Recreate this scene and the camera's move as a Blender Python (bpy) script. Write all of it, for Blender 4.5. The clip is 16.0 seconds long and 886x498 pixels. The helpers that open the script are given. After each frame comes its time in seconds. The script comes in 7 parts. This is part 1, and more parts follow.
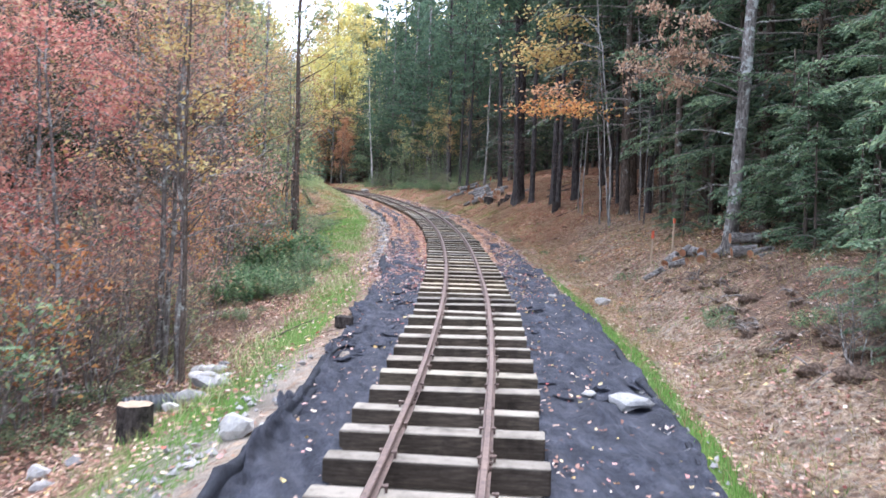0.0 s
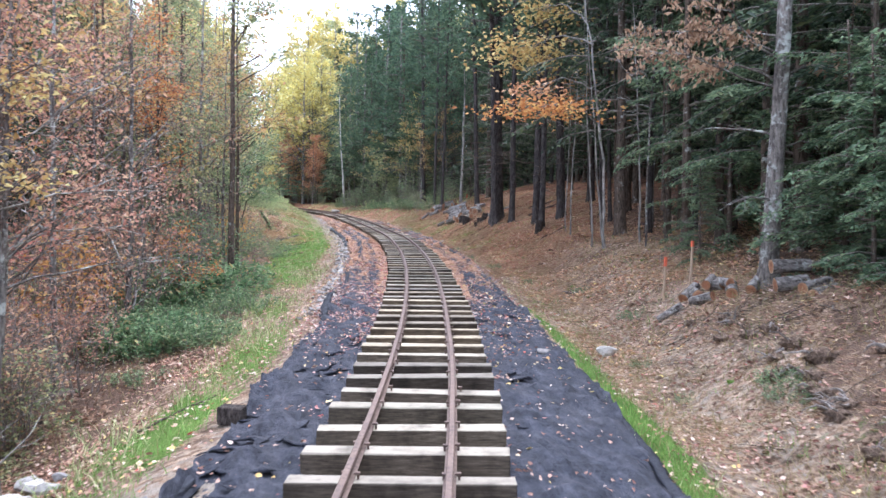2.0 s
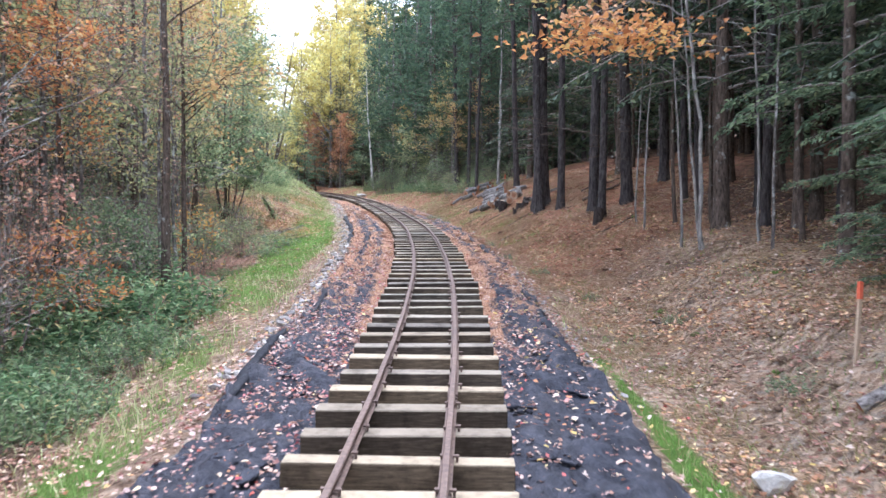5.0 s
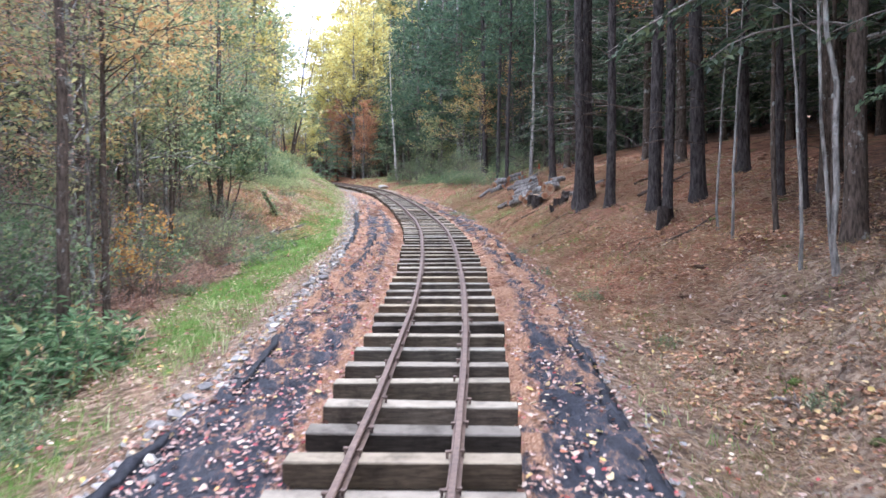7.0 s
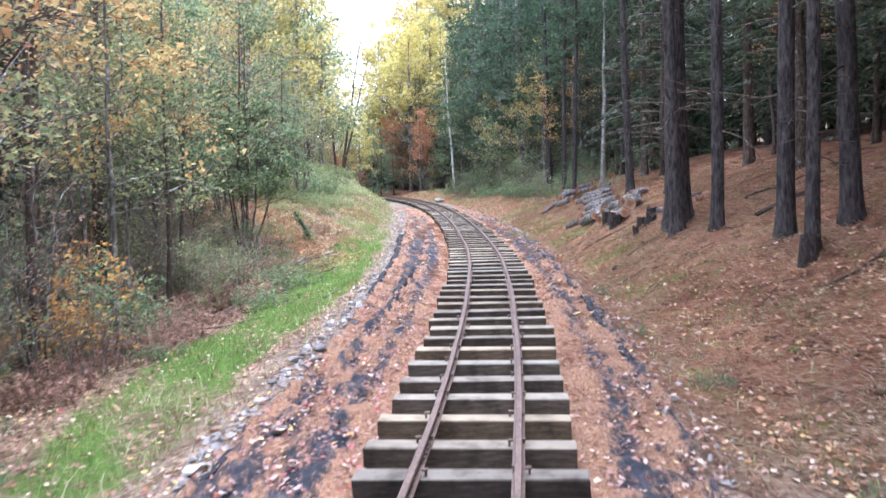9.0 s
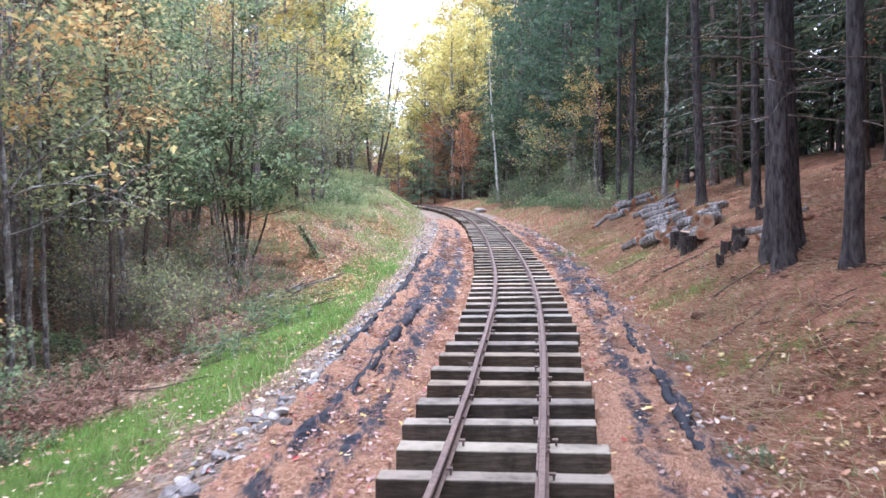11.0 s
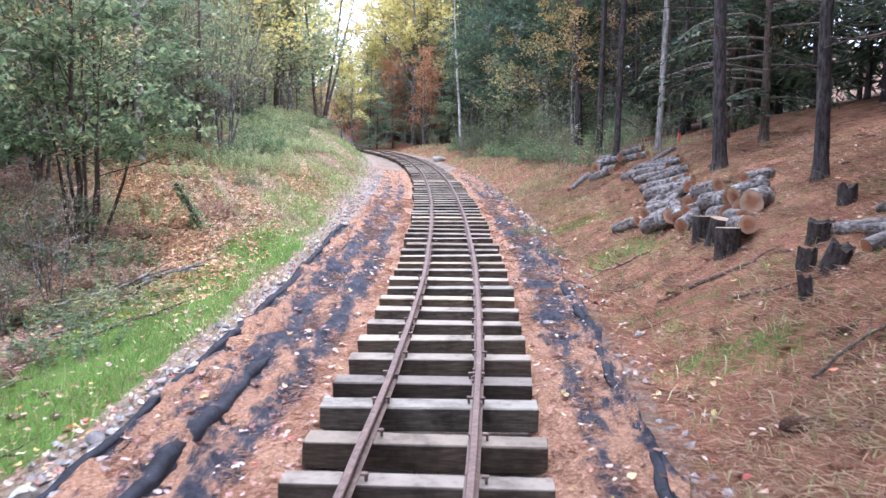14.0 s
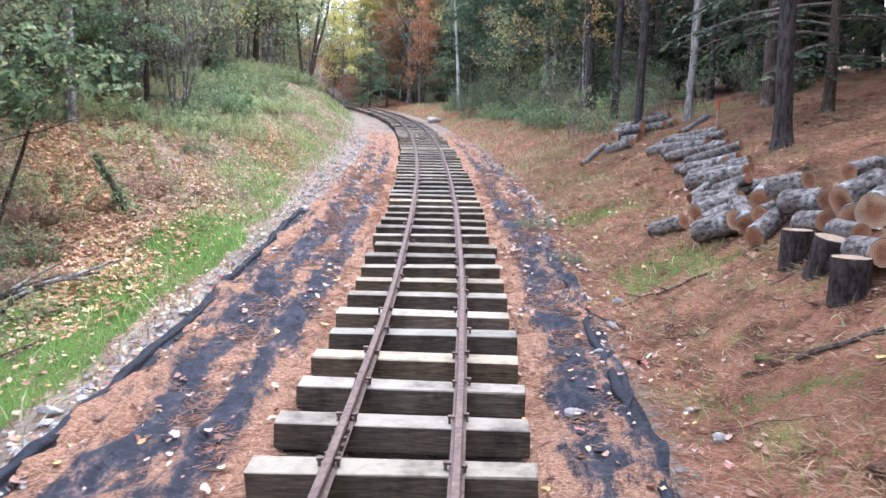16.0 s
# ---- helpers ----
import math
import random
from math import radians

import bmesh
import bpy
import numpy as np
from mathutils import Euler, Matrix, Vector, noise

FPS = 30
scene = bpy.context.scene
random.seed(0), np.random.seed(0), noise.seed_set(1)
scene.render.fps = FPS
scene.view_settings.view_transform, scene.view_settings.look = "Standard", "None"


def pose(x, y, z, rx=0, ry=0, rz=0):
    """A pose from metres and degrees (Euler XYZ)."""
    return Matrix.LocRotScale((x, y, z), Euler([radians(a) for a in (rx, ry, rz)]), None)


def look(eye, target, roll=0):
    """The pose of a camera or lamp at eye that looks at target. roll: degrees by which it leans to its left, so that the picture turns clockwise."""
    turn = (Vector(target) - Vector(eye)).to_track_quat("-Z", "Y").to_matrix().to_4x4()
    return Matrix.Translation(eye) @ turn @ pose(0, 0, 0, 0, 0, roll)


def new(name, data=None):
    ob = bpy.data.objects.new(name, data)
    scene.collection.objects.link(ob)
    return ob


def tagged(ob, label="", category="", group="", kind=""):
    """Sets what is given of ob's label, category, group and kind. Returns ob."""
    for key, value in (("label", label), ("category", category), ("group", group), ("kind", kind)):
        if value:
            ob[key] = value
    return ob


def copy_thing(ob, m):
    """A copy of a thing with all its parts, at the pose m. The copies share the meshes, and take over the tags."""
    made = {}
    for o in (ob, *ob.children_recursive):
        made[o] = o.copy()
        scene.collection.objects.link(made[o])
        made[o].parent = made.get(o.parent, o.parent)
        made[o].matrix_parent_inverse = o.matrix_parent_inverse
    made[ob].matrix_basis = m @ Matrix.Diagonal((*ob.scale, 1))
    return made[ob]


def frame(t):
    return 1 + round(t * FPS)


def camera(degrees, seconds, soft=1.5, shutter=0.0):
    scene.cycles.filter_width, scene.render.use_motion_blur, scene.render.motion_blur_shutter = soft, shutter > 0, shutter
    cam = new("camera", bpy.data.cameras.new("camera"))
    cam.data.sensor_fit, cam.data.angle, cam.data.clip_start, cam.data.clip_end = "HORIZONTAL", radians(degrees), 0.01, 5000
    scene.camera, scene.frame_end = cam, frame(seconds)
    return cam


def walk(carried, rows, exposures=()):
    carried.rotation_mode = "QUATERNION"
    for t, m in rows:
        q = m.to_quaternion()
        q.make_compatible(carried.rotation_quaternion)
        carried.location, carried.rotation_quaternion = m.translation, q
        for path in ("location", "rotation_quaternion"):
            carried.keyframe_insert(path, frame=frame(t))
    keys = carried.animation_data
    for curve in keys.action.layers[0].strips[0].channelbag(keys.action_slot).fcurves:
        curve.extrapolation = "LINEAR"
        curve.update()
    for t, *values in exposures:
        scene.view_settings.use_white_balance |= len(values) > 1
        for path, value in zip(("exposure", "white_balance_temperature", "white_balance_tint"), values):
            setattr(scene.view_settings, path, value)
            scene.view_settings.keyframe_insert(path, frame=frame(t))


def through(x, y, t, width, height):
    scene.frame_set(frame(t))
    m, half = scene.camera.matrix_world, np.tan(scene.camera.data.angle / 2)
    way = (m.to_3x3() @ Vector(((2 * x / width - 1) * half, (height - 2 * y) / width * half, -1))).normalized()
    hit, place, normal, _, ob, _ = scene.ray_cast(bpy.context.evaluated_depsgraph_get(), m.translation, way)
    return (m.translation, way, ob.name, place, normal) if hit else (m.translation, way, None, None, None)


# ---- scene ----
cam = camera(56.3, 16.0, 1.5, 0.4)
METRES, EYE, TILT, LEAN, TURN = 31.8, 1.58, 0.0, 0.0, -10.5
ROWS = [
    (0.0, 0.0, 0.0, 0.0, 0.03, -1.15, -1.6),
    (0.5, 0.0031, 0.0278, 0.0019, -0.77, 0.03, -1.39),
    (1.0, 0.0062, 0.057, 0.0035, -0.96, -0.4, -1.64),
    (1.5, 0.0092, 0.0868, 0.0054, -1.5, -0.21, -0.46),
    (2.0, 0.012, 0.1173, 0.007, -1.3, 0.15, -0.48),
    (2.5, 0.015, 0.1482, 0.0089, -0.24, -0.68, -0.41),
    (3.0, 0.0179, 0.1799, 0.0111, 0.56, -0.64, 0.04),
    (5.5, 0.0272, 0.3466, 0.0214, 2.27, -1.33, -0.12),
    (6.0, 0.0279, 0.3812, 0.0241, 3.93, -1.63, -0.62),
    (6.5, 0.0291, 0.4157, 0.0266, 4.31, -2.03, 0.01),
    (7.0, 0.0305, 0.4498, 0.0293, 3.76, -1.84, 0.2),
    (7.5, 0.0304, 0.4829, 0.0327, 2.37, -0.79, 0.23),
    (8.0, 0.0292, 0.5161, 0.0358, 3.43, -1.03, -0.29),
    (8.5, 0.0281, 0.5492, 0.0384, 6.32, -1.73, -0.42),
    (9.0, 0.0287, 0.5818, 0.0414, 8.26, -1.13, 1.29),
    (9.5, 0.0291, 0.6152, 0.0443, 6.5, 1.58, 0.1),
    (10.0, 0.0285, 0.6493, 0.0465, 11.33, 0.15, 1.2),
    (12.5, 0.0208, 0.8059, 0.0585, 11.44, -0.88, 0.32),
    (13.0, 0.0194, 0.8353, 0.0612, 9.99, -1.51, 0.15),
    (13.5, 0.0181, 0.8643, 0.0637, 8.42, -3.5, -0.14),
    (14.0, 0.0164, 0.8919, 0.0663, 9.59, -4.53, -0.36),
    (14.5, 0.0143, 0.9187, 0.0689, 8.54, -4.98, -1.37),
    (15.0, 0.0117, 0.9447, 0.0712, 9.12, -5.53, -2.36),
    (15.5, 0.009, 0.9698, 0.0737, 9.51, -5.6, -1.94),
    (16.0, 0.0062, 0.9949, 0.0755, 9.59, -7.45, -1.18),
]
walk(cam, [(t, pose(0, 0, EYE, TILT, LEAN, TURN) @ pose(METRES * x, METRES * y, METRES * z, 90 + pitch, roll, yaw)) for t, x, y, z, yaw, pitch, roll in ROWS],
     exposures=[(0.0, 1.02, 5660, 14), (3.0, 1.04, 5660, 14), (7.0, 1.16, 5660, 16), (8.5, 1.2, 5620, 17), (9.0, 1.34, 5600, 17), (9.5, 1.06, 5600, 18), (10.0, 1.18, 5580, 19), (12.5, 1.23, 5560, 23), (13.5, 1.29, 5560, 22), (15.0, 1.3, 5560, 19), (16.0, 1.22, 5570, 17)])

# ---- daylight: bright overcast sky ----
SUN_ELEVATION, SUN_ROTATION = 68.0, 30.0
world = bpy.data.worlds.new("overcast_sky")
scene.world = world
world.use_nodes = True
wn = world.node_tree
wn.nodes.clear()
w_out = wn.nodes.new("ShaderNodeOutputWorld")
w_bg = wn.nodes.new("ShaderNodeBackground")
w_sky = wn.nodes.new("ShaderNodeTexSky")
w_sky.sky_type = "NISHITA"
w_sky.sun_disc = False
w_sky.sun_elevation = radians(SUN_ELEVATION)
w_sky.sun_rotation = radians(SUN_ROTATION)
w_sky.air_density = 1.0
w_sky.dust_density = 6.0
w_sky.ozone_density = 1.0
w_cloud = wn.nodes.new("ShaderNodeMix")
w_cloud.data_type = "RGBA"
w_cloud.inputs[0].default_value = 0.75
w_cloud.inputs[7].default_value = (12.4, 13.2, 14.6, 1.0)
wn.links.new(w_sky.outputs[0], w_cloud.inputs[6])
wn.links.new(w_cloud.outputs[2], w_bg.inputs[0])
w_bg.inputs[1].default_value = 0.15
wn.links.new(w_bg.outputs[0], w_out.inputs[0])
sun_data = bpy.data.lights.new("sun", "SUN")
sun_data.energy, sun_data.angle, sun_data.color = 2.2, radians(40), (1.0, 0.97, 0.93)
sun = new("sun", sun_data)
sun.matrix_world = look((0, 0, 40), (0 + 12 * math.sin(radians(SUN_ROTATION)) * -1, 12 * math.cos(radians(SUN_ROTATION)) * -1, 40 - 12 * math.tan(radians(SUN_ELEVATION))))


# ---- materials ----
def mat_base(name, rough=0.8, spec=0.3):
    m = bpy.data.materials.new(name)
    m.use_nodes = True
    nt = m.node_tree
    bsdf = nt.nodes["Principled BSDF"]
    bsdf.inputs["Roughness"].default_value = rough
    bsdf.inputs["Specular IOR Level"].default_value = spec
    return m, nt, bsdf


def noise_node(nt, scale, detail=4.0, rough=0.55, coords=None, stretch=None):
    n = nt.nodes.new("ShaderNodeTexNoise")
    n.inputs["Scale"].default_value = scale
    n.inputs["Detail"].default_value = detail
    n.inputs["Roughness"].default_value = rough
    if coords is not None:
        if stretch is not None:
            mp = nt.nodes.new("ShaderNodeMapping")
            mp.inputs["Scale"].default_value = stretch
            nt.links.new(coords, mp.inputs["Vector"])
            nt.links.new(mp.outputs[0], n.inputs["Vector"])
        else:
            nt.links.new(coords, n.inputs["Vector"])
    return n.outputs["Fac"]


def ramp_node(nt, fac, stops):
    r = nt.nodes.new("ShaderNodeValToRGB")
    el = r.color_ramp.elements
    while len(el) < len(stops):
        el.new(0.5)
    for e, (p, c) in zip(el, stops):
        e.position, e.color = p, (*c, 1.0)
    nt.links.new(fac, r.inputs[0])
    return r.outputs[0]


def mix_node(nt, fac, a, b, blend="MIX"):
    m = nt.nodes.new("ShaderNodeMix")
    m.data_type, m.blend_type = "RGBA", blend
    for value, sock in ((fac, m.inputs[0]), (a, m.inputs[6]), (b, m.inputs[7])):
        if isinstance(value, (int, float)):
            sock.default_value = value
        elif isinstance(value, tuple):
            sock.default_value = (*value, 1.0)
        else:
            nt.links.new(value, sock)
    return m.outputs[2]


def math_node(nt, op, a, b=0.0, clamp=False):
    m = nt.nodes.new("ShaderNodeMath")
    m.operation, m.use_clamp = op, clamp
    for value, sock in ((a, m.inputs[0]), (b, m.inputs[1])):
        if isinstance(value, (int, float)):
            sock.default_value = value
        else:
            nt.links.new(value, sock)
    return m.outputs[0]


def bump_node(nt, bsdf, height, strength=0.5, distance=0.02):
    b = nt.nodes.new("ShaderNodeBump")
    b.inputs["Strength"].default_value = strength
    b.inputs["Distance"].default_value = distance
    nt.links.new(height, b.inputs["Height"])
    nt.links.new(b.outputs[0], bsdf.inputs["Normal"])


def coords_node(nt, which="Object"):
    return nt.nodes.new("ShaderNodeTexCoord").outputs[which]


def world_pos(nt):
    return nt.nodes.new("ShaderNodeNewGeometry").outputs["Position"]


def island_random(nt):
    return nt.nodes.new("ShaderNodeNewGeometry").outputs["Random Per Island"]


def object_random(nt):
    return nt.nodes.new("ShaderNodeObjectInfo").outputs["Random"]


def leaf_material(name, stops, rough=0.6, through=0.45):
    """Leaves whose colour differs leaf by leaf and a little plant by plant; light passes through them."""
    m, nt, bsdf = mat_base(name, rough, 0.25)
    col = ramp_node(nt, island_random(nt), stops)
    hsv = nt.nodes.new("ShaderNodeHueSaturation")
    nt.links.new(col, hsv.inputs["Color"])
    hue = math_node(nt, "ADD", math_node(nt, "MULTIPLY", object_random(nt), 0.03), 0.485)
    nt.links.new(hue, hsv.inputs["Hue"])
    val = math_node(nt, "ADD", math_node(nt, "MULTIPLY", noise_node(nt, 1.3, 2.0, 0.5, world_pos(nt)), 0.6), 0.7)
    nt.links.new(val, hsv.inputs["Value"])
    nt.links.new(hsv.outputs[0], bsdf.inputs["Base Color"])
    tr = nt.nodes.new("ShaderNodeBsdfTranslucent")
    nt.links.new(hsv.outputs[0], tr.inputs[0])
    mx = nt.nodes.new("ShaderNodeMixShader")
    mx.inputs[0].default_value = through
    nt.links.new(bsdf.outputs[0], mx.inputs[1])
    nt.links.new(tr.outputs[0], mx.inputs[2])
    nt.links.new(mx.outputs[0], nt.nodes["Material Output"].inputs[0])
    return m


def bark_material(name, dark, pale, scale=14.0, lichen=0.0, depth=0.02, run=0.22):
    m, nt, bsdf = mat_base(name, 0.9, 0.15)
    co = coords_node(nt)
    ridges = noise_node(nt, scale * 1.8, 6.0, 0.68, co, (1.0, 1.0, run))
    broad = noise_node(nt, 2.2, 3.0, 0.6, co)
    col = ramp_node(nt, ridges, [(0.38, dark), (0.62, pale)])
    tone = ramp_node(nt, broad, [(0.3, (0.72, 0.72, 0.72)), (0.7, (1.15, 1.15, 1.15))])
    col = mix_node(nt, 1.0, col, tone, "MULTIPLY")
    if lichen:
        patch = ramp_node(nt, noise_node(nt, 5.0, 5.0, 0.7, co), [(0.62 - lichen * 0.3, (0, 0, 0)), (0.72 - lichen * 0.3, (1, 1, 1))])
        col = mix_node(nt, patch, col, (0.42, 0.43, 0.40))
    nt.links.new(col, bsdf.inputs["Base Color"])
    bump_node(nt, bsdf, ridges, 0.9, depth)
    return m


M_PINE_BARK = bark_material("pine_bark", (0.025, 0.021, 0.021), (0.108, 0.094, 0.090), 12.0, 0.0, 0.03)
M_GREY_BARK = bark_material("grey_bark", (0.07, 0.06, 0.055), (0.25, 0.22, 0.20), 16.0, 0.35, 0.012)
M_BROWN_BARK = bark_material("brown_bark", (0.05, 0.038, 0.03), (0.17, 0.13, 0.105), 20.0, 0.12, 0.01)
M_PALE_BARK = bark_material("pale_bark", (0.12, 0.11, 0.10), (0.40, 0.375, 0.345), 10.0, 0.2, 0.006)
M_BIRCH = bark_material("birch_bark", (0.30, 0.28, 0.26), (0.75, 0.73, 0.70), 6.0, 0.0, 0.004)
M_TWIG = bark_material("twig_bark", (0.12, 0.10, 0.09), (0.36, 0.315, 0.285), 30.0, 0.0, 0.004)

# Needles painted lighter for hemlocks at the lit edge of the wood
M_HEMLOCK_LIT = leaf_material("lit_hemlock_needles", [(0.0, (0.085, 0.135, 0.085)), (0.5, (0.17, 0.25, 0.15)), (0.85, (0.27, 0.36, 0.21)), (1.0, (0.36, 0.42, 0.23))], 0.5, 0.5)
# Needles painted darker: the shade of the deep wood is in the colour
M_EVERGREEN_SHADED = leaf_material("shaded_evergreen_needles", [(0.0, (0.030, 0.048, 0.034)), (0.5, (0.062, 0.092, 0.058)), (0.85, (0.105, 0.145, 0.082)), (1.0, (0.17, 0.20, 0.10))], 0.5, 0.4)
M_PINE = leaf_material("pine_needles", [(0.0, (0.05, 0.085, 0.058)), (0.6, (0.10, 0.165, 0.10)), (1.0, (0.18, 0.25, 0.14))], 0.5, 0.35)
M_ORANGE = leaf_material("orange_leaves", [(0.0, (0.32, 0.13, 0.06)), (0.4, (0.56, 0.25, 0.10)), (0.75, (0.68, 0.37, 0.14)), (1.0, (0.64, 0.47, 0.18))])
M_PEACH = leaf_material("peach_leaves", [(0.0, (0.36, 0.16, 0.09)), (0.5, (0.60, 0.30, 0.18)), (1.0, (0.72, 0.42, 0.26))])
M_GOLD = leaf_material("gold_leaves", [(0.0, (0.40, 0.22, 0.10)), (0.5, (0.60, 0.42, 0.18)), (1.0, (0.68, 0.58, 0.28))])
M_BROWN = leaf_material("brown_leaves", [(0.0, (0.20, 0.12, 0.095)), (0.5, (0.40, 0.26, 0.195)), (1.0, (0.56, 0.40, 0.31))])
M_OAK_LEAF = leaf_material("withered_oak_leaves", [(0.0, (0.22, 0.13, 0.09)), (0.5, (0.40, 0.26, 0.175)), (1.0, (0.56, 0.41, 0.28))])
M_RED = leaf_material("red_leaves", [(0.0, (0.30, 0.10, 0.09)), (0.4, (0.54, 0.22, 0.18)), (0.8, (0.66, 0.34, 0.26)), (1.0, (0.62, 0.44, 0.30))])
M_RUST = leaf_material("rust_leaves", [(0.0, (0.25, 0.13, 0.10)), (0.35, (0.47, 0.265, 0.19)), (0.75, (0.62, 0.38, 0.26)), (1.0, (0.66, 0.50, 0.30))])
M_YELLOW = leaf_material("yellow_leaves", [(0.0, (0.40, 0.36, 0.12)), (0.45, (0.65, 0.56, 0.18)), (0.8, (0.74, 0.66, 0.26)), (1.0, (0.62, 0.65, 0.34))])
M_OLIVE = leaf_material("olive_leaves", [(0.0, (0.17, 0.21, 0.12)), (0.5, (0.32, 0.37, 0.20)), (0.85, (0.47, 0.49, 0.26)), (1.0, (0.66, 0.57, 0.26))])
M_GREEN = leaf_material("green_leaves", [(0.0, (0.085, 0.135, 0.075)), (0.5, (0.195, 0.27, 0.145)), (0.9, (0.35, 0.44, 0.26)), (1.0, (0.52, 0.50, 0.24))])
M_FERN = leaf_material("herb_leaves", [(0.0, (0.07, 0.135, 0.07)), (0.5, (0.19, 0.30, 0.15)), (0.85, (0.36, 0.48, 0.27)), (0.95, (0.54, 0.54, 0.28)), (1.0, (0.50, 0.34, 0.16))])
M_GRASS = leaf_material("grass_blade", [(0.0, (0.10, 0.21, 0.04)), (0.6, (0.19, 0.36, 0.075)), (1.0, (0.34, 0.46, 0.15))], 0.6, 0.3)
M_PALE_WEED = leaf_material("pale_weed_leaves", [(0.0, (0.26, 0.33, 0.15)), (0.5, (0.44, 0.52, 0.26)), (0.85, (0.58, 0.63, 0.36)), (1.0, (0.68, 0.62, 0.36))])
M_DRY_GRASS = leaf_material("dry_grass_blade", [(0.0, (0.16, 0.15, 0.06)), (0.5, (0.30, 0.25, 0.12)), (0.8, (0.42, 0.34, 0.20)), (1.0, (0.17, 0.24, 0.06))], 0.8, 0.2)
M_FALLEN = leaf_material("fallen_leaf", [(0.0, (0.20, 0.105, 0.085)), (0.3, (0.40, 0.23, 0.17)), (0.55, (0.58, 0.41, 0.32)), (0.75, (0.70, 0.58, 0.49)), (0.88, (0.66, 0.52, 0.18)), (0.94, (0.50, 0.11, 0.10)), (1.0, (0.66, 0.58, 0.50))], 0.7, 0.15)
M_TAN_FALLEN = leaf_material("tan_fallen_leaf", [(0.0, (0.30, 0.16, 0.09)), (0.4, (0.52, 0.30, 0.17)), (0.75, (0.68, 0.45, 0.28)), (0.92, (0.72, 0.56, 0.24)), (1.0, (0.76, 0.66, 0.54))], 0.7, 0.15)
M_PINK_FALLEN = leaf_material("pink_fallen_leaf", [(0.0, (0.24, 0.12, 0.10)), (0.3, (0.36, 0.20, 0.165)), (0.6, (0.47, 0.33, 0.28)), (0.85, (0.56, 0.46, 0.41)), (0.93, (0.50, 0.09, 0.085)), (1.0, (0.64, 0.50, 0.20))], 0.7, 0.15)
M_RED_FALLEN = leaf_material("red_brown_fallen_leaf", [(0.0, (0.14, 0.07, 0.055)), (0.4, (0.32, 0.16, 0.12)), (0.75, (0.50, 0.30, 0.22)), (1.0, (0.62, 0.46, 0.36))], 0.7, 0.15)
M_PALE_GRASS = leaf_material("pale_grass_blade", [(0.0, (0.24, 0.30, 0.11)), (0.5, (0.42, 0.49, 0.22)), (0.85, (0.58, 0.58, 0.33)), (1.0, (0.66, 0.58, 0.38))], 0.7, 0.3)
M_STRAW_NEEDLE = leaf_material("straw_needle", [(0.0, (0.30, 0.20, 0.12)), (0.5, (0.52, 0.38, 0.25)), (1.0, (0.72, 0.56, 0.40))], 0.8, 0.1)
M_NEEDLE = leaf_material("fallen_needle", [(0.0, (0.28, 0.15, 0.10)), (0.5, (0.46, 0.27, 0.19)), (1.0, (0.62, 0.42, 0.31))], 0.8, 0.1)


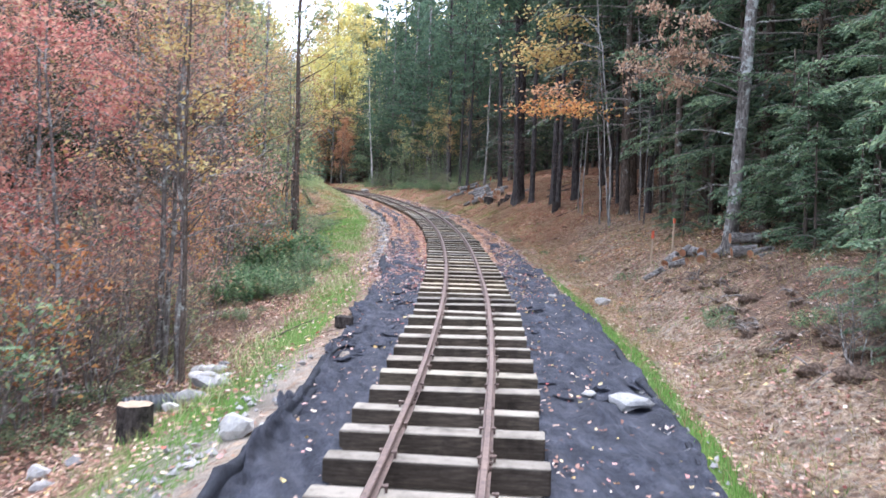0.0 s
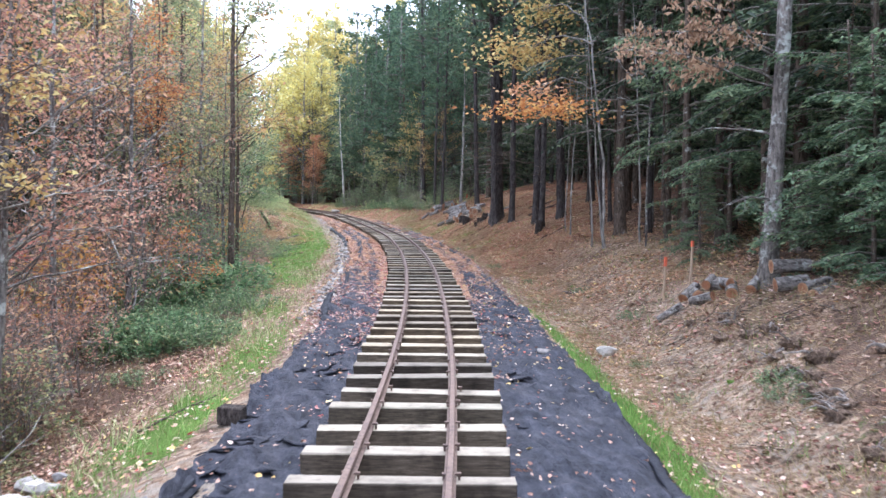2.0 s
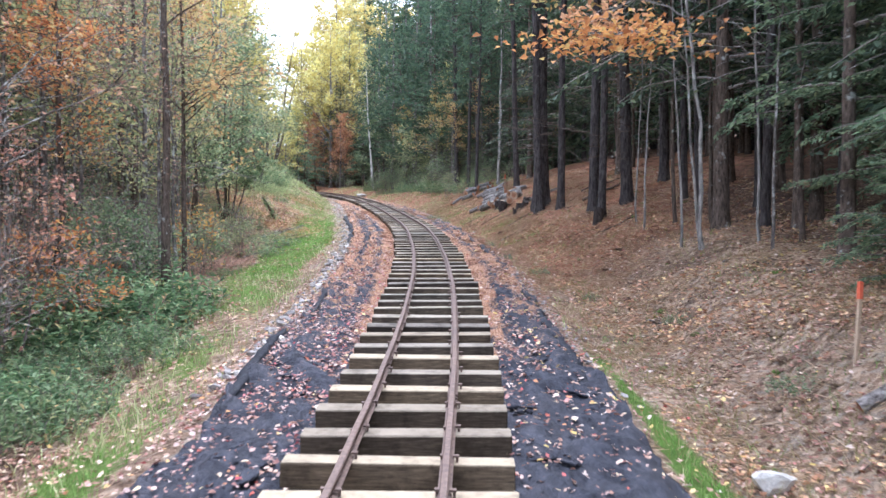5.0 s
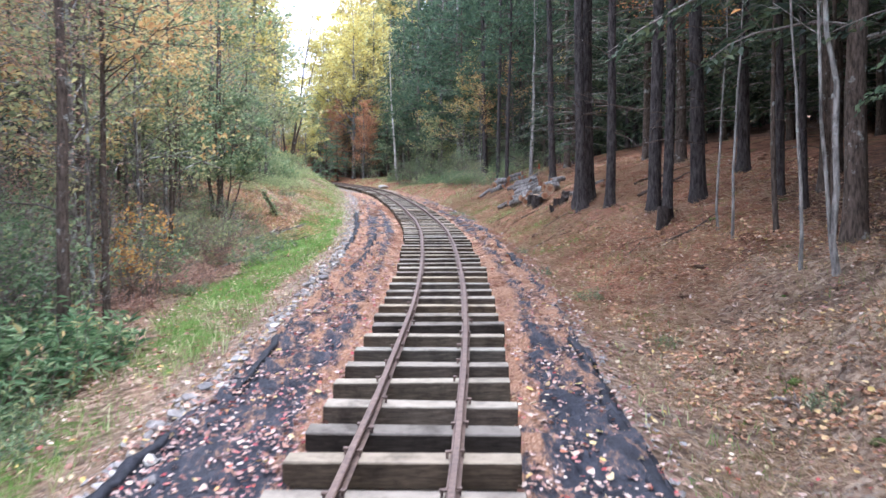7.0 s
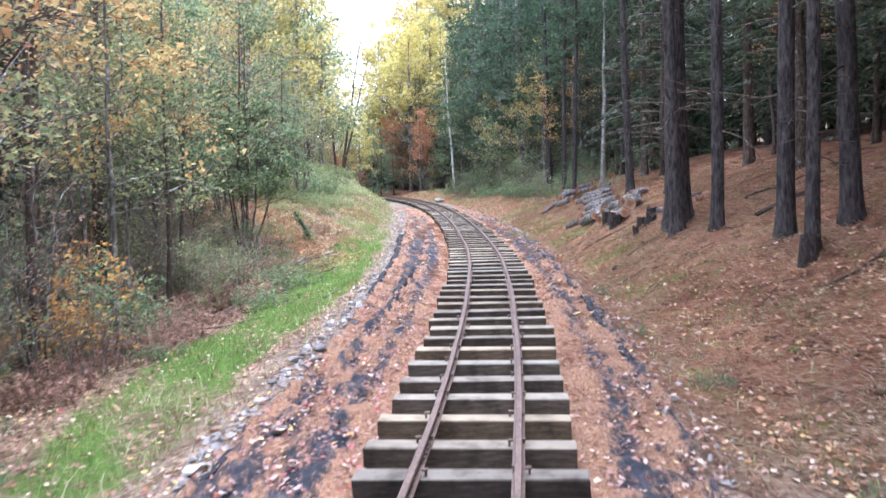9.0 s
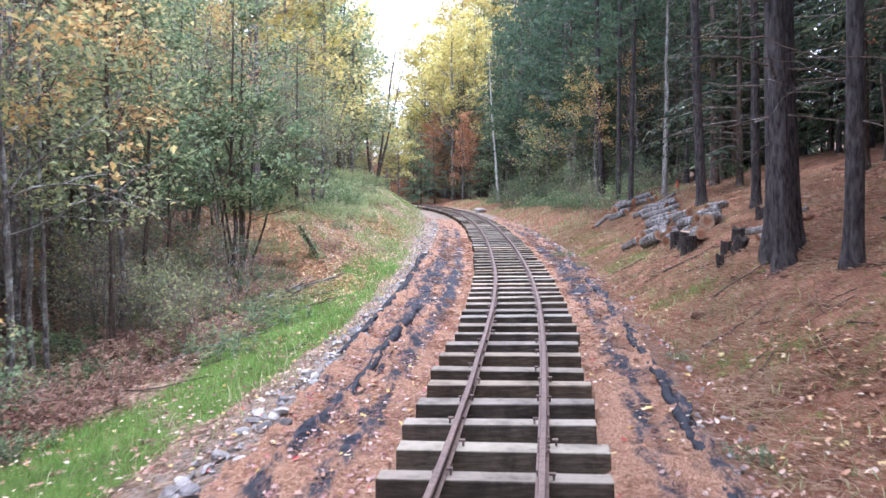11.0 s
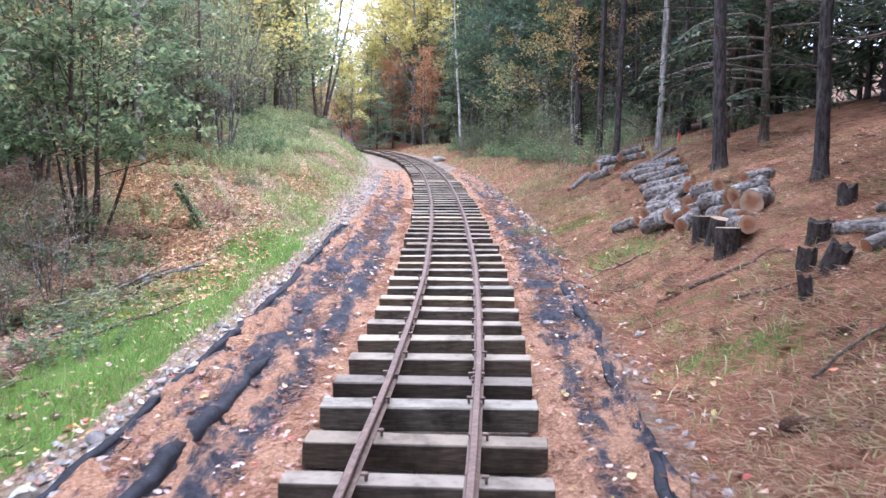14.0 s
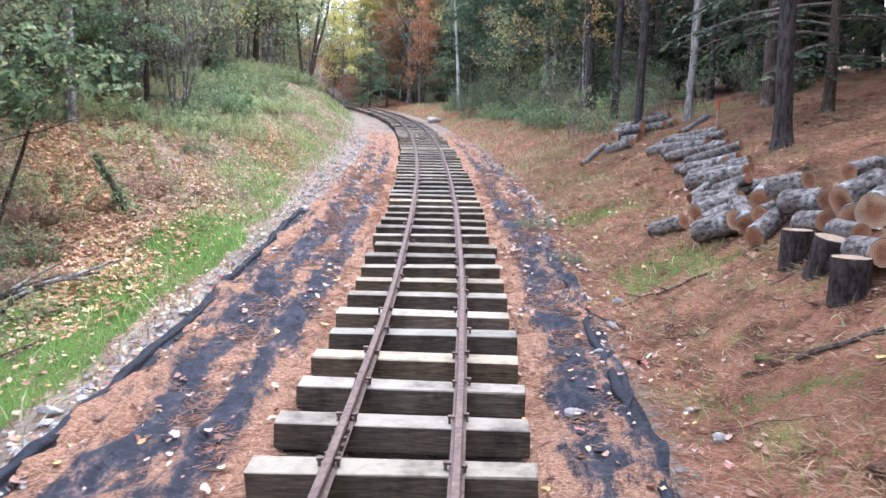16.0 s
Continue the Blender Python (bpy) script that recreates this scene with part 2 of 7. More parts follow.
def ground_material():
    m, nt, bsdf = mat_base("forest_floor", 0.95, 0.1)
    pos = world_pos(nt)
    fine = noise_node(nt, 55.0, 6.0, 0.7, pos)
    mid = noise_node(nt, 9.0, 6.0, 0.65, pos)
    broad = noise_node(nt, 1.1, 4.0, 0.6, pos)
    litter = ramp_node(nt, fine, [(0.28, (0.11, 0.078, 0.06)), (0.46, (0.27, 0.19, 0.145)), (0.60, (0.42, 0.32, 0.25)), (0.76, (0.60, 0.49, 0.40))])
    needles = ramp_node(nt, fine, [(0.28, (0.11, 0.046, 0.030)), (0.48, (0.32, 0.152, 0.095)), (0.72, (0.56, 0.32, 0.215))])
    vor = nt.nodes.new("ShaderNodeTexVoronoi")
    vor.inputs["Scale"].default_value = 17.0
    warp = nt.nodes.new("ShaderNodeVectorMath")
    warp.operation = "MULTIPLY_ADD"
    wn2 = nt.nodes.new("ShaderNodeTexNoise")
    wn2.inputs["Scale"].default_value = 22.0
    nt.links.new(pos, wn2.inputs["Vector"])
    nt.links.new(wn2.outputs["Color"], warp.inputs[0])
    warp.inputs[1].default_value = (0.06, 0.06, 0.06)
    nt.links.new(pos, warp.inputs[2])
    nt.links.new(warp.outputs[0], vor.inputs["Vector"])
    cell = nt.nodes.new("ShaderNodeSeparateColor")
    nt.links.new(vor.outputs["Color"], cell.inputs[0])
    leafy = ramp_node(nt, cell.outputs[0], [(0.0, (0.075, 0.05, 0.04)), (0.3, (0.22, 0.145, 0.11)), (0.55, (0.38, 0.27, 0.21)), (0.8, (0.55, 0.42, 0.33)), (1.0, (0.68, 0.56, 0.46))])
    litter = mix_node(nt, 0.6, litter, leafy)
    litter = mix_node(nt, 1.0, litter, ramp_node(nt, noise_node(nt, 2.6, 5.0, 0.7, pos), [(0.32, (0.42, 0.40, 0.37)), (0.5, (0.86, 0.83, 0.78)), (0.7, (1.12, 1.09, 1.0))]), "MULTIPLY")
    streak = noise_node(nt, 60.0, 5.0, 0.7, pos, (0.35, 1.4, 1.0))
    needles = mix_node(nt, 0.7, needles, ramp_node(nt, streak, [(0.3, (0.10, 0.044, 0.03)), (0.5, (0.33, 0.162, 0.105)), (0.7, (0.58, 0.35, 0.245))]))
    clods = noise_node(nt, 3.2, 5.0, 0.7, pos)
    needles = mix_node(nt, 1.0, needles, ramp_node(nt, clods, [(0.36, (0.36, 0.36, 0.36)), (0.47, (0.85, 0.83, 0.80)), (0.56, (1.0, 1.0, 0.97)), (0.70, (1.15, 1.25, 1.2))]), "MULTIPLY")
    moss = ramp_node(nt, noise_node(nt, 1.9, 5.0, 0.7, pos), [(0.54, (0, 0, 0)), (0.64, (1, 1, 1))])
    needles = mix_node(nt, math_node(nt, "MULTIPLY", moss, 0.7), needles, ramp_node(nt, fine, [(0.3, (0.09, 0.09, 0.03)), (0.6, (0.30, 0.28, 0.11)), (0.8, (0.50, 0.42, 0.24))]))
    turf = ramp_node(nt, fine, [(0.3, (0.06, 0.10, 0.025)), (0.55, (0.13, 0.22, 0.05)), (0.75, (0.27, 0.31, 0.12)), (0.85, (0.42, 0.36, 0.24))])
    humus_and_shade = ramp_node(nt, fine, [(0.3, (0.035, 0.024, 0.02)), (0.5, (0.12, 0.078, 0.06)), (0.66, (0.25, 0.165, 0.125)), (0.8, (0.44, 0.31, 0.24))])
    soil = ramp_node(nt, fine, [(0.3, (0.20, 0.165, 0.135)), (0.6, (0.40, 0.35, 0.30)), (0.8, (0.58, 0.53, 0.47))])
    att = nt.nodes.new("ShaderNodeAttribute")
    att.attribute_name = "cover"
    sep = nt.nodes.new("ShaderNodeSeparateColor")
    nt.links.new(att.outputs["Color"], sep.inputs[0])

    def mask(weight):
        v = math_node(nt, "ADD", weight, math_node(nt, "MULTIPLY", math_node(nt, "SUBTRACT", mid, 0.5), 1.3))
        return math_node(nt, "MULTIPLY", math_node(nt, "SUBTRACT", v, 0.35), 4.0, True)

    col = mix_node(nt, mask(sep.outputs[1]), litter, needles)
    col = mix_node(nt, mask(sep.outputs[2]), col, soil)
    # Humus mixed in by alpha also darkens the ground for shade under trees
    col = mix_node(nt, math_node(nt, "MULTIPLY", mask(att.outputs["Alpha"]), 0.85), col, humus_and_shade)
    col = mix_node(nt, mask(sep.outputs[0]), col, turf)
    tone = ramp_node(nt, broad, [(0.28, (0.58, 0.57, 0.56)), (0.5, (0.95, 0.94, 0.92)), (0.72, (1.18, 1.15, 1.10))])
    nt.links.new(mix_node(nt, 1.0, col, tone, "MULTIPLY"), bsdf.inputs["Base Color"])
    rough_h = math_node(nt, "ADD", math_node(nt, "MULTIPLY", fine, 0.5), mid)
    bump_node(nt, bsdf, math_node(nt, "ADD", rough_h, math_node(nt, "MULTIPLY", cell.outputs[1], 0.35)), 1.0, 0.06)
    return m


M_GROUND = ground_material()


def fabric_material():
    m, nt, bsdf = mat_base("landscape_fabric", 0.85, 0.22)
    pos = world_pos(nt)
    weave = noise_node(nt, 120.0, 3.0, 0.7, pos)
    mid = noise_node(nt, 5.0, 7.0, 0.7, pos, (1.5, 0.5, 1.0))
    big = noise_node(nt, 1.6, 4.0, 0.6, pos, (1.5, 0.4, 1.0))
    cloth = ramp_node(nt, mid, [(0.3, (0.018, 0.020, 0.030)), (0.5, (0.045, 0.048, 0.066)), (0.7, (0.10, 0.105, 0.135))])
    strand = noise_node(nt, 70.0, 4.0, 0.7, pos, (0.5, 1.3, 1.0))
    dust = ramp_node(nt, strand, [(0.34, (0.14, 0.075, 0.05)), (0.5, (0.40, 0.215, 0.13)), (0.66, (0.64, 0.415, 0.29))])
    att = nt.nodes.new("ShaderNodeAttribute")
    att.attribute_name = "cover"
    sep = nt.nodes.new("ShaderNodeSeparateColor")
    nt.links.new(att.outputs["Color"], sep.inputs[0])
    v = math_node(nt, "ADD", sep.outputs[1], math_node(nt, "MULTIPLY", math_node(nt, "SUBTRACT", mid, 0.5), 1.6))
    v = math_node(nt, "ADD", v, math_node(nt, "MULTIPLY", math_node(nt, "SUBTRACT", big, 0.5), 0.8))
    v = math_node(nt, "ADD", v, math_node(nt, "MULTIPLY", math_node(nt, "SUBTRACT", weave, 0.5), 0.5))
    cov = math_node(nt, "MULTIPLY", math_node(nt, "SUBTRACT", v, 0.45), 5.0, True)
    film = ramp_node(nt, big, [(0.35, (0, 0, 0)), (0.75, (1, 1, 1))])
    cloth = mix_node(nt, math_node(nt, "MULTIPLY", film, 0.22), cloth, (0.15, 0.14, 0.15))
    nt.links.new(mix_node(nt, cov, cloth, dust), bsdf.inputs["Base Color"])
    rough = math_node(nt, "ADD", math_node(nt, "MULTIPLY", cov, 0.2), 0.76, True)
    nt.links.new(rough, bsdf.inputs["Roughness"])
    crease = math_node(nt, "ABSOLUTE", math_node(nt, "SUBTRACT", noise_node(nt, 3.2, 3.0, 0.55, pos, (1.4, 0.7, 1.0)), 0.5))
    crease2 = math_node(nt, "ABSOLUTE", math_node(nt, "SUBTRACT", noise_node(nt, 8.0, 3.0, 0.6, pos, (0.8, 1.3, 1.0)), 0.5))
    folds = math_node(nt, "ADD", math_node(nt, "MULTIPLY", crease, 3.0), math_node(nt, "MULTIPLY", crease2, 1.4))
    bump_node(nt, bsdf, math_node(nt, "ADD", folds, math_node(nt, "ADD", mid, math_node(nt, "MULTIPLY", weave, 0.35))), 1.0, 0.06)
    return m


M_FABRIC = fabric_material()


def timber_material():
    m, nt, bsdf = mat_base("weathered_timber", 0.85, 0.2)
    co = coords_node(nt)
    grain = noise_node(nt, 9.0, 6.0, 0.6, co, (0.7, 9.0, 9.0))
    shift = nt.nodes.new("ShaderNodeVectorMath")
    shift.operation = "MULTIPLY_ADD"
    nt.links.new(object_random(nt), shift.inputs[0])
    shift.inputs[1].default_value = (31.0, 17.0, 43.0)
    nt.links.new(co, shift.inputs[2])
    blot = noise_node(nt, 3.6, 5.0, 0.65, shift.outputs[0], (1.0, 1.0, 0.7))
    col = ramp_node(nt, grain, [(0.25, (0.048, 0.038, 0.029)), (0.5, (0.115, 0.093, 0.072)), (0.75, (0.23, 0.19, 0.148))])
    tone = ramp_node(nt, object_random(nt), [(0.0, (0.32, 0.31, 0.32)), (0.2, (0.62, 0.60, 0.59)), (0.4, (0.95, 0.93, 0.90)), (0.55, (0.50, 0.46, 0.42)), (0.72, (1.2, 1.08, 0.88)), (0.88, (0.66, 0.71, 0.72)), (1.0, (1.3, 1.24, 1.15))])
    stain = ramp_node(nt, blot, [(0.30, (0.24, 0.225, 0.22)), (0.46, (0.80, 0.79, 0.78)), (0.55, (1.0, 1.0, 1.0)), (0.8, (1.15, 1.13, 1.1))])
    col = mix_node(nt, 1.0, col, tone, "MULTIPLY")
    fleck = ramp_node(nt, noise_node(nt, 16.0, 5.0, 0.7, shift.outputs[0], (0.6, 1.0, 1.6)), [(0.33, (0.42, 0.40, 0.39)), (0.45, (0.95, 0.94, 0.93)), (0.62, (1.0, 1.0, 1.0)), (0.72, (1.35, 1.33, 1.3))])
    stain = mix_node(nt, 0.75, stain, fleck, "MULTIPLY")
    col = mix_node(nt, 0.8, col, stain, "MULTIPLY")
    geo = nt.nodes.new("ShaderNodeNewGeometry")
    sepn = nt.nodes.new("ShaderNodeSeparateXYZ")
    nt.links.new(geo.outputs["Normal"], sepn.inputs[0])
    # Tops paler, sides darker by facing: bleaching plus overhead light painted into the colour
    bleach_and_toplight = math_node(nt, "MULTIPLY", sepn.outputs[2], 0.85, True)
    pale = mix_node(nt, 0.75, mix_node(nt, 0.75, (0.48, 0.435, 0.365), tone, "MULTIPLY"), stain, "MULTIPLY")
    col = mix_node(nt, bleach_and_toplight, col, mix_node(nt, 0.8, col, pale))
    nt.links.new(col, bsdf.inputs["Base Color"])
    bump_node(nt, bsdf, grain, 0.5, 0.004)
    return m


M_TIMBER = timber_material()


def rust_material():
    m, nt, bsdf = mat_base("rusted_rail_steel", 0.7, 0.4)
    pos = world_pos(nt)
    a = noise_node(nt, 25.0, 6.0, 0.7, pos)
    b = noise_node(nt, 2.5, 4.0, 0.6, pos)
    col = ramp_node(nt, a, [(0.3, (0.085, 0.058, 0.05)), (0.55, (0.17, 0.12, 0.10)), (0.8, (0.27, 0.195, 0.16))])
    col = mix_node(nt, 0.6, col, ramp_node(nt, b, [(0.3, (0.7, 0.7, 0.75)), (0.7, (1.2, 1.15, 1.1))]), "MULTIPLY")
    nt.links.new(col, bsdf.inputs["Base Color"])
    bsdf.inputs["Metallic"].default_value = 0.35
    bump_node(nt, bsdf, a, 0.3, 0.003)
    return m


M_RUST_STEEL = rust_material()


def stone_material(name, a, b):
    m, nt, bsdf = mat_base(name, 0.85, 0.25)
    pos = world_pos(nt)
    n1 = noise_node(nt, 14.0, 6.0, 0.65, pos)
    n2 = noise_node(nt, 80.0, 3.0, 0.7, pos)
    col = ramp_node(nt, n1, [(0.3, a), (0.7, b)])
    col = mix_node(nt, 1.0, col, ramp_node(nt, n2, [(0.3, (0.75, 0.75, 0.75)), (0.7, (1.15, 1.15, 1.15))]), "MULTIPLY")
    tone = ramp_node(nt, object_random(nt), [(0.0, (0.6, 0.6, 0.62)), (0.5, (0.9, 0.88, 0.86)), (1.0, (1.15, 1.12, 1.08))])
    nt.links.new(mix_node(nt, 1.0, col, tone, "MULTIPLY"), bsdf.inputs["Base Color"])
    bump_node(nt, bsdf, math_node(nt, "ADD", n1, math_node(nt, "MULTIPLY", n2, 0.3)), 0.6, 0.02)
    return m


M_STONE = stone_material("pale_granite", (0.34, 0.33, 0.32), (0.62, 0.60, 0.57))
M_STONE_DARK = stone_material("grey_stone", (0.17, 0.16, 0.16), (0.38, 0.36, 0.35))


def cut_wood_material():
    m, nt, bsdf = mat_base("fresh_cut_wood", 0.75, 0.2)
    co = coords_node(nt, "Object")
    w = nt.nodes.new("ShaderNodeTexWave")
    w.wave_type, w.rings_direction = "RINGS", "Z"
    w.inputs["Scale"].default_value = 18.0
    w.inputs["Distortion"].default_value = 2.0
    nt.links.new(co, w.inputs["Vector"])
    col = ramp_node(nt, w.outputs["Fac"], [(0.1, (0.33, 0.215, 0.145)), (0.7, (0.47, 0.345, 0.25))])
    flat_co = nt.nodes.new("ShaderNodeVectorMath")
    flat_co.operation = "MULTIPLY"
    nt.links.new(co, flat_co.inputs[0])
    flat_co.inputs[1].default_value = (1.0, 1.0, 0.0)
    dist = nt.nodes.new("ShaderNodeVectorMath")
    dist.operation = "LENGTH"
    nt.links.new(flat_co.outputs[0], dist.inputs[0])
    heart = ramp_node(nt, math_node(nt, "MULTIPLY", dist.outputs["Value"], 7.5), [(0.35, (0.78, 0.52, 0.42)), (0.6, (1.0, 0.85, 0.75)), (0.85, (1.15, 1.15, 1.12))])
    col = mix_node(nt, 1.0, col, heart, "MULTIPLY")
    col = mix_node(nt, 0.9, col, ramp_node(nt, noise_node(nt, 9.0, 5.0, 0.65, world_pos(nt)), [(0.3, (0.45, 0.43, 0.42)), (0.5, (0.9, 0.88, 0.86)), (0.7, (1.15, 1.1, 1.05))]), "MULTIPLY")
    nt.links.new(col, bsdf.inputs["Base Color"])
    return m


M_CUT = cut_wood_material()
m_paint, nt_paint, b_paint = mat_base("orange_marking_paint", 0.6, 0.3)
nt_paint.links.new(ramp_node(nt_paint, noise_node(nt_paint, 40.0, 3.0, 0.6, world_pos(nt_paint)), [(0.3, (0.55, 0.10, 0.05)), (0.7, (0.75, 0.17, 0.09))]), b_paint.inputs["Base Color"])
m_plastic, nt_plastic, b_plastic = mat_base("black_corrugated_plastic", 0.5, 0.4)
nt_plastic.links.new(ramp_node(nt_plastic, noise_node(nt_plastic, 20.0, 4.0, 0.6, world_pos(nt_plastic)), [(0.3, (0.055, 0.057, 0.063)), (0.7, (0.15, 0.155, 0.165))]), b_plastic.inputs["Base Color"])


# ---- the lie of the land: a track bed on a slope, ditch and bank beside it ----
TRACK_Y = [-60, -20, 0, 4.8, 6.8, 9.1, 12.5, 15.3, 18.4, 23.4, 27.5, 31.6, 34.7, 38.6, 44.3, 48.4, 52.5, 56.5, 62, 68, 74, 82, 90, 110]
TRACK_X = [-19, -6.6, -0.55, 0.86, 1.38, 1.95, 2.7, 3.24, 3.83, 4.63, 5.15, 5.55, 5.79, 5.98, 6.06, 6.04, 5.96, 5.8, 5.46, 4.9, 4.0, 2.5, 0.4, -6]
GRADE_Y = [-60, -20, 0, 10.5, 18.3, 30, 36, 40, 46.3, 52.5, 60, 70, 80, 90, 98, 125, 200]
GRADE_Z = [-3.0, -1.63, -0.29, 0.43, 0.954, 1.9, 2.36, 2.62, 3.12, 3.6, 4.18, 4.9, 5.6, 6.3, 7.0, 14.0, 22.0]
LEFT, RIGHT = [], []


def profile(side, y, across, height):
    side.append((y, across, height))


profile(LEFT, 4, (0, 0.66, 0.78, 1.5, 2.2, 3, 4.2, 8, 20, 60), (-0.23, -0.22, -0.165, -0.2, -0.48, -0.85, -1.3, -1.5, -1.2, 3))
profile(LEFT, 14, (0, 0.66, 0.78, 1.7, 2.4, 3.2, 4.5, 8, 20, 60), (-0.23, -0.22, -0.165, -0.18, -0.4, -0.7, -1.1, -1.3, -1, 3))
profile(LEFT, 24, (0, 0.66, 0.78, 1.9, 2.3, 3.3, 5.6, 8, 20, 60), (-0.23, -0.22, -0.165, -0.12, -0.3, -0.55, -1.0, -1.1, -0.8, 3))
profile(LEFT, 32, (0, 0.66, 0.78, 1.9, 2.3, 3, 5.8, 9, 20, 60), (-0.23, -0.22, -0.165, -0.1, -0.2, -0.42, -1.05, -1.1, -0.6, 3))
profile(LEFT, 42, (0, 0.66, 0.78, 1.9, 2.4, 3, 5, 8, 20, 60), (-0.23, -0.22, -0.165, -0.1, -0.2, -0.28, -0.6, -0.6, 0.3, 5))
profile(LEFT, 52, (0, 0.66, 0.78, 1.7, 2.2, 3, 5, 8, 20, 60), (-0.23, -0.22, -0.165, -0.1, -0.1, 0.1, 0.7, 1.5, 3, 8))
profile(LEFT, 64, (0, 0.66, 0.78, 1.6, 2.2, 3.5, 6, 12, 20, 60), (-0.23, -0.22, -0.165, -0.1, 0.1, 1.0, 2.3, 3.0, 3.6, 8))
profile(LEFT, 95, (0, 0.66, 0.78, 1.6, 2.2, 3.5, 6, 12, 20, 60), (-0.23, -0.22, -0.165, -0.1, 0.1, 0.6, 1.2, 1.6, 2, 6))
profile(RIGHT, 8, (0, 0.66, 0.78, 1.9, 2.6, 3.2, 4.2, 5.3, 8, 20, 60), (-0.23, -0.22, -0.165, -0.2, -0.6, -0.6, -0.1, 0.5, 1.0, 2.6, 8))
profile(RIGHT, 16, (0, 0.66, 0.78, 1.7, 2.3, 3, 3.6, 4.4, 5.3, 8, 20, 60), (-0.23, -0.22, -0.165, -0.16, -0.5, -0.62, -0.42, 0.15, 0.6, 1.1, 2.6, 8))
profile(RIGHT, 22, (0, 0.66, 0.78, 1.5, 2.1, 2.75, 3.4, 4.1, 5, 8, 20, 60), (-0.23, -0.22, -0.165, -0.1, -0.3, -0.33, 0, 0.5, 0.85, 1.6, 3.6, 9))
profile(RIGHT, 30, (0, 0.66, 0.78, 1.5, 1.9, 2.7, 3.5, 4.7, 8, 20, 60), (-0.23, -0.22, -0.165, -0.1, -0.2, 0.2, 0.72, 1.15, 2.1, 4.4, 10))
profile(RIGHT, 38, (0, 0.66, 0.78, 1.5, 1.9, 2.7, 3.3, 4.9, 8, 20, 60), (-0.23, -0.22, -0.165, -0.1, -0.22, 0.2, 0.45, 1.25, 2.3, 4.8, 10))
profile(RIGHT, 60, (0, 0.66, 0.78, 1.4, 1.9, 2.6, 4, 6, 20, 60), (-0.23, -0.22, -0.165, -0.1, -0.2, 0.1, 0.5, 1.0, 3.5, 9))
profile(RIGHT, 80, (0, 0.66, 0.78, 1.4, 2, 3, 6, 12, 20, 60), (-0.23, -0.22, -0.165, -0.1, -0.15, 0.1, 0.3, 0.7, 1.5, 6))
SMOOTH = np.arange(-60, 130, .5)
KERNEL = np.exp(-.5 * (np.arange(-8, 9) / 3.) ** 2)
KERNEL /= KERNEL.sum()


def _soft(a, b):
    v = np.interp(np.arange(-64, 134, .5), a, b)
    return np.convolve(v, KERNEL, "valid")[:len(SMOOTH)]
SX, SZ = _soft(TRACK_Y, TRACK_X), _soft(GRADE_Y, GRADE_Z)


def track_x(y): return np.interp(y, SMOOTH, SX)


def track_z(y): return np.interp(y, SMOOTH, SZ)


def track_slope(y): return (track_x(np.asarray(y) + .25) - track_x(np.asarray(y) - .25)) / .5


def track_u(x, y): return (x - track_x(y)) / np.sqrt(1 + track_slope(y) ** 2)


def _side(table, y, u):
    out, ys = np.zeros_like(u), [r[0] for r in table]
    prof = [np.interp(u, r[1], r[2]) for r in table]
    for i in range(len(ys)):
        lo = ys[i - 1] if i else -1e3
        hi = ys[i + 1] if i + 1 < len(ys) else 1e3
        w = np.interp(y, [lo, ys[i], hi], [0 if i else 1, 1, 0 if i + 1 < len(ys) else 1])
        out += w * prof[i]
    return out


def lumps(x, y, u):
    n = (np.sin(x * 1.7 + 1.3 * np.sin(y * .9)) * np.sin(y * 1.3 + 1.1 * np.sin(x * 1.1 + 2)) * .06
         + np.sin(x * 4.3 + 2 * np.sin(y * 2.9)) * np.sin(y * 3.7 + 1.7 * np.sin(x * 3.1)) * .022
         + np.sin(x * .33 + 2) * np.sin(y * .27 + 1) * .18)
    return n * np.clip((np.abs(u) - 1.8) / 1.5, 0, 1)


def ground(x, y):
    x, y = np.asarray(x, float), np.asarray(y, float)
    u = track_u(x, y)
    return track_z(y) + np.where(u < 0, _side(LEFT, y, -u), _side(RIGHT, y, np.abs(u))) + lumps(x, y, u)


def wobble(a, seed=0.0):
    return np.sin(a * 1.31 + seed) * .5 + np.sin(a * 3.17 + seed * 2.3) * .3 + np.sin(a * 7.3 + seed * 1.7) * .2


def at_track(y, u):
    """Place at distance y along the land and u across the track."""
    k = track_slope(y)
    c = 1 / np.sqrt(1 + k * k)
    return track_x(y) + u * c, y - u * k * c


def mesh_object(name, verts, faces, material, parent=None, label="", smooth=False):
    me = bpy.data.meshes.new(name)
    me.from_pydata(verts, [], faces)
    me.materials.append(material)
    if smooth:
        me.polygons.foreach_set("use_smooth", np.ones(len(me.polygons), bool))
    me.update()
    ob = new(name, me)
    if parent is not None:
        ob.parent = parent
    if label:
        ob["label"] = label
    return ob


def part(name, bm, material, parent, label="", smooth=False):
    me = bpy.data.meshes.new(name)
    bm.normal_update()
    bm.to_mesh(me)
    bm.free()
    me.materials.append(material)
    if smooth:
        me.polygons.foreach_set("use_smooth", np.ones(len(me.polygons), bool))
    ob = new(name, me)
    ob.parent = parent
    if label:
        ob["label"] = label
    return ob


def cover_attribute(ob, r, g, b, a=None):
    att = ob.data.color_attributes.new("cover", "FLOAT_COLOR", "POINT")
    att.data.foreach_set("color", np.stack([r, g, b, np.ones_like(r) if a is None else a], 1).astype(np.float32).ravel())


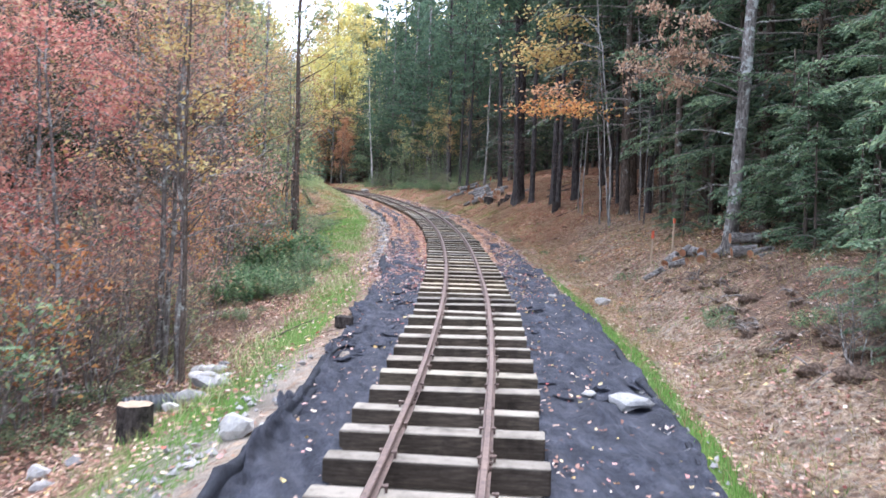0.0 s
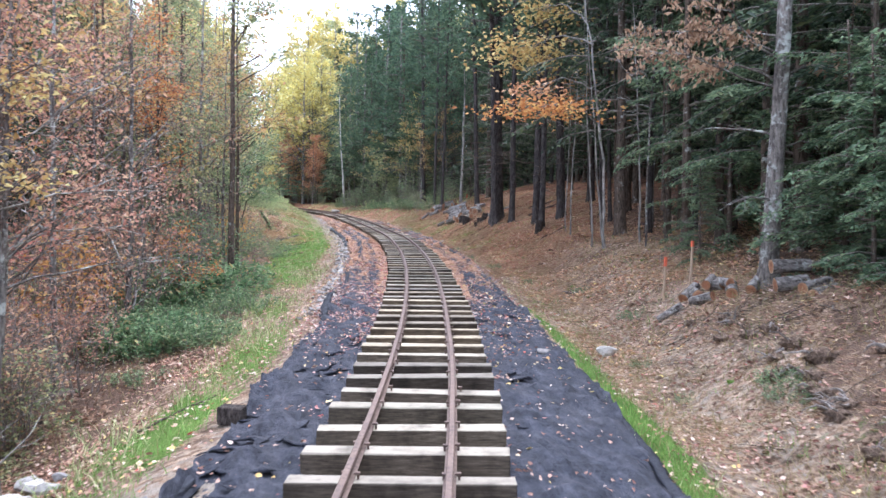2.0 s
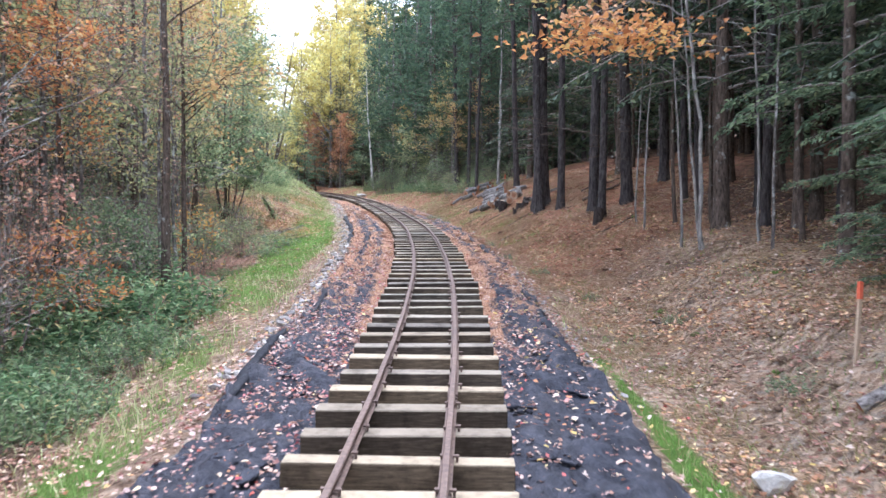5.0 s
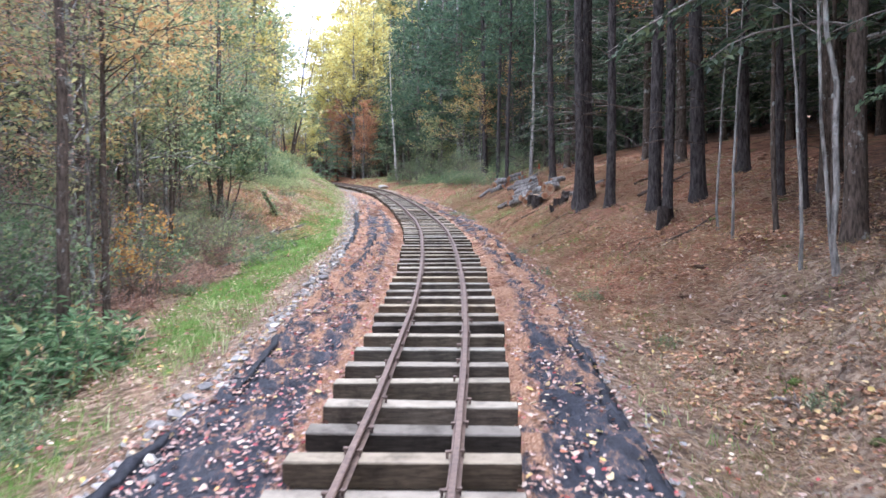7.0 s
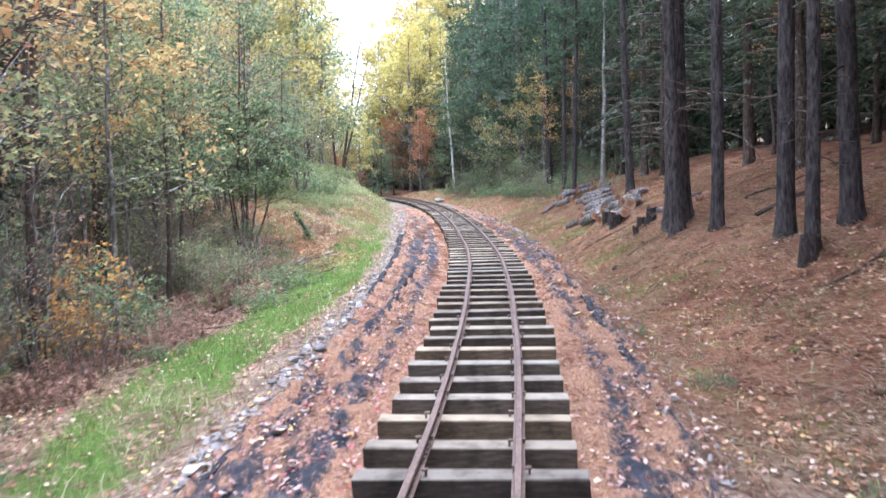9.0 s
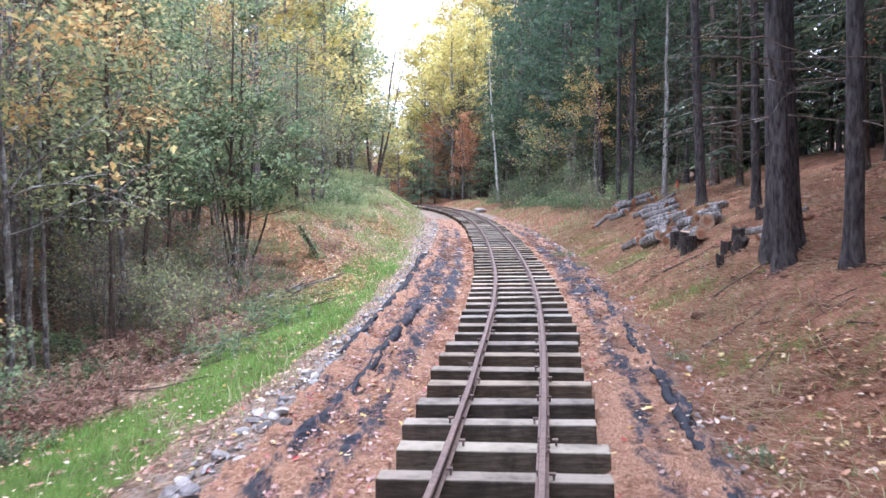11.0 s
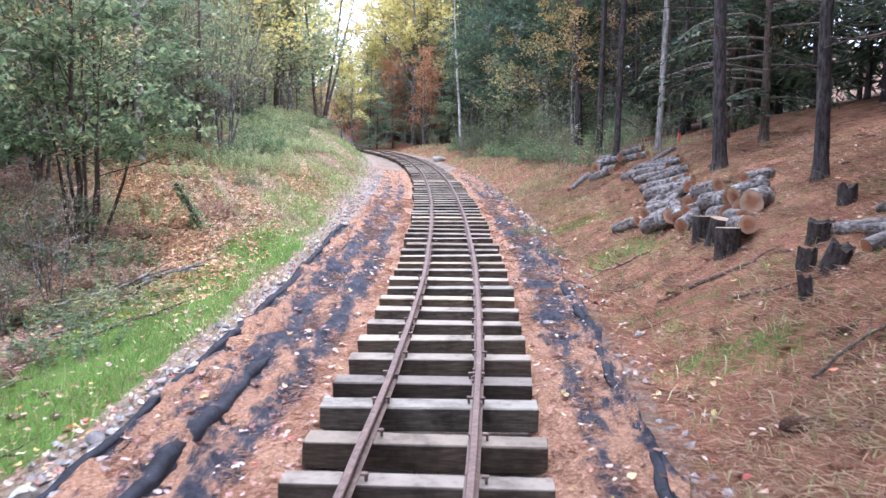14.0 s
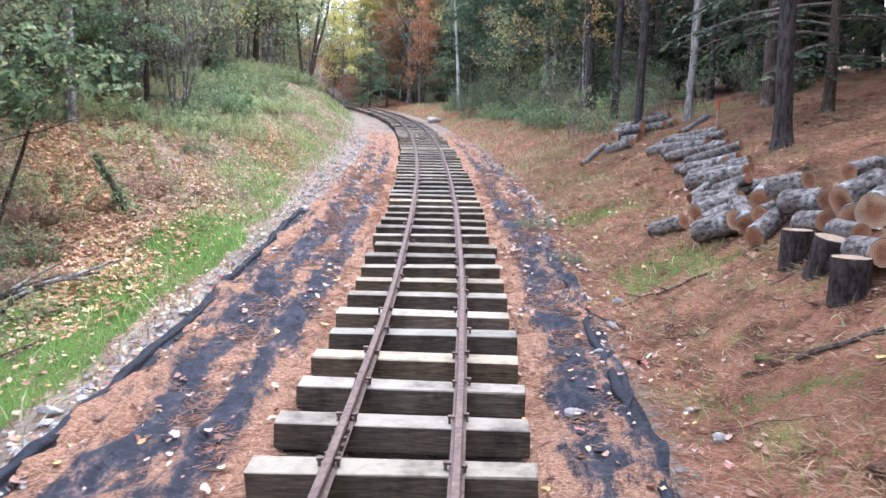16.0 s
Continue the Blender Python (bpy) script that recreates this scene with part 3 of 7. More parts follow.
def grass_weight(u, y):
    """Where turf grows: strips outside the fabric on both sides."""
    wl = wobble(y * .5, 1.0) * .25
    left_in = np.interp(y, [0, 12, 20, 28, 38, 48, 60, 75], [1.9, 1.8, 2.4, 2.75, 2.6, 2.7, 2.3, 2.2])
    left_out = np.interp(y, [0, 12, 20, 28, 38, 44, 52, 60, 75], [3.0, 3.2, 3.4, 4.6, 4.9, 4.1, 4.4, 4.2, 3.4])
    amount = np.interp(y, [0, 14, 22, 29, 32, 40, 46, 60, 80], [.62, .7, .42, .85, 1.1, 1.1, .5, .38, .35]) * np.clip(.85 + .5 * wobble(y * 1.3 + u * 2, 6), .35, 1.1)
    w = np.clip((-u - left_in - wl + .15) / .25, 0, 1) * np.clip((left_out + wl * 1.5 + u + .2) / .4, 0, 1) * amount
    right_in = np.interp(y, [0, 10, 16, 24], [1.85, 2.0, 1.95, 1.9])
    right_out = np.interp(y, [0, 10, 16, 18.5], [2.45, 2.45, 2.4, 2.1])
    r = np.clip((u - right_in + .1 + wl * .3) / .15, 0, 1) * np.clip((right_out - u + wl * .4 + .1) / .2, 0, 1) * np.interp(y, [0, 5, 8, 15, 18.5, 20], [.6, 1, 1, 1, .7, 0])
    bank = np.clip((y - 42) / 4, 0, 1) * np.clip((-u - 2.4) / .5, 0, 1) * np.clip((8.5 + u) / 2, 0, 1) * np.clip(.30 + .5 * wobble(y * .9 + u * 1.7, 9), 0, .6) * np.interp(-u, [3.4, 4.2], [1, .7])
    w = np.maximum(w, bank)
    patch = np.clip(wobble(u * 1.3 + y * .6, 3.0) * wobble(y * .8 - u, 5.0) * 3 - .35, 0, .28) * np.clip((u - 2) / .6, 0, 1) * np.clip((5.2 - u), 0, 1)
    moss = np.clip(wobble(y * 1.1 + u * .7, 12) * .8 + .1, 0, .5) * np.clip((u - 1.85) / .2, 0, 1) * np.clip((3.3 - u) / .5, 0, 1) * np.clip((y - 27) / 4, 0, 1) * np.clip((50 - y) / 3, 0, 1)
    return np.maximum(np.maximum(w, r), np.maximum(patch, moss))


def needle_weight(u, y):
    right = np.clip((y - 21) / 7, 0, 1) * np.clip((u + .5) / 1.0, 0, 1)
    return np.maximum(right * .95, np.clip((y - 24) / 8, 0, 1) * .95 * (np.abs(u) < 1.9))


def build_ground():
    ys = np.concatenate([np.linspace(-300, -22, 14), np.arange(-20, 2, 1.0), np.arange(2, 60, .2), np.arange(60, 100, .8), np.linspace(101, 130, 12), np.linspace(150, 700, 14)])
    us = np.concatenate([-np.geomspace(9, 420, 26)[::-1], np.arange(-8.8, 8.81, .16), np.geomspace(9, 420, 26)])
    yy, uu = np.meshgrid(ys, us, indexing="ij")
    xx = np.interp(yy, SMOOTH, SX) + uu * np.sqrt(1 + track_slope(yy) ** 2)
    zz = ground(xx, yy)
    fine = np.clip((np.abs(uu) - 1.9) / .5, 0, 1) * (np.abs(uu) < 10)
    rng = np.random.default_rng(4)
    rough = rng.random(zz.shape) - .5
    soft = sum(np.roll(np.roll(rough, i, 0), j, 1) for i in (-1, 0, 1) for j in (-1, 0, 1)) / 3
    wide = np.repeat(np.repeat(rng.random((zz.shape[0] // 5 + 1, zz.shape[1] // 5 + 1)) - .5, 5, 0), 5, 1)[:zz.shape[0], :zz.shape[1]]
    wide = sum(np.roll(np.roll(wide, i, 0), j, 1) for i in range(-2, 3) for j in range(-2, 3)) / 25
    zz = zz + fine * (soft * .025 + rough * .012 + wide * .07)
    far = np.hypot(xx - 4, yy - 30)
    zz = np.where(far > 110, zz + np.clip((far - 110) / 300, 0, 1) * 9, zz)
    zz = zz - .06 * ((uu < -.74) & (uu > -np.interp(yy, [9, 12, 20, 60], [1.2, 1.45, 1.6, 1.5]))) - .06 * ((uu > .74) & (uu < np.interp(yy, [16, 20, 60], [1.8, 1.45, 1.3])))
    ny, nu = zz.shape
    idx = np.arange(ny * nu).reshape(ny, nu)
    faces = np.stack([idx[:-1, :-1], idx[:-1, 1:], idx[1:, 1:], idx[1:, :-1]], -1).reshape(-1, 4)
    ob = mesh_object("ground", np.stack([xx, yy, zz], -1).reshape(-1, 3), faces, M_GROUND, smooth=True)
    tagged(ob, "forest floor with leaf litter, pine needles and grass", "ground", kind="structure")
    soil = np.clip(1 - (np.abs(uu) - 1.5) / .5, 0, 1) * .6
    soil = np.maximum(soil, ((uu < -1.7) & (uu > -2.6)) * np.interp(yy, [0, 8, 11, 30, 60], [.8, .8, .25, .45, .6]))
    soil = np.maximum(soil, ((uu > 1.9) & (uu < 4.5)) * np.interp(yy, [0, 20, 26], [.42, .36, .1]))
    # Leaf mould, and shade under the trees painted into the ground colour
    mould_and_shade = np.clip((uu - 3.7 + .5 * wobble(yy * 1.1)) / .6, 0, 1) * np.interp(yy, [0, 7, 12, 17, 24], [1.0, .85, .55, .4, .15])
    mould_and_shade = np.maximum(mould_and_shade, np.clip((-uu - np.interp(yy, [0, 20, 30, 37, 42, 52], [3.9, 4.6, 4.6, 5.0, 9, 12]) + .5 * wobble(yy * .9, 4)) / .6, 0, 1) * .6)
    mould_and_shade = np.maximum(mould_and_shade, np.clip((uu - 9) / 2, 0, 1) * .7)
    mould_and_shade = np.maximum(mould_and_shade, np.clip((uu - 4.9) / .8, 0, 1) * np.interp(yy, [0, 25, 32], [.9, .85, .1]))
    mould_and_shade = np.maximum(mould_and_shade, np.clip((-uu - 3.3 + .3 * wobble(yy * 1.1, 2)) / .5, 0, 1) * np.interp(yy, [0, 17, 19], [.9, .9, 0]))
    mould_and_shade = np.maximum(mould_and_shade, np.clip((uu - 3.2) / 1.5, 0, 1) * np.clip((yy - 48) / 6, 0, 1) * .55)
    cover_attribute(ob, grass_weight(uu, yy).ravel(), needle_weight(uu, yy).ravel(), soil.ravel(), mould_and_shade.ravel())
    return ob


build_ground()


# ---- railway track ----
def tie_mesh(seed):
    rng = np.random.default_rng(seed)
    bm = bmesh.new()
    bmesh.ops.create_cube(bm, size=1)
    bmesh.ops.scale(bm, vec=(1.5, .19, .17), verts=bm.verts)
    bmesh.ops.bevel(bm, geom=list(bm.edges), offset=.008, segments=1, affect="EDGES")
    for v in bm.verts:
        v.co += Vector((rng.normal(0, .004), rng.normal(0, .003), rng.normal(0, .003)))
    me = bpy.data.meshes.new("tie")
    bm.to_mesh(me)
    bm.free()
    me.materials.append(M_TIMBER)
    return me


def spike_mesh():
    bm = bmesh.new()
    bmesh.ops.create_cube(bm, size=1)
    bmesh.ops.scale(bm, vec=(.016, .016, .05), verts=bm.verts)
    top = bmesh.ops.create_cube(bm, size=1)["verts"]
    bmesh.ops.scale(bm, vec=(.042, .03, .014), verts=top)
    bmesh.ops.translate(bm, vec=(.008, 0, .03), verts=top)
    me = bpy.data.meshes.new("spike")
    bm.to_mesh(me)
    bm.free()
    me.materials.append(M_RUST_STEEL)
    return me


GAUGE = .655
RAIL_SHAPE = [(-.042, 0), (.042, 0), (.042, .008), (.009, .017), (.008, .05), (.023, .056), (.025, .072), (.018, .08), (-.018, .08), (-.025, .072), (-.023, .056), (-.008, .05), (-.009, .017), (-.042, .008)]


def rail_part(side, parent):
    ys = np.arange(-14, 104, .4)
    x, y = at_track(ys, side * GAUGE / 2)
    k = track_slope(ys)
    c = 1 / np.sqrt(1 + k * k)
    z = track_z(ys) + wobble(ys * .9, side + 2) * .006 + .002
    x = x + wobble(ys * .45, side) * .008
    n = len(RAIL_SHAPE)
    verts = np.array([[(x[i] + a * c[i], y[i] - a * k[i] * c[i], z[i] + b) for a, b in RAIL_SHAPE] for i in range(len(ys))]).reshape(-1, 3)
    faces = [(i * n + j, i * n + (j + 1) % n, (i + 1) * n + (j + 1) % n, (i + 1) * n + j) for i in range(len(ys) - 1) for j in range(n)]
    return mesh_object("rail", verts, faces, M_RUST_STEEL, parent, "rusty brown steel rail")


def fishplate(y, side, face, parent):
    bm = bmesh.new()
    bmesh.ops.create_cube(bm, size=1)
    bmesh.ops.scale(bm, vec=(.012, .42, .03), verts=bm.verts)
    for b in (-.15, -.05, .05, .15):
        nut = bmesh.ops.create_cone(bm, cap_ends=True, segments=6, radius1=.013, radius2=.013, depth=.03)["verts"]
        bmesh.ops.rotate(bm, matrix=Matrix.Rotation(radians(90), 3, "Y"), verts=nut)
        bmesh.ops.translate(bm, vec=(face * .012, b, 0), verts=nut)
    ob = part("fishplate", bm, M_RUST_STEEL, parent, "bolted rail joint plate")
    x, yy = at_track(y, side * GAUGE / 2 + face * .016)
    ob.matrix_basis = pose(float(x), float(yy), float(track_z(y)) + .031, 4, 0, -math.degrees(math.atan(float(track_slope(y)))))


def build_track():
    track = tagged(new("railway_track"), "narrow-gauge railway track with rusty rails on weathered timber ties", "railway track")
    for side in (-1, 1):
        rail_part(side, track)
    meshes = [tie_mesh(s) for s in range(7)]
    spike = spike_mesh()
    rng = np.random.default_rng(11)
    n = -82
    while n < 113:
        y = 35.79 + .597 * n + rng.normal(0, .012)
        n += 1
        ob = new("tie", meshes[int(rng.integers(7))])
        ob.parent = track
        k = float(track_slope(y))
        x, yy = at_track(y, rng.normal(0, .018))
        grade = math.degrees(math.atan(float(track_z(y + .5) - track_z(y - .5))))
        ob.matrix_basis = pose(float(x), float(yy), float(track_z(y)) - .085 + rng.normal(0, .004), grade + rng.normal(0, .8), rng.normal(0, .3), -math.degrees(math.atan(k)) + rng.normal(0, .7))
        if 4.5 < y < 48.5:
            for a in (-1, 1):
                for f in (-1, 1):
                    s = new("spike", spike)
                    s.parent = ob
                    s.matrix_basis = pose(a * GAUGE / 2 + f * .05, rng.normal(0, .03), .095, 0, 0, 0 if f < 0 else 180)
    for y in (6.7, 12.2, 17.6, 23.6, 29.4, 35.4, 41.5, 47.2):
        for side, dy in ((-1, 0), (1, -1.4)):
            for face in (-1, 1):
                fishplate(y + dy, side, face, track)


build_track()


# ---- landscape fabric on both shoulders ----
def fabric(side, name, label):
    rng = np.random.default_rng(20 + side)
    ys = np.concatenate([np.arange(-8, 3, .2), np.arange(3, 46, .055), np.arange(46, 62, .15)])
    inner = .70
    if side < 0:
        outer = np.interp(ys, [-8, 5, 8, 12, 16, 20, 26, 34, 40, 46, 62], [1.25, 1.30, 1.40, 1.65, 1.6, 1.8, 1.75, 1.95, 2.05, 1.9, 1.6])
    else:
        outer = np.interp(ys, [-8, 5, 8, 12, 16, 20, 26, 34, 40, 46, 62], [1.95, 1.95, 1.95, 1.9, 1.85, 1.55, 1.55, 1.45, 1.5, 1.6, 1.4])
    outer = outer + wobble(ys * 1.9, side * 3) * .07
    ts = np.linspace(0, 1, 36)
    tt, yy = np.meshgrid(ts, ys)
    uu = side * (inner + (outer[:, None] - inner) * tt)
    x, y = at_track(yy, uu)
    z = ground(x, y)
    ridge = np.sin(uu * 13 + wobble(yy * 1.9, 5) * 5) * .008 + np.sin(yy * 8 + uu * 5 + 3 * np.sin(yy * .7 + uu * 3)) * .006 + np.sin(uu * 9 + wobble(yy * .7, 2) * 4) * .012 + np.sin(yy * 5 + uu * 11 + 2 * np.sin(yy * 1.1)) * .007
    curl = np.clip((tt - .86) / .14, 0, 1) ** 2 * (np.interp(yy, [0, 6, 9, 11, 40], [.10, .12, .08, .03, .04]) if side < 0 else .035) * (1 + .6 * np.sin(yy * 2.3))
    z = z + .02 + np.interp(yy, [0, 24, 30], [2.6, 2.4, 1.6]) * np.maximum(ridge, -.008) * np.clip(tt * 4, 0, 1) + curl + rng.normal(0, .002, z.shape)
    if side < 0:
        for u0, a, y0, y1 in ((-1.5, .07, 25, 37), (-1.2, .04, 30, 40), (-1.72, .05, 33, 46)):
            line = u0 + wobble(yy * .6, u0 * 7) * .09
            z = z + a * np.exp(-((uu - line) / .05) ** 2) * np.clip((yy - y0) / 2, 0, 1) * np.clip((y1 - yy) / 2, 0, 1)
    for i in range(260):
        y0, u0, a = rng.uniform(4, 42), side * rng.uniform(.85, 1.95), rng.normal(1.2, .7)
        half, wide, high = rng.uniform(.12, .5), rng.uniform(.018, .035), rng.uniform(.012, .04)
        row = slice(*np.searchsorted(ys, (y0 - 1.2, y0 + 1.2)))
        dy, du = yy[row] - y0, uu[row] - u0
        along, across = dy * math.sin(a) + du * math.cos(a), du * math.sin(a) - dy * math.cos(a)
        across = across - .05 * np.sin(along * 6 + i)
        if i % 3:
            a = rng.normal(0, .45)
            along, across = du * math.cos(a) + dy * math.sin(a), dy * math.cos(a) - du * math.sin(a) - .06 * np.sin(du * 9 + i) - .03 * np.sin(du * 23 + i)
            shape, high = np.clip(across / .05 + .5, 0, 1) * np.exp(-np.clip(across, 0, None) / .14), high * 1.35
        else:
            shape = np.exp(-(across / wide) ** 2)
        z[row] += high * shape * np.exp(-(along / half) ** 4) * np.clip(tt[row] * 6, 0, 1)
    ny, nu = z.shape
    verts = np.stack([x, y, z], -1).reshape(-1, 3)
    idx = np.arange(ny * nu).reshape(ny, nu)
    quads = np.stack([idx[:-1, :-1], idx[:-1, 1:], idx[1:, 1:], idx[1:, :-1]], -1).reshape(-1, 4)
    if side < 0:
        quads = quads[:, ::-1]
    ob = mesh_object(name, verts, quads, M_FABRIC, smooth=True)
    tagged(ob, label, "ground fabric")
    thick = ob.modifiers.new("thickness", "SOLIDIFY")
    thick.thickness, thick.offset = .006, -1
    cover = np.interp(yy, [0, 12, 17, 22, 27, 33, 38, 44, 60], [-.12, -.08, .22, .52, .74, .70, .54, .60, .75])
    near_tie = np.clip(1 - (np.abs(uu) - .75) / .35, 0, 1) * np.interp(yy, [0, 16, 22, 60], [0, .05, .35, .4])
    middle = (np.exp(-((np.abs(uu) - 1.12 - .06 * wobble(yy * .8)) / .13) ** 2) + np.exp(-((np.abs(uu) - 1.55 - .08 * wobble(yy * .6, 2)) / .12) ** 2)) * np.interp(yy, [0, 16, 24, 30, 46, 60], [0, -.05, -.2, -.26, -.32, -.1])
    cover_attribute(ob, np.zeros(z.size), (cover + near_tie + middle).ravel(), np.zeros(z.size))
    return ob


fabric(-1, "landscape_fabric", "black landscape fabric strewn with leaves, wrinkled and folded")
fabric(1, "landscape_fabric", "black woven landscape fabric strewn with leaves beside the ditch")


# ---- leaf and blade meshes made in bulk ----
def leaf_cloud(name, centres, along, up, length, width, material, parent=None, fold=.25):
    """One leaf of two triangles, folded along its rib, at each centre."""
    n = len(centres)
    along = along / np.maximum(np.linalg.norm(along, axis=1, keepdims=True), 1e-6)
    side = np.cross(along, up)
    side /= np.maximum(np.linalg.norm(side, axis=1, keepdims=True), 1e-6)
    nrm = np.cross(side, along)
    length = np.broadcast_to(length, n)[:, None]
    width = np.broadcast_to(width, n)[:, None]
    base = centres - along * length * .5
    tip = centres + along * length * .5 - nrm * length * .08
    mid = centres - along * length * .08
    a = mid + side * width * .5 + nrm * width * fold
    b = mid - side * width * .5 + nrm * width * fold
    verts = np.stack([base, a, tip, b], 1).reshape(-1, 3)
    i = np.arange(n)[:, None] * 4
    faces = np.concatenate([i + [0, 1, 2], i + [0, 2, 3]], 1).reshape(-1, 3)
    return mesh_object(name, verts, faces, material, parent)


def broad_leaves(name, centres, along, up, length, width, material):
    """Fallen leaves with a rounded outline, curled at the rim."""
    n = len(centres)
    along = along / np.linalg.norm(along, axis=1, keepdims=True)
    side = np.cross(along, up)
    side /= np.maximum(np.linalg.norm(side, axis=1, keepdims=True), 1e-6)
    nrm = np.cross(side, along)
    g = np.random.default_rng(n)
    ring = []
    for a in range(7):
        w = 6.2832 * a / 7
        k = g.uniform(.55, 1.15, (n, 1))
        ring.append(centres + along * length[:, None] * .5 * math.cos(w) * k + side * width[:, None] * .5 * math.sin(w) * k + nrm * length[:, None] * g.uniform(-.05, .22, (n, 1)))
    verts = np.stack([centres] + ring, 1).reshape(-1, 3)
    i = np.arange(n)[:, None] * 8
    faces = np.concatenate([i + [0, 1 + a, 1 + (a + 1) % 7] for a in range(7)], 1).reshape(-1, 3)
    return mesh_object(name, verts, faces, material)


def blade_cloud(name, roots, lean, height, width, material, parent=None):
    n = len(roots)
    h = np.broadcast_to(height, n)[:, None]
    rng = np.random.default_rng(n)
    ang = rng.random(n) * 6.283
    side = np.stack([np.cos(ang), np.sin(ang), np.zeros(n)], 1) * np.broadcast_to(width, n)[:, None]
    mid = roots + lean * h * .4 + np.array([0, 0, 1.0]) * h * .6
    tip = roots + lean * h * 1.1 + np.array([0, 0, 1.0]) * h * .95
    verts = np.stack([roots - side * .5, roots + side * .5, mid + side * .35, mid - side * .35, tip], 1).reshape(-1, 3)
    i = np.arange(n)[:, None] * 5
    faces = [tuple(f) for f in (i + [0, 1, 2, 3]).tolist()] + [tuple(f) for f in (i + [3, 2, 4]).tolist()]
    return mesh_object(name, verts, faces, material, parent)


def scatter_on_ground(rng, n, y0, y1, u0, u1):
    y = rng.uniform(y0, y1, n)
    u = rng.uniform(u0, u1, n)
    x, yy = at_track(y, u)
    return x, yy, ground(x, yy), u, y


def build_grass():
    rng = np.random.default_rng(5)
    x, yy, z, u, y = scatter_on_ground(rng, 340000, 4, 72, -8, 5.2)
    keep = rng.random(len(x)) < grass_weight(u, y) * np.interp(y, [0, 46, 72], [.95, .6, .35])
    keep &= np.abs(u) > 1.6
    p = np.stack([x, yy, z - .01], 1)[keep]
    lean = rng.normal(0, .35, (len(p), 3)) * [1, 1, 0]
    ob = blade_cloud("grass", p, lean, rng.uniform(.05, .15, len(p)), .007 + .004 * (y[keep] > 40), M_GRASS)
    tagged(ob, "short bright green grass along the track edges", "grass", kind="stuff")
    x, yy, z, u, y = scatter_on_ground(rng, 210000, 4, 60, -6.5, 6.5)
    w = np.clip((np.abs(u) - 1.9) / .4, 0, 1) * np.where(u < 0, .28, np.interp(y, [0, 18, 26, 60], [.85, .8, .2, .25])) * np.clip(.55 + wobble(x * 1.1 + y * .7) * wobble(y * .9 - x) * 2.2, 0, 1)
    keep = rng.random(len(x)) < w
    p = np.stack([x, yy, z - .01], 1)[keep]
    lean = rng.normal(0, .7, (len(p), 3)) * [1, 1, 0]
    ob = blade_cloud("dry_grass", p, lean, rng.uniform(.06, .22, len(p)), .007, M_DRY_GRASS)
    tagged(ob, "withered straw-coloured grass tufts on the banks", "dry grass", kind="stuff")


def build_litter():
    rng = np.random.default_rng(6)
    n = 190000
    x, yy, z, u, y = scatter_on_ground(rng, n, 3, 62, -9, 7)
    w = np.where(np.abs(u) < .72, .06, np.where(np.abs(u) < 1.95, np.interp(y, [0, 12, 18, 21, 30, 60], [.28, .36, .8, .65, .42, .34]), np.where(u < 0, .75, .55)))
    w = w * np.where((u > 2.2) & (y > 26), .45, 1)
    w = w * (1 - .75 * np.clip(grass_weight(u, y), 0, 1))
    clump = np.clip(.55 + 1.4 * wobble(x * 2.1 + y, 1) * wobble(y * 1.7 - x, 4), .12, 1)
    keep = rng.random(n) < w * clump
    p = np.stack([x, yy, z + .035], 1)[keep]
    k = len(p)
    on_cloth = np.abs(u[keep]) < 1.9
    p[:, 2] += np.where(on_cloth, .012, -.012) + rng.uniform(0, .012, k)
    ang = rng.uniform(0, 6.283, k)
    along = np.stack([np.cos(ang), np.sin(ang), rng.normal(0, .25, k)], 1)
    up = np.stack([rng.normal(0, .3, k), rng.normal(0, .3, k), np.ones(k)], 1)
    size = rng.uniform(.035, .08, k) * np.where(on_cloth & (y[keep] < 16), .8, 1)
    ob = broad_leaves("fallen_leaves", p, along, up, size, size * rng.uniform(.5, .9, k), M_FALLEN)
    tagged(ob, "dry fallen autumn leaves, tan, pink and yellow", "fallen leaves", kind="stuff")
    n = 200000
    x, yy, z, u, y = scatter_on_ground(rng, n, 20, 50, -2.0, 6.5)
    keep = rng.random(n) < needle_weight(u, y) * np.where(np.abs(u) < .75, .25, .9)
    p = np.stack([x, yy, z + np.where(np.abs(u) < 1.9, .03, .012)], 1)[keep]
    k = len(p)
    ang = rng.uniform(0, 6.283, k)
    along = np.stack([np.cos(ang), np.sin(ang), rng.normal(0, .15, k)], 1)
    up = np.tile([0, 0, 1.0], (k, 1))
    ob = leaf_cloud("pine_straw", p, along, up, rng.uniform(.08, .16, k), .006, M_NEEDLE, fold=.1)
    tagged(ob, "rusty fallen pine needles on bank and track bed", "pine needles", kind="stuff")


def leaf_drift(name, seed, n, y0, y1, u0, u1, size, material, label, weight):
    """More fallen leaves where they have drifted together."""
    rng = np.random.default_rng(seed)
    x, yy, z, u, y = scatter_on_ground(rng, n, y0, y1, u0, u1)
    keep = rng.random(n) < weight(x, u, y)
    k = int(keep.sum())
    p = np.stack([x, yy, z + np.where(np.abs(u) < 1.9, .045, .02) + rng.uniform(0, .012, n)], 1)[keep]
    ang = rng.uniform(0, 6.283, k)
    along = np.stack([np.cos(ang), np.sin(ang), rng.normal(0, .25, k)], 1)
    up = np.stack([rng.normal(0, .3, k), rng.normal(0, .3, k), np.ones(k)], 1)
    s = rng.uniform(.7, 1.3, k) * size
    tagged(broad_leaves(name, p, along, up, s, s * rng.uniform(.5, .9, k), material), label, "fallen leaves", kind="stuff")


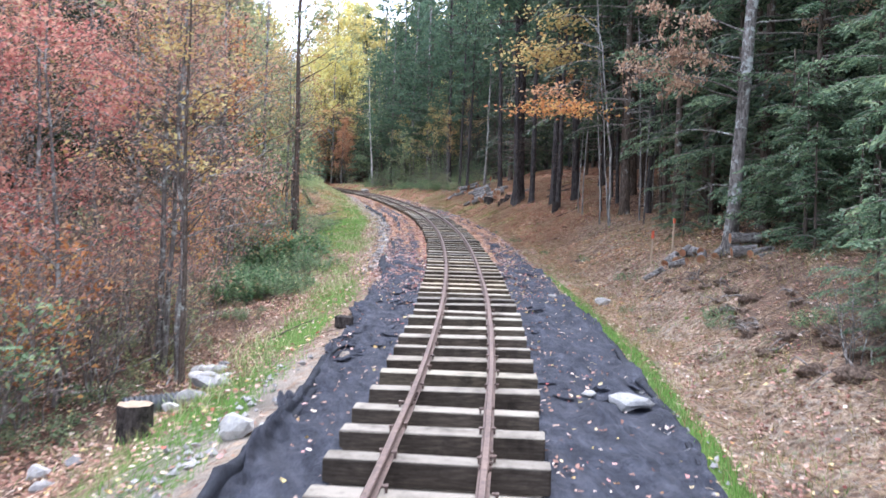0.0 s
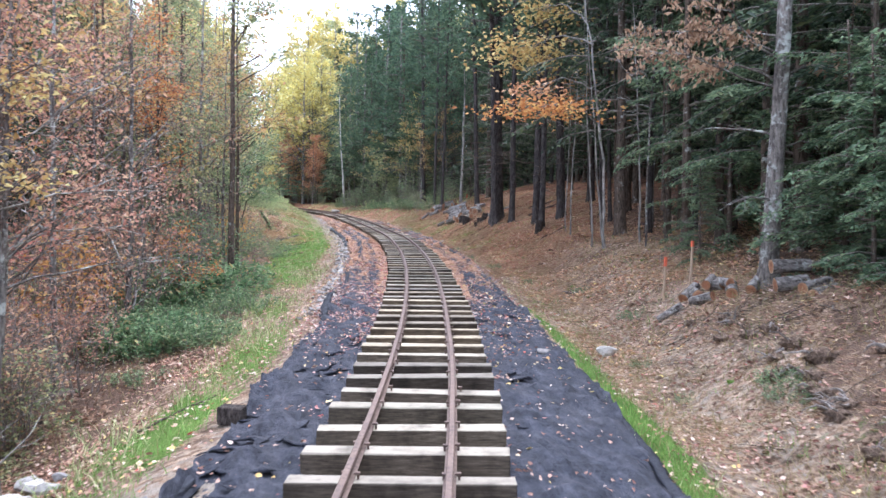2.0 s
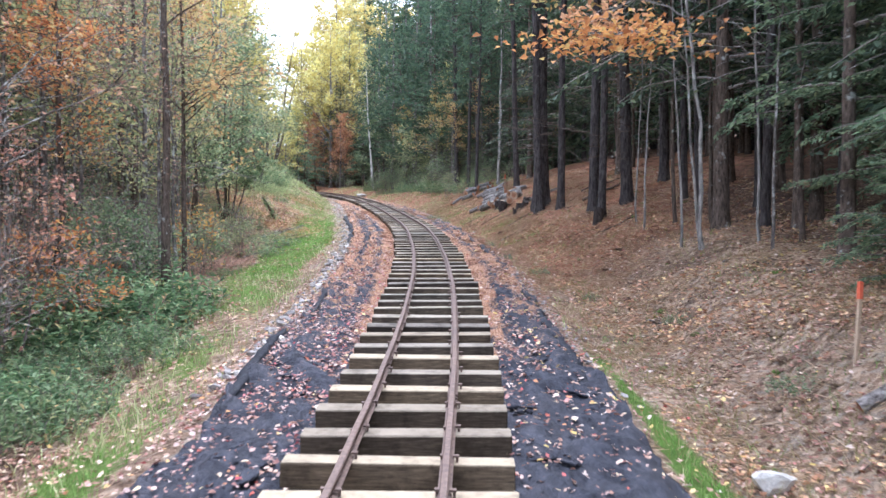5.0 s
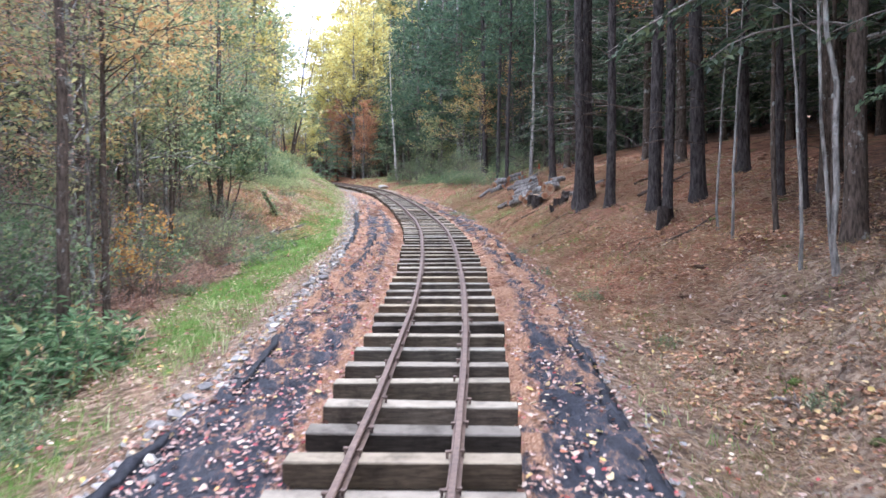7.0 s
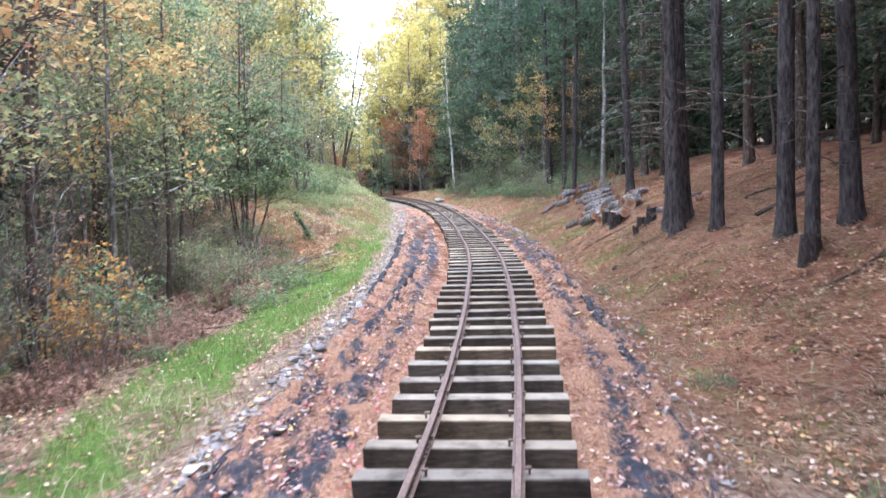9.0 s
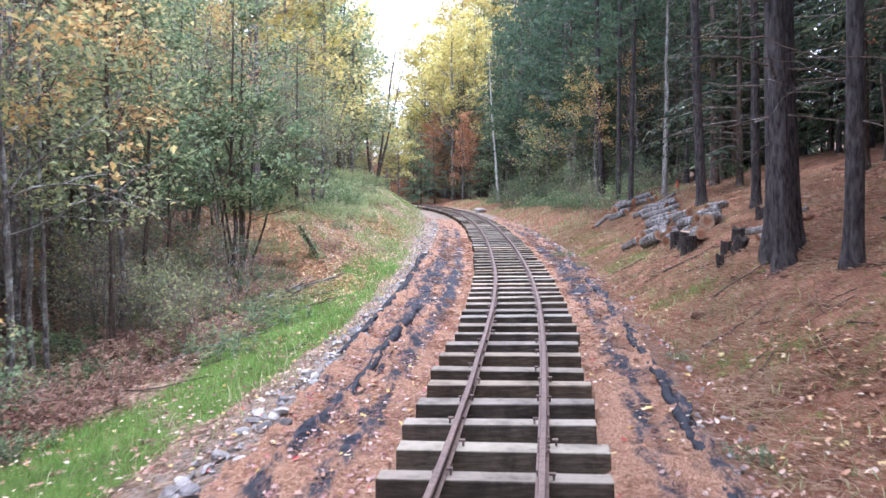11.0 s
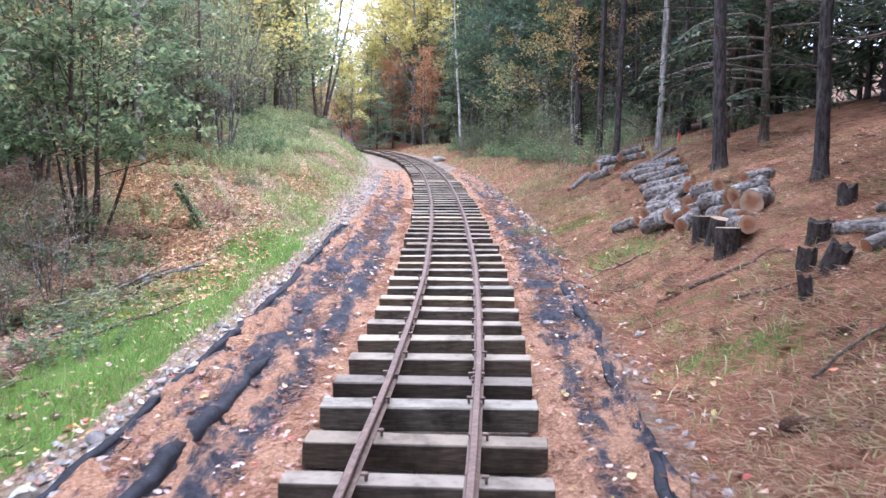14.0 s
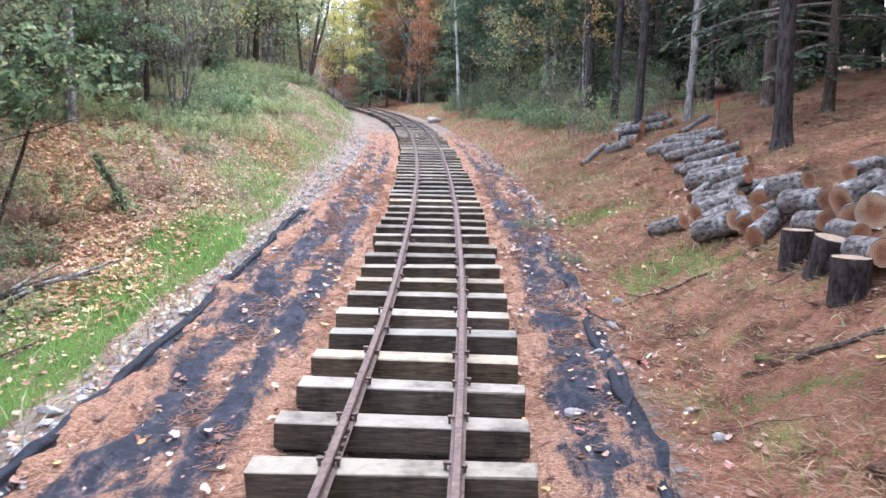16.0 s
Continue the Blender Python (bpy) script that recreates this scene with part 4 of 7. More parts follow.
def straw_tufts():
    """Tangled pale needles and dead grass on the cut bank."""
    rng = np.random.default_rng(61)
    x, yy, z, u, y = scatter_on_ground(rng, 330000, 5, 52, 1.9, 7.5)
    w = np.clip(.35 + 1.6 * wobble(x * 1.4 + y * .6, 2) * wobble(y * 1.2 - x, 8), 0, 1) * np.interp(u, [1.9, 3, 5, 7.5], [.9, .8, .5, .3]) * np.interp(y, [5, 10, 17, 24], [.3, .7, .7, 1]) * (grass_weight(u, y) < .35)
    keep = rng.random(len(x)) < w
    k = int(keep.sum())
    p = np.stack([x, yy, z + rng.uniform(.01, .04, len(x))], 1)[keep]
    ang = rng.normal(-.4, .9, k)
    along = np.stack([np.cos(ang), np.sin(ang), rng.normal(0, .3, k)], 1)
    ob = leaf_cloud("dead_straw", p, along, np.tile([0, 0, 1.0], (k, 1)), rng.uniform(.10, .22, k), .007, M_STRAW_NEEDLE, fold=.1)
    tagged(ob, "pale straw and needles tangled on the bank", "straw", kind="stuff")


def pale_grass():
    rng = np.random.default_rng(62)
    x, yy, z, u, y = scatter_on_ground(rng, 260000, 7, 86, -9, 7)
    left = (u < -2.3) * np.clip(.5 + .9 * wobble(y * .7 + u * 1.3, 3), .12, 1) * np.interp(y, [7, 26, 30, 40, 47, 86], [.55, .5, .2, .25, .8, .8]) * np.where(y < 40, (u > -3.9) * (u < -1.9), 1)
    right = (u > 1.75) * np.interp(y, [20, 30, 40, 48, 54, 86], [.15, .6, .75, .6, .6, .7]) * np.where(y < 49, (u > 1.75) * (u < 3.1 + .5 * wobble(y, 4)), 1) * np.clip(.6 + wobble(y * .8 - u, 1), .1, 1)
    keep = rng.random(len(x)) < np.maximum(left, right) * .5
    p = np.stack([x, yy, z - .01], 1)[keep]
    lean = rng.normal(0, .5, (len(p), 3)) * [1, 1, 0]
    ob = blade_cloud("pale_grass", p, lean, rng.uniform(.07, .26, len(p)) * np.where((y[keep] < 49) & (u[keep] > 0), .6, 1), .013, M_PALE_GRASS)
    tagged(ob, "pale green and straw grass on the clearing", "grass", kind="stuff")


build_grass()
build_litter()
leaf_drift("fallen_leaves", 63, 7000, 13.5, 34, -1.85, -.76, .045, M_PINK_FALLEN, "small pink and red leaves lying on the black fabric", lambda x, u, y: np.interp(y, [13.5, 16, 19, 23, 28, 34], [.1, .8, 1, .8, .5, .2]))
leaf_drift("fallen_leaves", 64, 2300, 13.5, 28, .76, 1.8, .045, M_PINK_FALLEN, "small pink and red leaves lying on the black fabric", lambda x, u, y: np.interp(y, [13.5, 17, 20, 24, 28], [.1, .45, .9, .6, .25]))
leaf_drift("fallen_leaves", 65, 62000, 38, 54, -9.5, -2.9, .085, M_TAN_FALLEN, "orange-tan leaves lying thick in the clearing", lambda x, u, y: np.clip(.45 + .9 * wobble(x * .9 + y * .4, 3), .1, 1) * np.interp(-u, [2.9, 4.2, 9.5], [.15, .8, 1]) * np.interp(y, [38, 42, 49, 54], [.3, 1, .9, .2]))
leaf_drift("fallen_leaves", 66, 40000, 15, 32, 2.3, 7.5, .07, M_TAN_FALLEN, "brown and tan leaves on the bank below the pines", lambda x, u, y: np.clip(.3 + 1.1 * wobble(x * 1.3 + y * .5, 6), .05, 1) * np.interp(y, [15, 19, 26, 32], [.2, .6, .6, .05]))
leaf_drift("fallen_leaves", 67, 20000, 5, 20, 2.3, 6.8, .055, M_RED_FALLEN, "dry brown leaves caught on the cut bank", lambda x, u, y: np.clip(.35 + 1.1 * wobble(x * 1.7 + y * .6, 2) * wobble(y * 1.1 - x, 3), .06, 1) * .8)
leaf_drift("fallen_leaves", 68, 22000, 6, 17, -6.5, -2.6, .06, M_RED_FALLEN, "red-brown leaves lying below the brush", lambda x, u, y: np.clip(.4 + .9 * wobble(x * 1.3 + y * .6, 7), .05, 1) * np.interp(-u, [2.6, 3.3, 6.5], [.1, .8, .8]))


def bank_clods():
    """Lumps of earth, matted needles and moss that roughen the banks."""
    rng = np.random.default_rng(69)
    bm = bmesh.new()
    bmesh.ops.create_icosphere(bm, subdivisions=2, radius=1)
    ball = np.array([v.co[:] for v in bm.verts])
    tris = np.array([[v.index for v in f.verts] for f in bm.faces])
    bm.free()
    n = 950
    y = rng.uniform(5.5, 48, n)
    u = np.where(rng.random(n) < .85, rng.uniform(2.4, 7.5, n), -rng.uniform(3.0, 5.5, n))
    x, yy = at_track(y, u)
    size = rng.uniform(.025, .06, n) * (1 + .6 * (rng.random(n) < .12))
    a, b = rng.uniform(0, 6.28, n), rng.uniform(0, 6.28, n)
    wave = 1 + .28 * np.sin(ball[None, :, 0] * 3.1 + a[:, None]) * np.sin(ball[None, :, 1] * 3.7 + b[:, None]) + .18 * np.sin(ball[None, :, 2] * 5 + ball[None, :, 0] * 4 + b[:, None])
    v = ball[None] * wave[..., None] * size[:, None, None] * np.stack([rng.uniform(.8, 1.8, n), rng.uniform(.8, 1.5, n), rng.uniform(.4, .75, n)], 1)[:, None, :]
    v = v + np.stack([x, yy, ground(x, yy) - size * .12], 1)[:, None, :]
    f = (tris[None] + np.arange(n)[:, None, None] * len(ball)).reshape(-1, 3)
    ob = mesh_object("soil_clods", v.reshape(-1, 3), f, M_GROUND, smooth=True)
    uu, yv = np.repeat(u, len(ball)), np.repeat(y, len(ball))
    dark = np.repeat(rng.uniform(.1, .75, n), len(ball))
    cover_attribute(ob, np.repeat((rng.random(n) < .12) * .5, len(ball)), needle_weight(uu, yv), np.zeros(uu.size), dark)
    tagged(ob, "lumps of earth and matted needles on the banks", "soil clods", kind="stuff")


bank_clods()
straw_tufts()
pale_grass()


# ---- trees ----
def tube(verts, faces, pts, radii, sides=6):
    """Adds a tapering limb along pts to the lists."""
    pts = np.asarray(pts, float)
    d = np.gradient(pts, axis=0)
    d /= np.maximum(np.linalg.norm(d, axis=1, keepdims=True), 1e-6)
    ref = np.where(np.abs(d[:, 2:3]) > .9, np.array([[1.0, 0, 0]]), np.array([[0, 0, 1.0]]))
    a = np.cross(d, ref)
    a /= np.maximum(np.linalg.norm(a, axis=1, keepdims=True), 1e-6)
    b = np.cross(d, a)
    start = len(verts)
    for i in range(len(pts)):
        for j in range(sides):
            w = 6.2832 * j / sides
            verts.append(tuple(pts[i] + (a[i] * math.cos(w) + b[i] * math.sin(w)) * radii[i]))
    for i in range(len(pts) - 1):
        for j in range(sides):
            k = (j + 1) % sides
            faces.append((start + i * sides + j, start + i * sides + k, start + (i + 1) * sides + k, start + (i + 1) * sides + j))
    faces.append(tuple(start + (len(pts) - 1) * sides + j for j in range(sides)))


def trunk_line(rng, height, lean=(0, 0), bend=.15, steps=14):
    h = np.linspace(-.25, height, steps)
    x = lean[0] * h + bend * np.cumsum(rng.normal(0, .25, steps)) * .35 + 0
    y = lean[1] * h + bend * np.cumsum(rng.normal(0, .25, steps)) * .35
    x -= x[0]
    y -= y[0]
    return np.stack([x, y, h], 1)


def trunk_part(parent, line, r0, r1, material, flare=1.5, sides=12):
    h = line[:, 2]
    t = np.clip(h / line[-1, 2], 0, 1)
    rad = r0 + (r1 - r0) * t ** .85
    rad = rad * (1 + (flare - 1) * np.exp(-np.clip(h, 0, None) / (r0 * 1.6)))
    v, f = [], []
    if flare > 1.2:
        extra = np.array([0, r0 * .7, r0 * 1.5, r0 * 3])
        hh = np.unique(np.concatenate([h, extra]))
        line = np.stack([np.interp(hh, h, line[:, 0]), np.interp(hh, h, line[:, 1]), hh], 1)
        rad = np.interp(hh, h, rad)
        rad = (r0 + (r1 - r0) * np.clip(hh / h[-1], 0, 1) ** .85) * (1 + (flare - 1) * np.exp(-np.clip(hh, 0, None) / (r0 * 1.6)))
    tube(v, f, line, rad, sides)
    return mesh_object("trunk", v, f, material, parent, smooth=True)


def crown_cloud(name, *args):
    return tagged(leaf_cloud(name, *args), kind="stuff")


def limb(rng, start, heading, length, droop, steps=6, jitter=.12):
    """A limb that curves away from start."""
    pts, p, d = [np.array(start, float)], np.array(start, float), np.array(heading, float)
    for i in range(steps):
        d = d + rng.normal(0, jitter, 3) + np.array([0, 0, -droop])
        d /= np.linalg.norm(d)
        p = p + d * length / steps
        pts.append(p.copy())
    return np.array(pts)


def thing(name, label, category, group=""):
    return tagged(new(name), label, category, group)


def hemlock_tree(seed, height, low=.6, reach=2.3, fine=1.0, label="dark green hemlock tree with drooping feathery branches", r=.09, leaf=None):
    rng = np.random.default_rng(seed)
    tree = thing("hemlock_tree", label, "tree", "forest trees")
    line = trunk_line(rng, height, rng.normal(0, .01, 2), .1)
    trunk_part(tree, line, r, .015, M_BROWN_BARK, 1.3, 9)
    v, f, c, a, u, ln = [], [], [], [], [], []
    h = low
    while h < height * .97:
        k = (h - low) / (height - low)
        L = reach * (1 - k) ** .8 * rng.uniform(.6, 1.1) * (.75 + .5 * min(1, k * 5)) + .15
        w = rng.uniform(0, 6.283)
        p0 = [np.interp(h, line[:, 2], line[:, 0]), np.interp(h, line[:, 2], line[:, 1]), h]
        pts = limb(rng, p0, (math.cos(w), math.sin(w), .25), L, .12, 6, .08)
        tube(v, f, pts, np.linspace(.012 + .006 * L, .004, len(pts)), 4)
        s = np.linspace(.12, 1, max(4, int(L / (.11 * fine))))
        seg = np.stack([np.interp(s, np.linspace(0, 1, len(pts)), pts[:, i]) for i in range(3)], 1)
        dirn = np.gradient(seg, axis=0)
        dirn /= np.maximum(np.linalg.norm(dirn, axis=1, keepdims=True), 1e-6)
        for q, dd, ss in zip(seg, dirn, s):
            sd = np.array([-dd[1], dd[0], 0.0])
            tw = (.16 + .42 * L * .35 * (1.15 - ss)) * rng.uniform(.6, 1.2)
            for sg in (-1, 1):
                head = dd * .55 + sd * sg * .8 + np.array([0, 0, rng.normal(-.12, .12)])
                head /= np.linalg.norm(head)
                m = max(1, int(tw / (.10 * fine)))
                for j in range(m):
                    pos = q + head * tw * (j + .6) / m + np.array([0, 0, -.28 * (tw * (j + .6) / m)])
                    off = dd if j % 2 else sd * sg
                    c.append(pos + rng.normal(0, .022, 3))
                    a.append(head + off * rng.uniform(-.5, .7) + rng.normal(0, .15, 3))
                    u.append(np.array([0, 0, 1.0]) + rng.normal(0, .5, 3))
                    ln.append(rng.uniform(.10, .20) * (.35 + .65 * fine))
        h += rng.uniform(.10, .30) * height / 9 * (1.15 if fine < .8 else .9)
    tagged(mesh_object("branching", v, f, M_TWIG, tree), kind="stuff")
    ln = np.array(ln)
    crown_cloud("foliage", np.array(c), np.array(a), np.array(u), ln, ln * .42, leaf or M_HEMLOCK_LIT, tree, .1)
    return tree


def pine_tree(seed, height=17.0, r=.19, first=6.5, stubs=18, bark=None, label="tall pine with dark furrowed bark and bare lower trunk"):
    rng = np.random.default_rng(seed)
    tree = thing("pine_tree", label, "tree", "forest trees")
    line = trunk_line(rng, height, rng.normal(0, .012, 2), .16, 16)
    trunk_part(tree, line, r, .05, bark or M_PINE_BARK, 1.42, 16)
    v, f, c, a, u = [], [], [], [], []

    def at_h(h):
        return [np.interp(h, line[:, 2], line[:, 0]), np.interp(h, line[:, 2], line[:, 1]), h]

    for i in range(stubs):
        h, w = rng.uniform(1.5, first + 1), rng.uniform(0, 6.283)
        pts = limb(rng, at_h(h), (math.cos(w), math.sin(w), .1), rng.uniform(.3, 1.9), .03, 5, .15)
        tube(v, f, pts, np.linspace(.016, .003, len(pts)), 4)
        if rng.random() < .6:
            q = limb(rng, pts[3], (math.cos(w + .8), math.sin(w + .8), .0), rng.uniform(.2, .7), .02, 3, .2)
            tube(v, f, q, np.linspace(.007, .002, len(q)), 3)
    h = first
    while h < height:
        k = (h - first) / (height - first)
        L = (2.9 * (1 - k) ** .7 + .3) * rng.uniform(.55, 1.1) * (.6 + .4 * min(1, k * 4))
        w = rng.uniform(0, 6.283)
        pts = limb(rng, at_h(h), (math.cos(w), math.sin(w), .25), L, .02, 6, .1)
        tube(v, f, pts, np.linspace(.03, .006, len(pts)), 4)
        for j in range(int(8 + L * 7)):
            s = rng.uniform(.3, 1.02)
            q = np.array([np.interp(s, np.linspace(0, 1, len(pts)), pts[:, i]) for i in range(3)]) + rng.normal(0, .14 + .16 * s, 3) * [1, 1, .45]
            for n in range(4):
                d = rng.normal(0, 1, 3) + np.array([math.cos(w), math.sin(w), .5])
                d /= np.linalg.norm(d)
                c.append(q + d * .09)
                a.append(d)
                u.append(rng.normal(0, 1, 3))
        h += rng.uniform(.12, .34)
    tagged(mesh_object("branching", v, f, M_BROWN_BARK, tree), kind="stuff")
    crown_cloud("foliage", np.array(c), np.array(a), np.array(u), .30, .085, M_PINE, tree, .05)
    return tree


def broadleaf_tree(seed, height, r, leaf, bark, label, name="maple_tree", leaves=2200, size=.075, spread=.5, first=.3, lean=(0, 0), stems=1, category="tree", twiggy=10, group="forest trees", bend=.35, clump=.6):
    """A tree or shrub with limbs that fork into twigs, its leaves on the twigs."""
    rng = np.random.default_rng(seed)
    tree = thing(name, label, category, group)
    v, f, ends = [], [], []
    for s in range(stems):
        w = rng.uniform(0, 6.283)
        out = 0 if stems == 1 else rng.uniform(.05, .32)
        hgt = height * (1 if s == 0 else rng.uniform(.6, .95))
        line = trunk_line(rng, hgt, (lean[0] + out * math.cos(w), lean[1] + out * math.sin(w)), bend, 12)
        if stems > 1:
            line[:, 0] += .12 * math.cos(w)
            line[:, 1] += .12 * math.sin(w)
        trunk_part(tree, line, r, r * .15, bark, 1.25 if stems == 1 else 1.1, 9 if stems == 1 else 6)
        nb = max(4, int(twiggy * (1 if stems == 1 else .6)))
        for i in range(nb):
            k = rng.uniform(first, .98)
            p0 = np.array([np.interp(k * hgt, line[:, 2], line[:, j]) for j in range(3)])
            w2 = rng.uniform(0, 6.283)
            L = height * spread * (1.1 - k) * rng.uniform(.5, 1.15) + .25
            pts = limb(rng, p0, (math.cos(w2), math.sin(w2), rng.uniform(.35, 1.0)), L, -.02, 6, .16)
            rr = max(.006, r * .35 * (1.1 - k))
            tube(v, f, pts, np.linspace(rr, .004, len(pts)), 4)
            for j in range(3 if L > .8 else 2):
                q0 = pts[rng.integers(2, 6)]
                w3 = w2 + rng.uniform(-1.3, 1.3)
                sub = limb(rng, q0, (math.cos(w3), math.sin(w3), rng.uniform(-.1, .7)), L * rng.uniform(.3, .65), .02, 4, .2)
                tube(v, f, sub, np.linspace(rr * .45 + .002, .002, len(sub)), 3)
                ends.append(sub)
            ends.append(pts[2:])
    tagged(mesh_object("branching", v, f, bark, tree), kind="stuff")
    if leaves:
        full = rng.permutation(len(ends))[:max(6, int(len(ends) * clump))]
        pick = full[rng.integers(0, len(full), leaves)]
        c = np.array([e[rng.integers(0, len(e))] for e in (ends[i] for i in pick)])
        c = c + rng.normal(0, .055 * math.sqrt(height) + .02, (leaves, 3)) * [1, 1, .7]
        a = rng.normal(0, 1, (leaves, 3)) * [1, 1, .5] + [0, 0, -.25]
        u = rng.normal(0, .55, (leaves, 3)) + [0, 0, 1]
        ln = rng.uniform(.6, 1.25, leaves) * size
        crown_cloud("foliage", c, a, u, ln, ln * .62, leaf, tree)
    return tree


def sapling(seed, height, r, lean, bark, label, leaves=0, leaf=None, name="sapling"):
    return broadleaf_tree(seed, height, r, leaf, bark, label, name, leaves, .06, .16, .35, lean, 1, "tree", 9, "forest trees", .25)


def herb_patch(seed, radius, height, leaf, label, n=64, size=.1, name="herb_clump"):
    """Knee-high green plants with leafy upright stems."""
    rng = np.random.default_rng(seed)
    plant = thing(name, label, "plants", "trackside plants")
    v, f, c, a, u = [], [], [], [], []
    for i in range(n):
        d, w = radius * math.sqrt(rng.random()), rng.uniform(0, 6.283)
        hgt = height * rng.uniform(.5, 1.1) * (1 - .45 * (d / radius) ** 2)
        pts = limb(rng, (d * math.cos(w), d * math.sin(w), -.05), (math.cos(w) * .25, math.sin(w) * .25, 1), hgt, .03, 5, .12)
        tube(v, f, pts, np.linspace(.006, .002, len(pts)), 3)
        for j in range(22):
            s = rng.uniform(.2, 1.05)
            q = np.array([np.interp(s, np.linspace(0, 1, len(pts)), pts[:, k]) for k in range(3)])
            dirn = rng.normal(0, 1, 3) * [1, 1, .35] + [0, 0, .25]
            dirn /= np.linalg.norm(dirn)
            c.append(q + dirn * size * .6)
            a.append(dirn)
            u.append(np.array([0, 0, 1]) + rng.normal(0, .4, 3))
    tagged(mesh_object("stalk", v, f, M_TWIG, plant), kind="stuff")
    ln = rng.uniform(.7, 1.4, len(c)) * size
    crown_cloud("foliage", np.array(c), np.array(a), np.array(u), ln, ln * .36, leaf, plant)
    return plant


def stand(ob, x, y, turn=0, scale=1.0, tip=0, sink=0.0):
    """Sets a plant or stone on the ground."""
    m = pose(x, y, float(ground(x, y)) - sink, tip, 0, turn) @ Matrix.Scale(scale, 4)
    ob.matrix_basis = m
    return ob


class Grove:
    """Plants of a few shapes: the first placing of each uses the model itself, the next a copy."""

    def __init__(self, models):
        self.models, self.used = models, [False] * len(models)

    def put(self, i, x, y, turn=0, scale=1.0, tip=0):
        m = pose(x, y, float(ground(x, y)), tip, 0, turn) @ Matrix.Scale(scale, 4)
        if not self.used[i]:
            self.used[i] = True
            self.models[i].matrix_basis = m
            return self.models[i]
        ob = self.models[i]
        keep = ob.matrix_basis.copy()
        ob.matrix_basis = Matrix.Identity(4)
        made = copy_thing(ob, m)
        ob.matrix_basis = keep
        return made


def far_conifer(seed, height, label):
    """A tall evergreen of the deep wood, boughs from low down to the top."""
    rng = np.random.default_rng(seed)
    tree = thing("evergreen_tree", label, "tree", "forest trees")
    line = trunk_line(rng, height, rng.normal(0, .01, 2), .15)
    trunk_part(tree, line, .14, .03, M_PINE_BARK, 1.3, 8)
    n = 2500
    ring = rng.integers(0, 46, n)
    k = (ring + rng.normal(0, .2, n)) / 46
    h = 1.0 + np.clip(k, 0, 1) * (height - 1.0)
    reach = (3.0 * (1 - np.clip(k, 0, 1)) ** .75 + .3)
    bough = np.floor(rng.random(n) * 6) * 6.283 / 6 + ring * 2.4 + rng.normal(0, .15, n)
    d = reach * np.sqrt(rng.random(n)) * (.7 + .3 * np.sin(ring * 5.1 + np.floor(bough)))
    c = np.stack([np.cos(bough) * d, np.sin(bough) * d, h - d * .28 + rng.normal(0, .07, n)], 1)
    a = np.stack([np.cos(bough), np.sin(bough), -.3 + 0 * d], 1) + rng.normal(0, .45, (n, 3))
    u = rng.normal(0, .5, (n, 3)) + [0, 0, 1]
    ln = rng.uniform(.3, .7, n)
    crown_cloud("foliage", c, a, u, ln, ln * .24, M_EVERGREEN_SHADED, tree, .1)
    return tree


white_pines = Grove([pine_tree(s, 15, .13, 2.2, 5, M_GREY_BARK, "white pine with soft spreading boughs near the bend") for s in (121, 122)])
evergreens = Grove([far_conifer(s, 15 + 2 * (s % 3), "tall dark evergreen in the deep wood") for s in (501, 502, 503)])
pines = Grove([pine_tree(s, 17 + s % 3, .222 if s == 104 else .128, 6.2 + s % 2, 20) for s in (101, 102, 103, 104)])
small_pines = Grove([pine_tree(s, 14, .075, 5.5, 16, M_PINE_BARK, "slender conifer trunk with dead twigs in the shaded wood") for s in (111, 112)])
# Models 203 and 205, for the deep wood, take the shaded needle colour
hemlocks = Grove([hemlock_tree(201, 8.5, .5, 2.5, .55), hemlock_tree(202, 7.0, .35, 2.2, .55), hemlock_tree(203, 11.0, 2.0, 2.8, r=.12, leaf=M_EVERGREEN_SHADED), hemlock_tree(204, 4.0, .15, 1.3, .5, "young green hemlock with soft drooping sprays", .05), hemlock_tree(205, 8.5, .6, 2.4, 1.1, leaf=M_EVERGREEN_SHADED), hemlock_tree(206, 9.0, 1.7, 2.3, .55)])
rust_maples = Grove([
    broadleaf_tree(301, 6.5, .055, M_RUST, M_GREY_BARK, "slim young maple with thinning rust-coloured leaves", leaves=2600, spread=.38, twiggy=22, size=.06),
    broadleaf_tree(302, 5.0, .045, M_RED, M_GREY_BARK, "slim young maple with red autumn leaves", leaves=2400, spread=.42, twiggy=20, size=.068),
    broadleaf_tree(303, 7.5, .07, M_ORANGE, M_BROWN_BARK, "young maple with orange autumn leaves", leaves=1700, spread=.36, twiggy=18, size=.09, clump=.45),
    broadleaf_tree(304, 6.0, .05, M_BROWN, M_GREY_BARK, "half-bare sapling with curled brown leaves", leaves=1300, spread=.4, twiggy=22, size=.06)])
